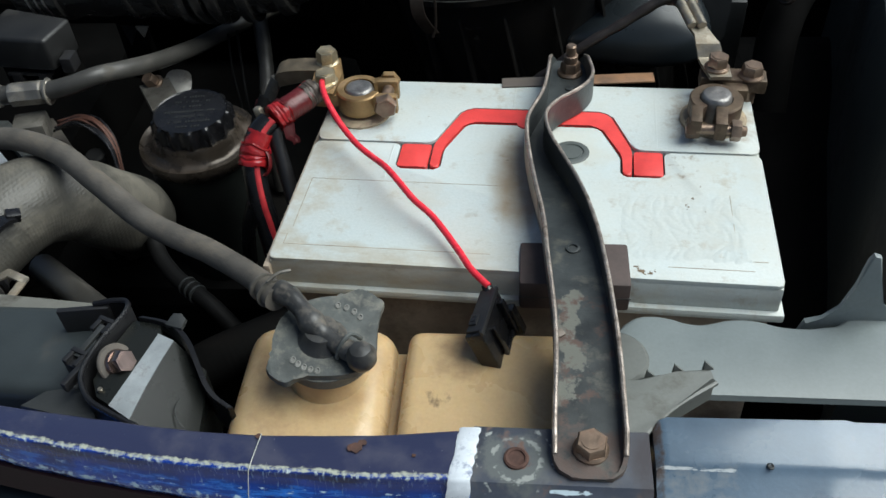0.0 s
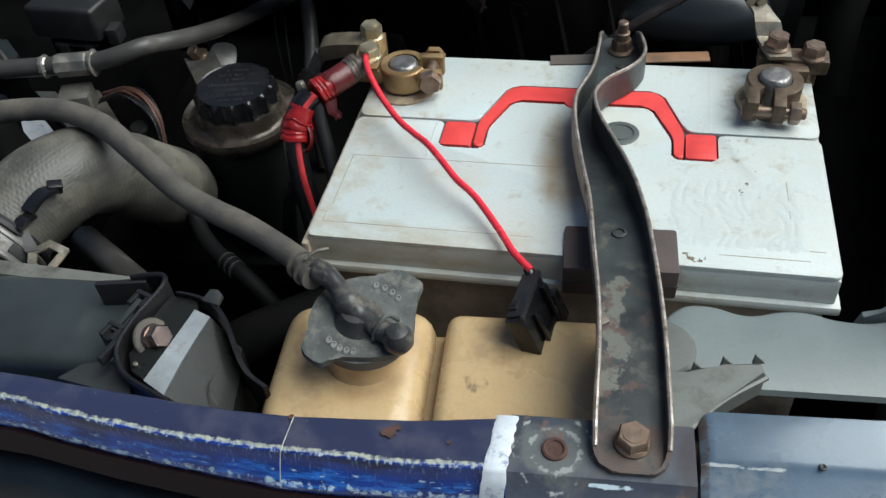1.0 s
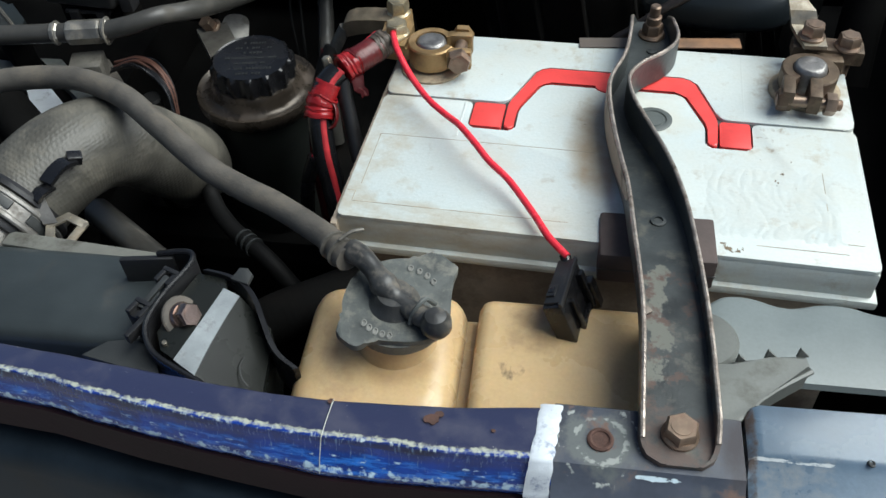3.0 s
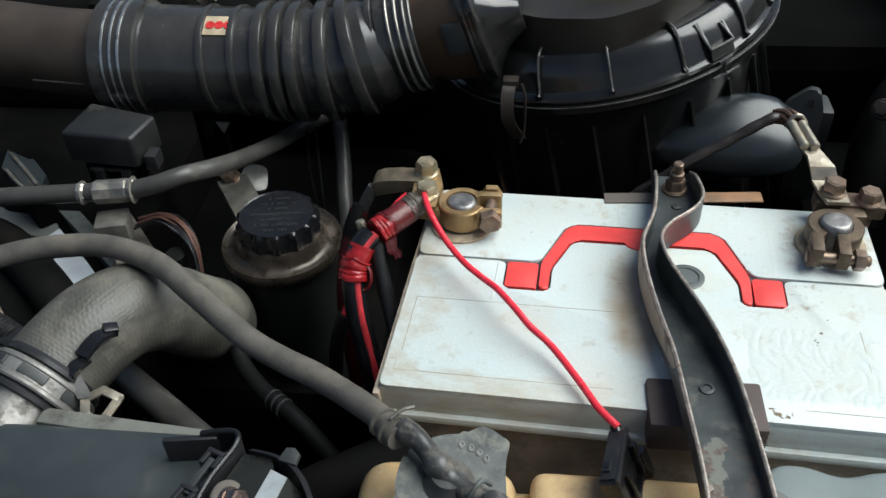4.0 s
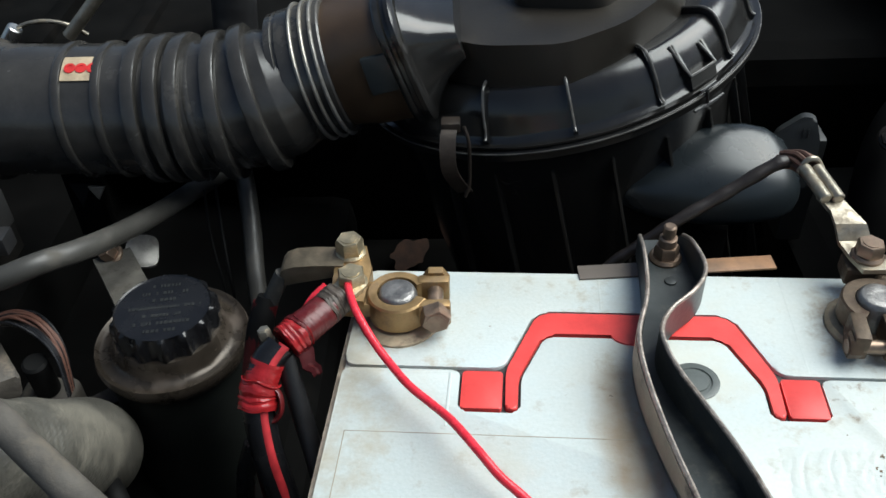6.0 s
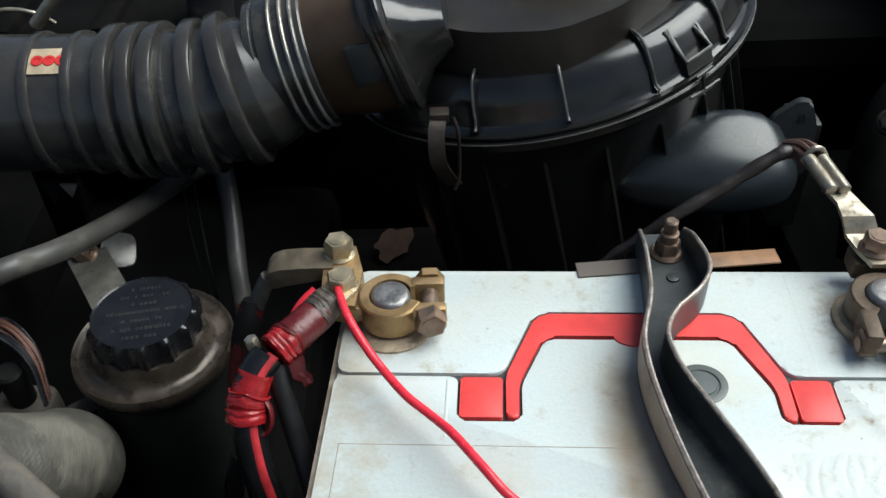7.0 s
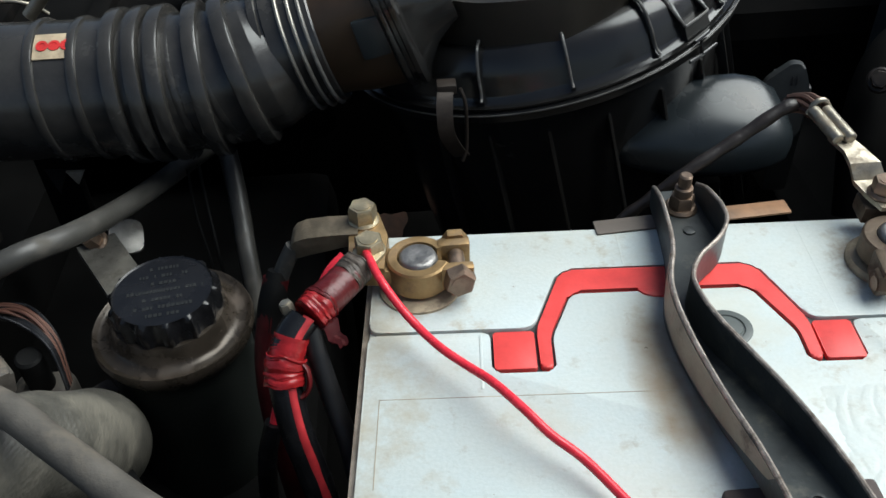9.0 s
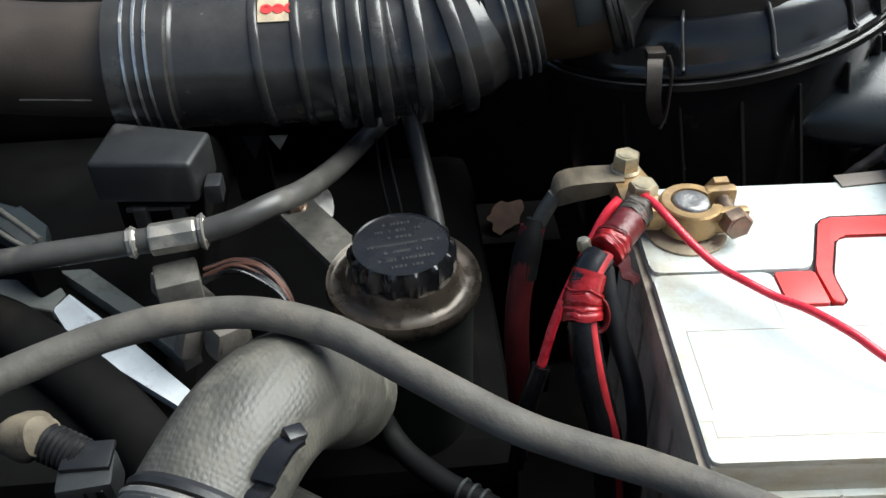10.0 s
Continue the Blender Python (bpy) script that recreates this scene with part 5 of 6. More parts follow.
part("fin", plate(fn, -0.0013, 0.0013, 0.0006, m=pose(0, -0.026, 0, 90, 0, 0)), M_SHROUD, shr, "upright curved grey fin")
tri = thing("triangular_bracket", (0.19, -0.08, 0.905), "grey ribbed triangular plastic bracket under the strap end", "bracket")
part("plate", plate([(0.150, -0.1185), (0.1560, -0.1235), (0.1680, -0.1225), (0.1745, -0.1150), (0.1950, -0.0920), (0.2155, -0.0770), (0.2145, -0.0715), (0.2000, -0.0735), (0.1860, -0.0770), (0.1800, -0.0800), (0.1660, -0.0830), (0.1500, -0.1000)], 0.9030, 0.9165, 0.0012), M_TRI, tri)
part("disc", lathe([(0.0150, 0.9010), (0.0150, 0.9120), (0.0135, 0.9135), (0.004, 0.9138)], pose(0.1755, -0.0640, 0), 36), M_TRI, tri)
for x, y in ((0.1875, -0.0745), (0.1990, -0.0710), (0.2115, -0.0690)):
    part("gusset", plate([(0, 0), (0.0050, 0), (0.0004, 0.0058)], -0.0006, 0.0006, m=pose(x, y - 0.001, 0.9135, 90, 0, 12)), M_TRI, tri)
part("edge_rib", tube([(0.1690, -0.1225, 0.9150), (0.1760, -0.1150, 0.9150), (0.1955, -0.0925, 0.9150), (0.2160, -0.0775, 0.9150)], 0.0012, 6, 4), M_TRI, tri)

# ---- radiator, its bracket and hose ----
rad = thing("radiator", (-0.30, -0.05, 0.34), "dark grey plastic radiator top tank", "radiator")
part("top_tank", box((-0.75, -0.078, 0.800), (-0.064, -0.024, 0.893), 0.008, seg=3), M_SLATE, rad)
part("core", box((-0.74, -0.070, 0.345), (-0.085, -0.030, 0.800)), M_DARK, rad)
part("neck", cyl((-0.193, -0.040, 0.870), (-0.1755, 0.006, 0.879), 0.0235, 0.0015, 32), M_CLAMP, rad, "grey metal hose neck")
part("seam_strip", box((-0.160, -0.0290, 0.8800), (-0.064, -0.0195, 0.8905), 0.0015, m=pose(-0.1, -0.02, 0, 0, 0, -5) @ pose(0.1, 0.02, 0)), M_OLIVE, rad, "olive grey shroud edge")
brk = thing("radiator_bracket", (-0.04, -0.07, 0.86), "black folded radiator bracket with bright plate and bolt", "bracket")
part("front_plate", plate([(-0.0470, -0.0440), (-0.0330, -0.0455), (-0.0310, -0.0520), (-0.0400, -0.0930), (-0.0490, -0.0880), (-0.0540, -0.0790), (-0.0515, -0.0610)], 0.9010, 0.9045, 0.0006), M_BRKT, brk)
part("bright_strip", loft([[(xa, ya, 0.9050), (xb, yb_, 0.9040), (xb, yb_, 0.9015), (xa, ya, 0.9030)] for xa, ya, xb, yb_ in ((-0.0320, -0.0520, -0.0240, -0.0550), (-0.0340, -0.0610, -0.0262, -0.0655), (-0.0375, -0.0760, -0.0288, -0.0815), (-0.0415, -0.0925, -0.0305, -0.0985))]), M_STRIP, brk, "bright scuffed metal strip", smooth=False)
part("dark_cheek", loft([[(xa, ya, 0.9036), (xb, yb_, zb_), (xb, yb_, 0.85), (xa, ya, 0.85)] for xa, ya, xb, yb_, zb_ in ((-0.0239, -0.0550, -0.0110, -0.0600, 0.8880), (-0.0261, -0.0655, -0.0090, -0.0720, 0.8850), (-0.0287, -0.0815, -0.0080, -0.0880, 0.8820), (-0.0304, -0.0985, -0.0070, -0.1000, 0.8800))]), M_BRKT, brk)
fold = [(-0.0660, -0.0385, 0.9085), (-0.0560, -0.0375, 0.9100), (-0.0490, -0.0385, 0.9105), (-0.0478, -0.0450, 0.9100), (-0.0540, -0.0610, 0.9090), (-0.0568, -0.0740, 0.9080), (-0.0560, -0.0820, 0.9070), (-0.0500, -0.0905, 0.9050), (-0.0390, -0.0960, 0.9035), (-0.0265, -0.1010, 0.9020)]
fp = smooth_path(fold, 5)
part("folded_edge", loft([[(p.x, p.y, p.z), (p.x - 0.0026, p.y + 0.0010, p.z), (p.x - 0.0026, p.y + 0.0010, p.z - 0.014), (p.x, p.y, p.z - 0.014)] for p in fp]), M_BLACK, brk)
part("back_fold", box((-0.0850, -0.0400, 0.884), (-0.0600, -0.0370, 0.9080), 0.0008, m=pose(-0.06, -0.038, 0, 0, 0, 8) @ pose(0.06, 0.038, 0)), M_BLACK, brk)
part("flap", plate([(-0.088, -0.088), (-0.079, -0.0795), (-0.070, -0.0775), (-0.062, -0.0790), (-0.053, -0.0880), (-0.049, -0.0960)], 0.8935, 0.8955, 0.0006), M_TAB, brk)
part("curved_strap", loft([[(x, y, z), (x + 0.0022, y + 0.0008, z), (x + 0.0022, y + 0.0008, z - h), (x, y, z - h)] for x, y, z, h in [(*p[:3], hh) for p, hh in zip([tuple(v_) for v_ in smooth_path([(-0.0440, -0.0440, 0.9070), (-0.0330, -0.0465, 0.9075), (-0.0245, -0.0500, 0.9065), (-0.0180, -0.0560, 0.9040), (-0.0130, -0.0640, 0.9000), (-0.0080, -0.0720, 0.8950), (-0.0030, -0.0770, 0.8920), (0.0050, -0.0810, 0.8890)], 4)],
                           [0.003 + 0.019 * min(1, k_ / 18) for k_ in range(29)])]]), M_GLOSS, brk)
for x, y in ((-0.0590, -0.0500), (-0.0650, -0.0690)):
    m = pose(x, y, 0.9040, 0, 0, -22)
    part("clip", box((-0.0045, -0.0040, -0.010), (0.0045, 0.0045, 0.0012), 0.0008, m=m), M_GLOSS, brk)
    for x0 in (-0.0045, 0.0019):
        part("clip_prong", box((x0, -0.0040, 0.0008), (x0 + 0.0026, 0.0045, 0.0040), 0.0007, m=m), M_BLACK, brk)
    part("clip_bridge", box((-0.0045, 0.0022, 0.0030), (0.0045, 0.0045, 0.0044), 0.0005, m=m), M_BLACK, brk)
    part("clip_arm", box((-0.001, -0.012, -0.004), (0.0018, 0.008, 0.0015), 0.0006, m=pose(x + 0.004, y - 0.004, 0.9060, 0, 0, -22)), M_BLACK, brk)
part("clip_tongue", box((-0.0014, -0.0095, -0.0008), (0.0014, 0.0095, 0.0008), 0.0004, m=pose(-0.0618, -0.0590, 0.9068, 4, 0, -20)), M_TAB, brk)
part("edge_lip", tube([(p.x - 0.0013, p.y + 0.0005, p.z + 0.0002) for p in fp], 0.0014, 8, ready=True), M_GLOSS, brk, "rounded glossy fold edge")
part("crease", tube([(-0.0165, -0.0800, 0.8935), (-0.0172, -0.0850, 0.8932), (-0.0150, -0.0900, 0.8918), (-0.0120, -0.0925, 0.8900)], 0.0003, 6, 6), M_TAB, brk)
BA, BX = V((-0.0470, -0.0690, 0.9035)), V((0.80, -0.22, 0.56)).normalized()
part("washer", lathe([(0.0094, 0.0), (0.0094, 0.0010), (0.0088, 0.0016), (0.0050, 0.0020)], axis_pose(BA, BA + BX), 32), M_BLOCK, brk, "grimy brown washer")
part("bolt", hexbolt(BA + BX * 0.0012, BX, 0.0100, 0.0064, flange=0.0066, turn=10), M_BOLTDARK, brk, "shiny bronze flanged bolt")
part("tab", plate([(-0.006, -0.005), (0.006, -0.004), (0.005, 0.003), (0.0, 0.0055), (-0.005, 0.004)], 0, 0.0022, 0.0006, m=pose(-0.0240, -0.0460, 0.9060, 12, 0, -20) @ Matrix.Diagonal((0.75, 0.75, 1, 1))), M_TAB, brk)
part("pin", cyl((-0.0480, -0.0850, 0.9045), (-0.0478, -0.0850, 0.9065), 0.0012, 0.0003, 12), M_LUG, brk)

bh = thing("radiator_hose", (-0.14, 0.06, 0.80), "thick grey woven rubber radiator hose with spring clamp", "hose")
part("hose", tube([(-0.1775, -0.0010, 0.8780), (-0.1700, 0.0190, 0.8830), (-0.1575, 0.0425, 0.8880), (-0.1455, 0.0615, 0.8850), (-0.1345, 0.0770, 0.8720), (-0.1295, 0.0905, 0.8540), (-0.1278, 0.1035, 0.8380), (-0.1285, 0.1160, 0.8240), (-0.131, 0.125, 0.810)], 0.0262, 40, 60,
                   radius=lambda u: 1.0 + 0.02 * math.sin(u * 9) + 0.0013 * math.sin(u * 560) + (0.04 if u < 0.04 else 0) - 0.05 * math.exp(-((u - 0.50) / 0.03) ** 2)), M_WEAVE, bh)
AX = (V((-0.1630, 0.034, 0.887)) - V((-0.1812, -0.0110, 0.8755))).normalized()
c0 = V((-0.1765, 0.0015, 0.8788))
c0 = c0 + AX * 0.003
part("clamp", lathe([(0.0272, -0.0060), (0.0284, -0.0060), (0.0292, -0.0050), (0.0292, -0.0034), (0.0284, -0.0026), (0.0284, 0.0036), (0.0292, 0.0044), (0.0292, 0.0060), (0.0284, 0.0068), (0.0272, 0.0068)], axis_pose(c0, c0 + AX), 64), M_CLAMP, bh, "dull grey band clamp")
for k in range(7):
    m = axis_pose(c0, c0 + AX) @ pose(0, 0, 0, 0, 0, 360 * k / 7 + 14) @ pose(0.0280, 0, 0.0006)
    part("clamp_window", box((-0.0010, -0.0078, -0.0024), (0.0009, 0.0078, 0.0028), 0.0007, m), M_TAB, bh)
part("hose_lip", lathe([(0.0262, 0.0075), (0.0284, 0.0082), (0.0286, 0.0105), (0.0272, 0.0125), (0.0262, 0.0128)], axis_pose(c0, c0 + AX), 48), M_BLACK, bh, "black hose lip")
part("hose_lip", lathe([(0.0240, -0.0105), (0.0272, -0.0100), (0.0276, -0.0078), (0.0265, -0.0062)], axis_pose(c0, c0 + AX), 48), M_BLACK, bh)
FR = [(-0.1440, -0.0050, 0.8860), (-0.1370, 0.0010, 0.8870), (-0.1275, -0.0020, 0.8850), (-0.1315, -0.0190, 0.8840), (-0.1410, -0.0130, 0.8850)]
tb = bmesh.new()
for a, b2 in zip(FR, FR[1:] + FR[:1]):
    m = axis_pose(a, b2)
    box((-0.0024, -0.0007, -0.0012), (0.0024, 0.0007, (V(b2) - V(a)).length + 0.0012), 0.0004, m, bm=tb)
part("clamp_tab", tb, M_LUG, bh, "bent bright clamp tab")
part("clamp_tongue", loft([[(x - 0.004, y, z), (x + 0.003, y + 0.002, z), (x + 0.003, y + 0.002, z - 0.0012), (x - 0.004, y, z - 0.0012)] for x, y, z in ((-0.1530, 0.0050, 0.8980), (-0.1480, -0.0010, 0.8930), (-0.1430, -0.0060, 0.8875))]), M_CLAMP, bh)
for pts in (((-0.1470, 0.0100, 0.9030), (-0.1430, 0.0150, 0.9070), (-0.1395, 0.0200, 0.9085), (-0.1365, 0.0240, 0.9070)), ((-0.1525, 0.0020, 0.8980), (-0.1495, 0.0070, 0.9000), (-0.1470, 0.0120, 0.8995))):
    part("clamp_ear", loft([[(p.x - 0.0042, p.y + 0.0010, p.z), (p.x + 0.0038, p.y - 0.0022, p.z), (p.x + 0.0038, p.y - 0.0022, p.z - 0.0022), (p.x - 0.0042, p.y + 0.0010, p.z - 0.0022)] for p in smooth_path(pts, 4)]), M_GLOSS, bh, "black bent clamp ear")
part("ear_tip", box((-0.0038, -0.0030, -0.0040), (0.0038, 0.0030, 0.0016), 0.0008, pose(-0.1365, 0.0250, 0.9075, 10, 20, 35)), M_GLOSS, bh)
sc = thing("small_hose", (-0.07, 0.05, 0.80), "small black hose with wire clip below the radiator hose", "hose")
part("hose", tube([(-0.114, 0.100, 0.840), (-0.107, 0.0945, 0.820), (-0.098, 0.082, 0.815), (-0.083, 0.066, 0.815), (-0.070, 0.056, 0.815), (-0.051, 0.043, 0.810), (-0.02, 0.025, 0.78)], 0.0055, 14), M_CORR, sc)
for k in range(3):
    a = V((-0.0745 + 0.0042 * k, 0.0596 - 0.0033 * k, 0.8152))
    part("wire_clip", lathe([(0.0056, -0.0007), (0.0064, -0.0007), (0.0064, 0.0007), (0.0056, 0.0007)], axis_pose(a, a + V((1, -0.78, 0))), 20), M_TAB, sc)
lowh = thing("corrugated_hose", (-0.01, -0.02, 0.82), "black corrugated hose beside the fluid tank", "hose")
part("hose", tube([(0.03, 0.01, 0.85), (0.0, -0.012, 0.853), (-0.03, -0.030, 0.85), (-0.05, -0.038, 0.83)], 0.0130, 18, 24, radius=lambda u: 1 + 0.012 * math.sin(u * 190)), M_PIT, lowh)

# ---- power steering reservoir ----
PSX, PSY = -0.0946, 0.1785
ps = thing("steering_fluid_reservoir", (PSX, PSY, 0.74), "dark round fluid reservoir with worn rim and black cap", "fluid reservoir")
part("can", lathe([(0.0370, 0.700), (0.0375, 0.720), (0.0375, 0.822), (0.0378, 0.829), (0.0395, 0.834)], pose(PSX, PSY, 0), 56), M_CAN, ps)
part("rim", lathe([(0.0390, 0.831), (0.0405, 0.8335), (0.0416, 0.8365), (0.0418, 0.8395), (0.0411, 0.8418), (0.0406, 0.8416), (0.0396, 0.8400), (0.0375, 0.8392), (0.0335, 0.8398), (0.0312, 0.8420), (0.0302, 0.8470), (0.0285, 0.8500), (0.020, 0.8500)], pose(PSX, PSY, 0), 72), M_RIM, ps, "worn brown metal rim")
pcap = part("screw_cap", lathe([(0.0278, 0.8490), (0.0288, 0.8500), (0.0288, 0.8600), (0.0276, 0.8630), (0.0254, 0.8642), (0.0247, 0.8634), (0.010, 0.8634), (0.002, 0.8634)], pose(PSX, PSY, 0), 168,
                               wave=lambda a, r, h: r - (0.0028 * abs(math.sin(7 * a)) if r > 0.0250 and 0.8495 < h < 0.8639 else 0)), M_GLOSS, ps, "black screw cap with scalloped edge")
tx = bmesh.new()
q = random.Random(12)
for row, (ty, half) in enumerate(((0.0175, 0.007), (0.0118, 0.012), (0.0062, 0.006), (0.0004, 0.0195), (-0.0056, 0.010), (-0.0115, 0.014), (-0.0172, 0.008))):
    x = -half
    while x < half:
        w = q.uniform(0.0008, 0.0019)
        if q.random() > 0.25:
            box((x, ty - 0.0011, 0.8630), (x + w, ty + 0.0011, 0.8636), 0, pose(PSX, PSY, 0, 0, 0, 8), bm=tx)
        x += w + 0.0007
part("cap_print", tx, M_TEXT, pcap, "faded printed lines, not readable")
part("bracket_arm", loft([[(-0.1280, 0.1960, z), (-0.1150, 0.2180, z), (-0.1480, 0.2700, z), (-0.1680, 0.2580, z)] for z in (0.8240, 0.8300)]), M_CASTLUG, ps, "dull metal bracket arm", smooth=False)
part("bracket_bolt", hexbolt((-0.1570, 0.2620, 0.8290), (-0.3, -0.3, 0.8), 0.010, 0.008, flange=0.008), M_RUSTBOLT, ps)
part("bracket_plate", plate(rounded([(-0.012, -0.010), (0.011, -0.012), (0.013, 0.010), (-0.006, 0.012)], 0.007, 6), 0, 0.003, 0.0012, m=pose(-0.1480, 0.2800, 0.8170, 35, 10, 20)), M_CLAMP, ps, "bright bent metal plate")

# ---- pipes and hoses behind ----
pp = thing("steering_pipe", (-0.2, 0.19, 0.86), "grey rubber pressure hose with crimped metal sleeve", "hose")
part("hose_left", tube([(-0.2180, 0.1800, 0.8757), (-0.2320, 0.1790, 0.8752), (-0.27, 0.176, 0.8735), (-0.33, 0.172, 0.870), (-0.42, 0.17, 0.865)], 0.0066, 18), M_PIPE, pp)
part("hose_right", tube([(-0.1960, 0.1815, 0.8770), (-0.1770, 0.1840, 0.8810), (-0.1600, 0.1930, 0.8830), (-0.1475, 0.2100, 0.8770), (-0.1375, 0.2410, 0.8640), (-0.1240, 0.2830, 0.8500), (-0.106, 0.33, 0.840), (-0.07, 0.43, 0.815)], 0.0064, 18), M_PIPE, pp)
sl = lathe([(0.0066, 0.0), (0.0082, 0.0008), (0.0084, 0.0020), (0.0084, 0.0225), (0.0080, 0.0238), (0.0066, 0.0245)], axis_pose((-0.2205, 0.1797, 0.8757), (-0.1960, 0.1828, 0.8765)), 8)
part("sleeve", sl, M_ALU, pp, "bright crimped sleeve", smooth=False)
for a, d, r in (((-0.2315, 0.1788, 0.8755), 0.0055, 0.0076), ((-0.1962, 0.1828, 0.8765), 0.0042, 0.0088)):
    part("collar", lathe([(r - 0.0008, 0), (r, 0.0008), (r, d - 0.0012), (r - 0.0010, d)], axis_pose(a, V(a) + V((d, d * 0.13, 0.0002))), 8), M_ALU, pp, smooth=False)
    part("crimp_rib", lathe([(r - 0.0004, 0), (r + 0.0007, 0.0004), (r + 0.0007, 0.0012), (r - 0.0004, 0.0016)], axis_pose(V(a) + V((d * 0.4, d * 0.05, 0)), V(a) + V((d * 1.4, d * 0.18, 0))), 20), M_ALU, pp)
part("mount", box((-0.2200, 0.1600, 0.845), (-0.1980, 0.1800, 0.862), 0.002, m=pose(-0.209, 0.17, 0, 0, 0, 15) @ pose(0.209, -0.17, 0)), M_CASTLUG, pp)
vp = thing("vertical_hose", (-0.07, 0.27, 0.75), "thin black hose hanging below the intake duct", "hose")
part("hose", tube([(-0.083, 0.325, 0.86), (-0.0805, 0.318, 0.842), (-0.0755, 0.295, 0.822), (-0.072, 0.272, 0.806), (-0.068, 0.25, 0.775), (-0.065, 0.24, 0.74)], 0.0062, 14), M_PIPE, vp)
vp2 = thing("wire_loop", (-0.10, 0.28, 0.78), "thin black wires below the intake duct", "wire")
part("strand", tube([(-0.100, 0.315, 0.845), (-0.097, 0.30, 0.825), (-0.092, 0.28, 0.80), (-0.090, 0.27, 0.76)], 0.0012, 8), M_CORR, vp2)
part("strand", tube([(-0.106, 0.31, 0.845), (-0.104, 0.295, 0.82), (-0.098, 0.28, 0.79), (-0.095, 0.27, 0.76)], 0.0010, 8), M_CORR, vp2)

# ---- relay box and what stands by it ----
rel = thing("relay_box", (-0.222, 0.235, 0.86), "black plastic relay box with clip base", "relay box")
quad = [(-0.2540, 0.2150), (-0.2000, 0.2090), (-0.1930, 0.2400), (-0.2480, 0.2560)]
cov = plate(quad, 0.875, 0.9005)
bmesh.ops.bevel(cov, geom=cov.edges[:], offset=0.0028, segments=3, profile=0.5, affect="EDGES", clamp_overlap=True)
part("cover", cov, M_RELAY, rel)
part("clip", box((-0.1965, 0.2120, 0.872), (-0.1875, 0.2250, 0.884), 0.0018), M_BLACK, rel)
part("base", box((-0.2460, 0.2190, 0.850), (-0.2000, 0.2480, 0.8795), 0.002), M_PIT, rel)
part("lip", box((-0.2400, 0.2130, 0.8690), (-0.2060, 0.2180, 0.8715), 0.0008), M_BLACK, rel)
for x in (-0.236, -0.216):
    part("foot", box((x, 0.2105, 0.852), (x + 0.007, 0.2170, 0.872), 0.0012), M_BLACK, rel)
harn = thing("wire_bundle", (-0.165, 0.19, 0.84), "bundle of orange and black wires beside the reservoir", "wires")
for k in range(9):
    d = 0.0016 * k
    q = random.Random(40 + k)
    part("wire", tube([(-0.200, 0.178 + d, 0.846 + q.uniform(-0.002, 0.002)), (-0.184, 0.180 + d, 0.850 + q.uniform(-0.002, 0.003)), (-0.168, 0.176 + d * 0.9, 0.848 + q.uniform(-0.002, 0.003)), (-0.156, 0.167 + d * 0.8, 0.838), (-0.150, 0.155 + d * 0.5, 0.82)], 0.0010, 8), M_ORANGE if k in (3, 4, 6, 7) else M_GLOSS, harn)
blk = thing("thermostat_housing", (-0.17, 0.15, 0.80), "grimy cast metal housing behind the radiator hose", "engine part")
part("body", soft_box((-0.190, 0.150, 0.74), (-0.158, 0.185, 0.806), 0.008), M_BLOCK, blk)
part("arm", box((-0.009, -0.038, -0.008), (0.009, 0.034, 0.006), 0.0025, pose(-0.2070, 0.1830, 0.8270, 0, 12, 40)), M_BLOCK, blk, "dusty cast arm")
part("lug", box((-0.010, -0.008, -0.016), (0.010, 0.008, 0.006), 0.0055, pose(-0.1880, 0.1590, 0.8300, 8, 10, 40)), M_BLOCK, blk)
part("lug", box((-0.007, -0.006, -0.016), (0.006, 0.005, 0.004), 0.004, pose(-0.2070, 0.1630, 0.8280, 0, 20, 35)), M_BLOCK, blk)
part("boss", cyl((-0.172, 0.172, 0.806), (-0.170, 0.168, 0.834), 0.007, 0.0015, 20), M_CORR, blk)
sen2 = thing("sensor_connectors", (-0.17, 0.14, 0.78), "grimy grey wire connectors beside the fluid reservoir", "electrical plug")
for (x, y, z), s, turn in (((-0.1500, 0.1480, 0.8120), 1.0, 25), ((-0.1660, 0.1360, 0.8050), 1.2, -15), ((-0.1420, 0.1660, 0.7980), 0.9, 50)):
    pl = part("connector", box((-0.009 * s, -0.006 * s, -0.012 * s), (0.009 * s, 0.006 * s, 0.009 * s), 0.002, pose(x, y, z, 20, 12, turn)), M_BLOCK, sen2)
    part("latch", box((-0.003 * s, -0.0078 * s, -0.006 * s), (0.003 * s, -0.0055 * s, 0.006 * s), 0.0006, pose(x, y, z, 20, 12, turn)), M_TAB, pl)
    part("lead", tube([(x, y, z - 0.010), (x - 0.006, y + 0.006, z - 0.03), (x - 0.004, y + 0.012, z - 0.06)], 0.0030, 8), M_CORR, sen2)
eng = thing("engine_cover", (-0.30, 0.25, 0.5), "dark engine block with bright metal edge bar", "engine")
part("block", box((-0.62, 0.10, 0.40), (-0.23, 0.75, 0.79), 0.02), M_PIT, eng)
part("edge_bar", plate(rounded([(-0.2990, 0.2145), (-0.2930, 0.2280), (-0.2540, 0.1900), (-0.2110, 0.1450), (-0.1900, 0.1210), (-0.1960, 0.1140), (-0.2150, 0.1340), (-0.2800, 0.1860)], 0.0018, 3), 0.7960, 0.8020, 0.0010), M_SILVER, eng, "bright rubbed silver bar")
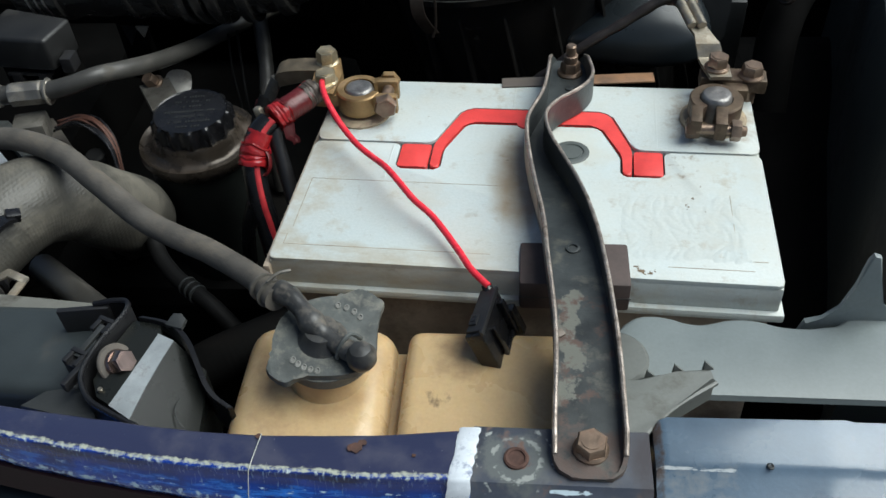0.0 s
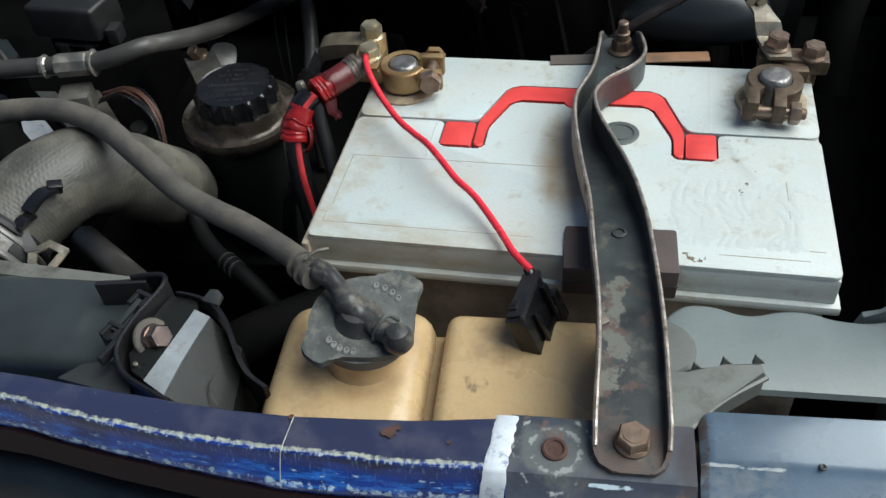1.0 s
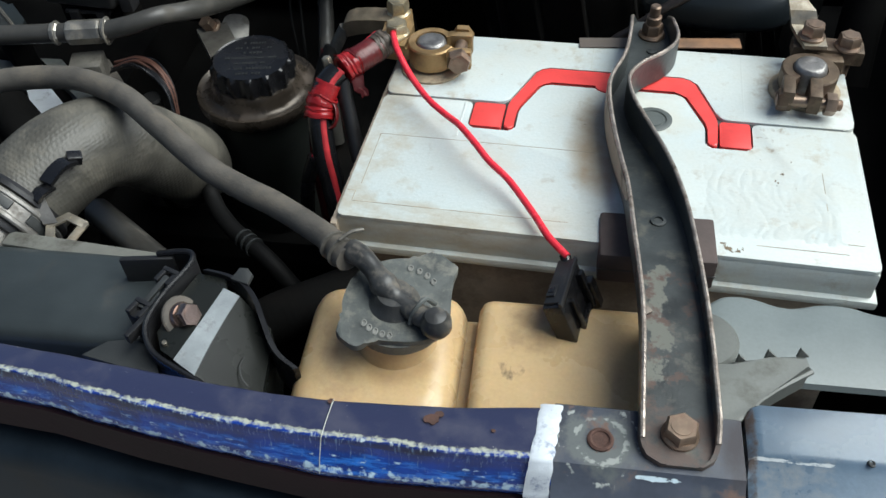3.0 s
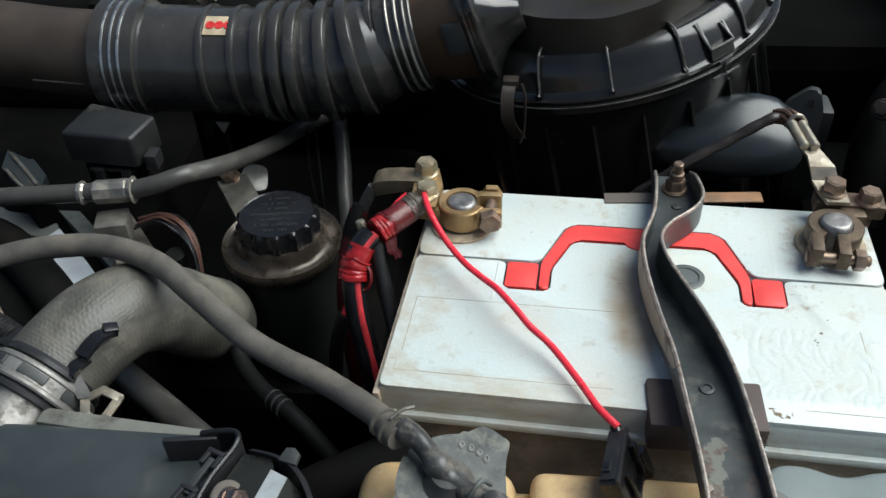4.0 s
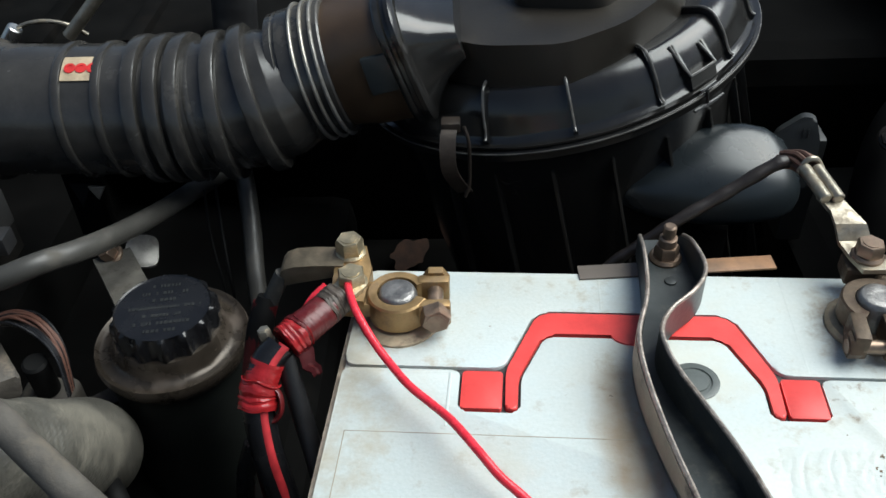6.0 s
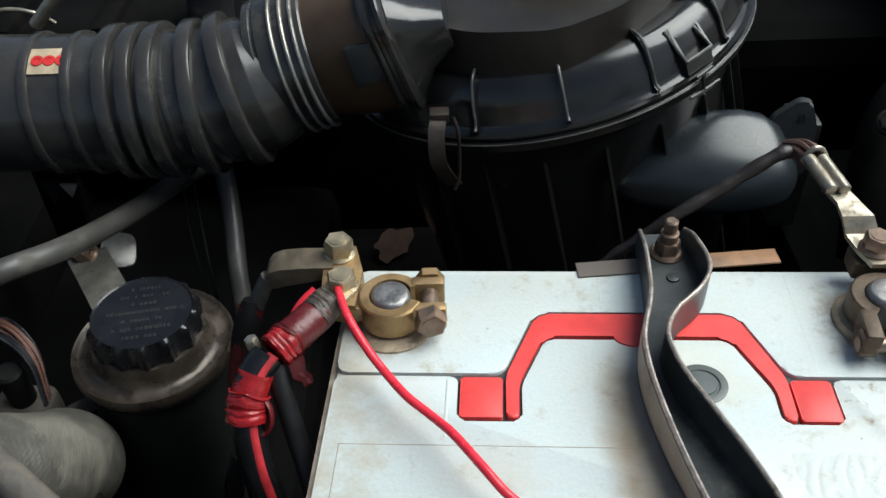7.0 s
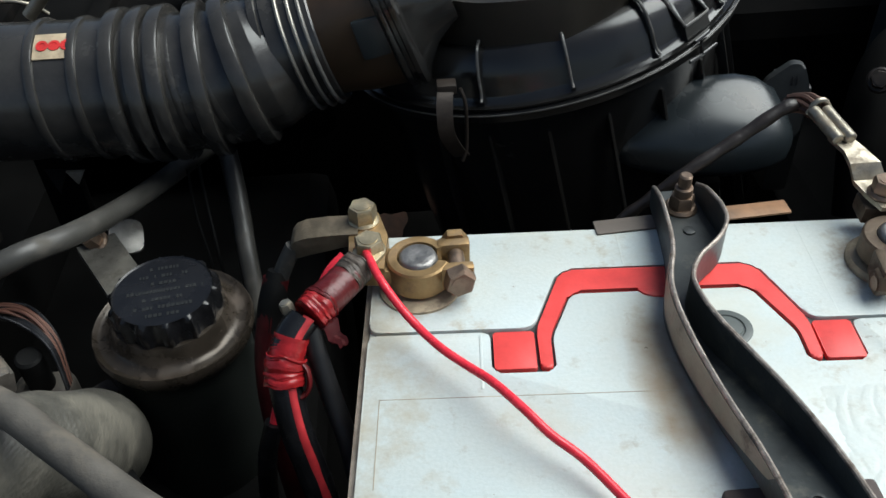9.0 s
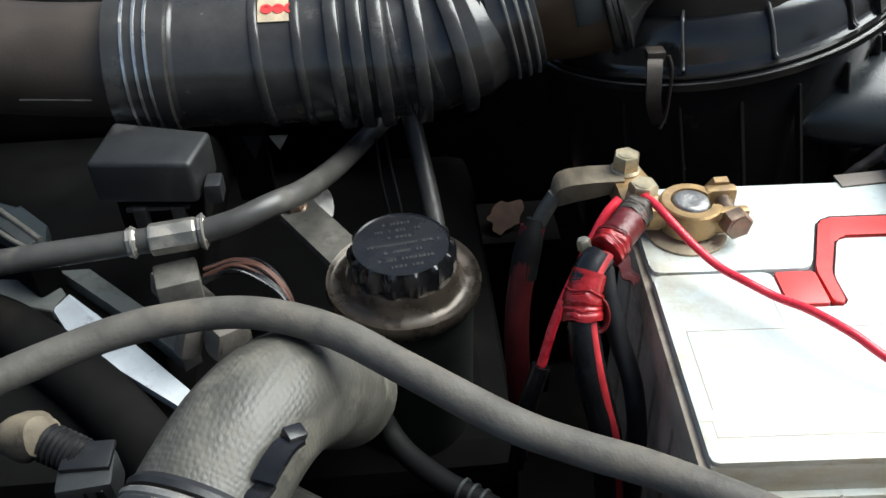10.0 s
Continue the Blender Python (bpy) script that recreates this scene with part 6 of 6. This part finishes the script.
part("ledge", plate([(-0.3700, 0.2650), (-0.3480, 0.2500), (-0.3070, 0.2470), (-0.2975, 0.2330), (-0.3020, 0.2180), (-0.3440, 0.2330), (-0.3700, 0.2400)], 0.7860, 0.7975, 0.0012), M_TRI, eng, "dusty slate ledge beside the bar")
part("flat_bar", plate([(-0.3060, 0.2525), (-0.2870, 0.2525), (-0.2580, 0.2240), (-0.2300, 0.1970), (-0.2100, 0.1760), (-0.2180, 0.1690), (-0.2420, 0.1940), (-0.2700, 0.2200)], 0.7900, 0.8000, 0.0012), M_TRI, eng, "dusty grey flat bar")
part("round_bar", tube([(-0.40, 0.245, 0.79), (-0.335, 0.215, 0.795), (-0.2850, 0.175, 0.795), (-0.245, 0.135, 0.794), (-0.21, 0.09, 0.79)], 0.0165, 24, 8), M_DARK, eng, "rounded dark bar")
sens = thing("sensor_plug", (-0.21, 0.07, 0.83), "grimy plug with corrugated boot near the radiator hose", "electrical plug")
kn = lathe([(0.005, -0.018), (0.011, -0.014), (0.0135, -0.004), (0.0140, 0.004), (0.0115, 0.011), (0.0105, 0.016), (0.005, 0.019)], pose(-0.2650, 0.0850, 0.846, 62, 0, 62) @ Matrix.Diagonal((0.85, 0.75, 0.85, 1)), 20, wave=lambda a, r, h: r * (1 + 0.10 * math.cos(3 * a + h * 90)))
part("knob", kn, M_TAN, sens, "grimy tan moulded knob")
part("boot", tube([(-0.2565, 0.081, 0.847), (-0.2465, 0.0765, 0.845), (-0.2375, 0.072, 0.843)], 0.0085, 16, 12, radius=lambda u: 1 + 0.08 * math.sin(u * 50)), M_BLACK, sens)
part("plug", box((-0.2455, 0.0560, 0.828), (-0.2215, 0.0760, 0.8470), 0.003, m=pose(-0.21, 0.062, 0, 0, 0, 6) @ pose(0.21, -0.062, 0)), M_TAB, sens)
for k in range(3):
    part("plug_slot", box((-0.2420 + 0.0068 * k, 0.0535, 0.831), (-0.2385 + 0.0068 * k, 0.0575, 0.844), 0.0008), M_GLOSS, sens)
part("plug_cover", box((-0.2440, 0.0620, 0.8465), (-0.2230, 0.0765, 0.8495), 0.001), M_BLACK, sens)
low = thing("lower_pipe", (-0.1, 0.03, 0.8), "dull grey pipe running below the radiator hose", "pipe")
part("pipe", tube([(-0.165, 0.06, 0.83), (-0.12, 0.025, 0.838), (-0.075, -0.012, 0.848), (-0.05, -0.035, 0.85)], 0.0085, 14), M_PIPE, low)

conn = thing("connector_block", (-0.315, 0.245, 0.80), "dusty grey-green connector block with raised ribs", "electrical plug")
part("body", plate([(-0.3480, 0.2800), (-0.3210, 0.2635), (-0.3205, 0.2680), (-0.2990, 0.2460), (-0.2955, 0.2285), (-0.3030, 0.2240), (-0.3400, 0.2530)], 0.8310, 0.8400, 0.0014), M_SLATE, conn)
part("base", box((-0.0200, -0.0090, 0.795), (0.0200, 0.0090, 0.8315), 0.003, pose(-0.3190, 0.2500, 0, 0, 0, -44)), M_PIT, conn)
part("rib", tube([(-0.3400, 0.2710, 0.8412), (-0.3200, 0.2520, 0.8412), (-0.2985, 0.2310, 0.8412)], 0.0017, 8, 4), M_CASTLUG, conn)
part("rib", tube([(-0.3330, 0.2490, 0.8410), (-0.3190, 0.2360, 0.8410), (-0.3040, 0.2240, 0.8410)], 0.0015, 8, 4), M_CASTLUG, conn)
part("slot", box((-0.0035, -0.016, -0.001), (0.0035, 0.016, 0.0008), 0.0004, pose(-0.3140, 0.2395, 0.8400, 0, 0, 46)), M_TAB, conn)
br2 = thing("engine_bracket", (-0.17, 0.31, 0.80), "small dark bracket below the intake duct", "bracket")
part("arm", box((-0.200, 0.312, 0.80), (-0.176, 0.322, 0.862), 0.003), M_PIT, br2)
part("tip", plate([(-0.007, 0.006), (0.006, 0.005), (0.001, -0.010)], 0, 0.002, 0.0004, m=pose(-0.1830, 0.300, 0.8520, 55, 10, 15)), M_CORR, br2, "small dark metal tip")
cbl = thing("throttle_cable", (-0.21, 0.42, 0.90), "thin grey cable with bright end fitting behind the duct", "cable")
part("cable", tube([(-0.256, 0.420, 0.903), (-0.249, 0.419, 0.912), (-0.231, 0.419, 0.9155), (-0.214, 0.420, 0.9115), (-0.205, 0.424, 0.902)], 0.0016, 10), M_LUG, cbl)
part("end_fitting", cyl((-0.262, 0.416, 0.900), (-0.252, 0.418, 0.912), 0.0055, 0.001, 16), M_STEEL, cbl)
rod = thing("linkage_rod", (-0.20, 0.43, 0.90), "dull pale metal rod behind the intake duct", "rod")
part("rod", tube([(-0.216, 0.418, 0.904), (-0.203, 0.420, 0.917), (-0.190, 0.422, 0.930), (-0.175, 0.426, 0.945)], 0.0046, 12), M_LUG, rod)
head = thing("engine", (-0.2, 0.47, 0.8), "dark cast engine head behind the intake duct", "engine")
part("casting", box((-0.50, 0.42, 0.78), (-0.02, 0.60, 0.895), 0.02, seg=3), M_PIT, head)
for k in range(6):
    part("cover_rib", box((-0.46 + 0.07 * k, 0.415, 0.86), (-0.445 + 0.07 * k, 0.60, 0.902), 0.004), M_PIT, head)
part("hose_stub", cyl((-0.10, 0.43, 0.89), (-0.095, 0.44, 0.95), 0.016, 0.002), M_BLACK, head)

# ---- intake duct ----
duct = thing("intake_duct", (-0.12, 0.31, 0.87), "ribbed black rubber air intake duct", "air duct")
DP = smooth_path([(-0.252, 0.313, 0.9080), (-0.20, 0.313, 0.9060), (-0.15, 0.313, 0.9050), (-0.105, 0.312, 0.9055), (-0.075, 0.313, 0.9065), (-0.050, 0.3165, 0.9115), (-0.032, 0.321, 0.9172), (-0.015, 0.326, 0.9236)], 44)
L = len(DP) - 1


def rib_ring(x, r_in, r_out, w, tilt=None):
    """A rounded-square ring round the duct at x, square to its line or leaning by tilt degrees."""
    i = min(range(L + 1), key=lambda k: abs(DP[k].x - x))
    p, d = DP[i], (DP[min(i + 3, L)] - DP[max(i - 3, 0)]).normalized()
    m = axis_pose(p, p + d)
    if tilt is not None:
        m = axis_pose(p, p + V((math.cos(radians(tilt)), 0, math.sin(radians(tilt)))))
    h = w / 2
    e = min(0.0016, w / 4)
    return lathe([(r_in, -h), (r_out - e, -h), (r_out - e * 0.3, -h + e * 0.3), (r_out, -h + e), (r_out, h - e), (r_out - e * 0.3, h - e * 0.3), (r_out - e, h), (r_in, h)], m, 72)


part("sleeve", tube(DP, 0.0400, 56, ready=True, radius=lambda u: 1 + (0.085 if DP[int(round(u * L))].x < -0.2185 else 0) + (0.02 if -0.2185 <= DP[int(round(u * L))].x < -0.216 else 0) - 0.11 * max(0.0, min(1.0, (DP[int(round(u * L))].x + 0.046) / 0.012))), M_DUCT, duct)
for x, ro, w in ((-0.1670, 0.0400, 0.0056), (-0.1430, 0.0400, 0.0056), (-0.1228, 0.0434, 0.0084), (-0.1105, 0.0437, 0.0084), (-0.0982, 0.0436, 0.0086), (-0.0785, 0.0438, 0.0088), (-0.0580, 0.0440, 0.0092)):
    part("rib", rib_ring(x, 0.034, ro + 0.0020, w, 4 if x < -0.09 else None), M_DUCT, duct)
for x, tilt in ((-0.0882, 11), (-0.0688, 18)):
    part("fold", rib_ring(x, 0.034, 0.0408, 0.0050, tilt), M_DUCT, duct)
bands = bmesh.new()
for x in (-0.2400, -0.2335, -0.2275):
    lathe([(0.0424, -0.0011), (0.0441, -0.0007), (0.0441, 0.0007), (0.0424, 0.0011)], axis_pose((x, 0.313, 0.9074), (x + 1, 0.313, 0.9070)), 60, bands)
part("band", bands, M_STEEL, duct, "bright wire hose bands")
ED = V((0.966, 0.04, 0.255)).normalized()
EP = axis_pose(DP[L] + ED * 0.0075, DP[L] + ED * 1.0)
part("end_cuff", lathe([(0.036, -0.036), (0.0405, -0.034), (0.0408, -0.0300), (0.0398, -0.0292), (0.0398, -0.0280), (0.0410, -0.0272), (0.0412, -0.0010), (0.0404, 0.0), (0.034, 0.0)], EP, 72), M_DUCT, duct)
for z, m_ in ((-0.0175, M_ALU), (-0.0108, M_ALU), (-0.0050, M_CLAMP)):
    part("band", lathe([(0.0405, z - 0.0012), (0.0424, z - 0.0010), (0.0430, z - 0.0004), (0.0430, z + 0.0004), (0.0424, z + 0.0010), (0.0405, z + 0.0012)], EP, 72), m_, duct, "bright wire hose band")
lb = bmesh.new()
secs = []
for j in range(9):
    a = radians(101.5 + 24 * j / 8)
    secs.append([(-0.1580 + w, 0.313 + r * math.cos(a), 0.9051 + r * math.sin(a)) for w, r in ((-0.0080, 0.0398), (0.0118, 0.0398), (0.0118, 0.0410), (-0.0080, 0.0410))])
loft(secs, lb)
lab = part("sticker", lb, M_LABEL, duct, "small cream sticker with red lettering")
lr = bmesh.new()
for k in range(3):
    a = radians(114)
    c = V((-0.1610 + 0.0066 * k, 0.313 + 0.0411 * math.cos(a), 0.9051 + 0.0411 * math.sin(a)))
    lathe([(0.0034, -0.0002), (0.0034, 0.0004), (0.0018, 0.0004), (0.0018, 0.0001)], axis_pose(c, c + V((0, math.cos(a), math.sin(a)))), 16, lr)
part("print", lr, M_LABELRED, lab, "red printed marks")
part("hanging_tab", plate([(-0.005, 0.001), (0.006, 0.001), (0.0005, -0.008)], -0.0012, 0.0012, 0.0004, m=pose(-0.1645, 0.2855, 0.8655, 80, 0, 0)), M_CASTLUG, duct, "small pale torn tab")
lduct = thing("inlet_pipe", (-0.4, 0.32, 0.87), "dusty brown-black inlet pipe feeding the duct", "air duct")
part("pipe", tube([(-0.246, 0.313, 0.908), (-0.29, 0.314, 0.910), (-0.35, 0.315, 0.916), (-0.45, 0.32, 0.918), (-0.62, 0.33, 0.915)], 0.0335, 40, radius=lambda u: 1 - 0.02 * math.sin(u * 3)), M_INLET, lduct)
part("seam", tube([(-0.265, 0.2815, 0.900), (-0.285, 0.2822, 0.9012), (-0.305, 0.2826, 0.9022)], 0.0008, 6), M_HOSE, lduct)

# ---- air cleaner ----
ab = thing("air_cleaner", (0.12, 0.40, 0.70), "black round plastic air cleaner with ribbed lid and clips", "air cleaner")
ABM = Matrix.Translation((0.127, 0.404, 0.8985)) @ pose(0, 0, 0, 0, -12, 0)
part("lower_body", lathe([(0.108, -0.20), (0.1195, -0.034), (0.1265, -0.009), (0.1345, -0.004), (0.1345, 0.0)], ABM, 96), M_AIRBOX, ab)
lidp = [(0.1345, 0.0002), (0.1360, 0.0010), (0.1362, 0.0030), (0.1330, 0.0042), (0.1322, 0.0062), (0.1300, 0.0075), (0.1285, 0.0110), (0.1265, 0.0200), (0.1225, 0.0290), (0.1185, 0.0335), (0.1130, 0.0350), (0.1070, 0.0340), (0.1000, 0.0330), (0.0940, 0.0340), (0.0890, 0.0400), (0.0850, 0.0480), (0.0760, 0.0540), (0.0300, 0.0560), (0.002, 0.0560)]
part("lid", lathe(lidp, ABM, 112), M_AIRBOX, ab)
part("lid_trim", lathe([(0.1338, 0.0046), (0.1352, 0.0050), (0.1352, 0.0062), (0.1335, 0.0064)], ABM, 112), M_AIRBOX, ab)
for r, z in ((0.1363, 0.0022), (0.1335, 0.0056)):
    part("flange_bead", lathe([(r - 0.0006, z - 0.0007), (r + 0.0004, z - 0.0003), (r + 0.0004, z + 0.0003), (r - 0.0006, z + 0.0007)], ABM, 112), M_GLINTEDGE, ab, "thin bead with painted glint")


def lid_rib(deg, w=0.0013, h=0.0035, to=13):
    a = radians(deg)
    b = bmesh.new()
    pr = [(r, z) for r, z in lidp[4:to]]
    secs = []
    for r, z in pr:
        c, s = math.cos(a), math.sin(a)
        tx_, ty_ = -s * w, c * w
        rr = r + 0.0010
        secs.append([(r * c - tx_ - 0.002 * c, r * s - ty_ - 0.002 * s, z - 0.002), (rr * c - tx_, rr * s - ty_, z + h), (rr * c + tx_, rr * s + ty_, z + h), (r * c + tx_ - 0.002 * c, r * s + ty_ - 0.002 * s, z - 0.002)])
    loft(secs, b)
    m = bmesh.new()
    return merge(m, b, ABM), [ABM @ ((V(q_[1]) + V(q_[2])) / 2) for q_ in secs]


for d in (-111, -88, -65, -39, -18):
    body_, crest = lid_rib(d)
    rib = part("lid_rib", body_, M_AIRBOX, ab)
    part("rib_edge", tube(crest, 0.0009, 8, 4), M_GLINTEDGE, rib, "shiny edge with painted glint")


def lid_at(deg, r, z):
    return ABM @ V((r * math.cos(radians(deg)), r * math.sin(radians(deg)), z))


A1, A2, A3, A4 = (-57.5, 0.1197, 0.0331), (-56, 0.1323, 0.0163), (-47, 0.1325, 0.0156), (-48.5, 0.1240, 0.0275)
for line_ in ((A1, A2), (A2, A3), (A3, A4)):
    part("latch_bar", tube([lid_at(*q) for q in (line_[0], [(u + v) / 2 for u, v in zip(*line_)], line_[1])], 0.0009, 8, 6), M_GLINTEDGE, ab, "latch frame bar with painted glint")
for p_, q_ in ((A1, A2), (A4, A3)):
    part("latch_cheek", loft([[lid_at(d, *p_[1:]), lid_at(d, *q_[1:]), lid_at(d, 0.1275, 0.0125), lid_at(d, 0.1160, 0.0310)] for d in (q_[0] - 0.3, q_[0] + 0.3)]), M_AIRBOX, ab)
part("latch_face", loft([[lid_at(d, r, z) for r, z in ((0.1318, 0.0163), (0.1335, 0.0070), (0.1285, 0.0070), (0.1270, 0.0150))] for d in (-56, -53, -50, -47)]), M_AIRBOX, ab)
for line_ in (((-55, 0.1365, 0.0062), (-49.5, 0.1365, 0.0062)), ((-53, 0.1372, 0.0051), (-53.5, 0.1382, -0.0024)), ((-58, 0.1384, -0.0026), (-48, 0.1384, -0.0040))):
    part("latch_tongue", tube([lid_at(*q) for q in (line_[0], [(u + v) / 2 for u, v in zip(*line_)], line_[1])], 0.0011, 8, 6), M_AIRBOX, ab)
for d in range(-130, 20, 17):
    a = radians(d)
    m = ABM @ pose(0.1205 * math.cos(a), 0.1205 * math.sin(a), 0, 0, 0, d)
    part("body_rib", box((-0.004, -0.0011, -0.19), (0.0022, 0.0011, -0.022), 0.0006, m @ pose(0, 0, 0, 0, -4, 0)), M_AIRBOX, ab)
part("spring_clip", loft([[(x - 0.0046, y, z), (x + 0.0046, y + 0.001, z), (x + 0.0046, y + 0.0026, z), (x - 0.0046, y + 0.0016, z)] for x, y, z in [tuple(p) for p in smooth_path([(0.0590, 0.2770, 0.9140), (0.0570, 0.2680, 0.9090), (0.0565, 0.2630, 0.8990), (0.0575, 0.2625, 0.8880), (0.0615, 0.2660, 0.8770), (0.0660, 0.2700, 0.8680)], 6)]]), M_CLIP, ab, "brown spring clip")
part("clip_hook", tube([(0.0660, 0.2740, 0.9120), (0.0685, 0.2720, 0.9040), (0.0690, 0.2710, 0.8900), (0.0685, 0.2700, 0.8740), (0.0660, 0.2690, 0.8660)], 0.0011, 8, 5), M_CLIP, ab)
part("clip_seat", box((0.0530, 0.2720, 0.9090), (0.0640, 0.2810, 0.9150), 0.0012), M_CLIP, ab)
NA, NU, NS = V((0.945, 0.06, 0.322)).normalized(), V((-0.322, 0.0, 0.945)).normalized(), V((-0.02, 1.0, 0.0))
ring = [2 * math.pi * k / 40 for k in range(40)]


def neck_section(s_, hw, hh, p_):
    """A rounded-square outline across the leaning inlet neck, s_ along it."""
    c = V((-0.016, 0.326, 0.9235)) + NA * s_
    return [tuple(c + NS * math.copysign(abs(math.cos(a)) ** p_, math.cos(a)) * hw + NU * math.copysign(abs(math.sin(a)) ** p_, math.sin(a)) * hh) for a in ring]


part("neck", loft([neck_section(*q) for q in ((0.0, 0.037, 0.037, 1.0), (0.012, 0.0385, 0.037, 0.85), (0.024, 0.042, 0.037, 0.65), (0.046, 0.0445, 0.0375, 0.5))]), M_BROWNDUCT, ab, "dusty inlet neck, warm glow painted in")
part("neck_flange", loft([neck_section(*q) for q in ((0.0455, 0.045, 0.038, 0.5), (0.0460, 0.0475, 0.0405, 0.5), (0.0475, 0.0482, 0.0412, 0.5), (0.0500, 0.0478, 0.0408, 0.5), (0.0508, 0.0466, 0.0396, 0.5), (0.0530, 0.0466, 0.0396, 0.5), (0.0538, 0.0484, 0.0414, 0.5), (0.0562, 0.0486, 0.0416, 0.5), (0.0578, 0.0470, 0.0400, 0.5), (0.0590, 0.044, 0.037, 0.5))]), M_AIRBOX, ab, "double ribbed neck flange")
part("neck_base", loft([neck_section(*q) for q in ((0.0585, 0.044, 0.037, 0.5), (0.070, 0.038, 0.022, 0.5), (0.085, 0.036, 0.012, 0.5))]), M_AIRBOX, ab)
part("neck_nub", box((0.0100, 0.2800, 0.9200), (0.0265, 0.2900, 0.9440), 0.0018, m=pose(0.018, 0.285, 0.932, 0, -14, 0) @ pose(-0.018, -0.285, -0.932) @ pose(0.003, 0.0035, 0.008)), M_SLATE, ab)
part("lid_step", plate(rounded([(0.052, 0.318), (0.078, 0.296), (0.124, 0.283), (0.160, 0.298), (0.198, 0.338), (0.215, 0.40), (0.20, 0.47), (0.07, 0.48), (0.050, 0.38)], 0.012), 0.922, 0.957, 0.007, m=Matrix.Translation((0.12, 0, 0.94)) @ pose(0, 0, 0, 0, -8, 0) @ Matrix.Translation((-0.12, 0, -0.94)), seg=3), M_LIDTOP, ab)
part("lid_ridge", plate(rounded([(0.100, 0.338), (0.150, 0.318), (0.190, 0.362), (0.19, 0.46), (0.09, 0.46)], 0.010), 0.955, 0.968, 0.005, m=Matrix.Translation((0.12, 0, 0.94)) @ pose(0, 0, 0, 0, -8, 0) @ Matrix.Translation((-0.12, 0, -0.94)), seg=3), M_LIDTOP, ab)

# ---- what stands beside the air cleaner ----
dome = thing("resonator", (0.23, 0.34, 0.75), "smooth grey-blue plastic resonator beside the air cleaner", "air box")
bd = lathe([(0.003, 0.0), (0.011, 0.003), (0.0205, 0.010), (0.0300, 0.022), (0.0375, 0.036), (0.0425, 0.052), (0.0448, 0.068), (0.0440, 0.084), (0.0400, 0.097), (0.0320, 0.107), (0.020, 0.113), (0.004, 0.115)], Matrix.Translation((0, 0, 0.849)) @ Matrix.Diagonal((1, 1, 0.72, 1)) @ Matrix.Translation((0, 0, -0.838)) @ axis_pose((0.160, 0.303, 0.8360), (0.280, 0.312, 0.8400)), 64)
for v in bd.verts:
    dy, dz = v.co.y - 0.3075, (v.co.z - 0.849) / 0.72
    q = (abs(dy) ** 3.4 + abs(dz) ** 3.4) ** (1 / 3.4)
    if q > 1e-6:
        f = math.hypot(dy, dz) / q
        f = 1 + (f - 1) * 0.85
        v.co.y, v.co.z = 0.299 + dy * f * 0.60, 0.8455 + dz * f * (0.72 if dz > 0 else 0.32) + 0.26 * dy * f * max(0.0, min(1.0, dz / 0.03))
bd.normal_update()
part("body", bd, M_DOME, dome)
part("foot", box((0.205, 0.300, 0.66), (0.240, 0.33, 0.812), 0.004), M_PIT, dome)
peg = thing("plastic_tab", (0.282, 0.33, 0.84), "upright dark grey plastic tab with moulded mark", "plastic tab")
TP = pose(0.2765, 0.320, 0.8660, 80, 0, -14)
part("tab", plate(rounded([(-0.012, -0.03), (0.013, -0.03), (0.0140, 0.004), (0.0085, 0.0190), (0.0010, 0.0200), (-0.0145, 0.006)], 0.0055, 6), -0.004, 0.004, 0.0016, m=TP, seg=3), M_TAB, peg)
for x0, y0, x1, y1 in ((0.0020, 0.0055, 0.0032, 0.0115), (0.0048, 0.0060, 0.0060, 0.0120)):
    part("mark", box((x0, y0, 0.0036), (x1, y1, 0.0045), 0.0003, TP), M_BLACK, peg)
part("step", box((0.293, 0.350, 0.76), (0.312, 0.38, 0.848), 0.004), M_TAB, peg)
ig = thing("coil_hose", (0.34, 0.3, 0.8), "black hose with a rusty bolt in the rear corner", "hose")
part("hose", tube([(0.32, 0.27, 0.80), (0.325, 0.30, 0.85), (0.345, 0.33, 0.878), (0.38, 0.35, 0.885), (0.44, 0.36, 0.88)], 0.015, 24), M_PIT, ig)
part("bolt", hexbolt((0.3235, 0.298, 0.8830), (-0.4, -0.6, 0.5), 0.010, 0.006, flange=0.008), M_CLIP, ig)
leaf = thing("dry_leaf", (0.004, 0.49, 0.63), "dry brown leaf fallen behind the battery", "leaf")
lb = plate([(0.0200 * math.cos(t) * (1 + 0.22 * math.cos(3 * t + 0.5) + 0.07 * math.sin(8 * t)), 0.0135 * math.sin(t) * (1 + 0.12 * math.sin(5 * t + 1) + 0.06 * math.cos(11 * t))) for t in [2 * math.pi * k / 44 for k in range(44)]], -0.0003, 0.0003, m=pose(0.008, 0.490, 0.6345, 34, -16, 35))
part("blade", lb, M_LEAF, leaf)
part("perch", box((-0.05, 0.465, 0.40), (0.06, 0.53, 0.622), 0.004), M_DARK, leaf)
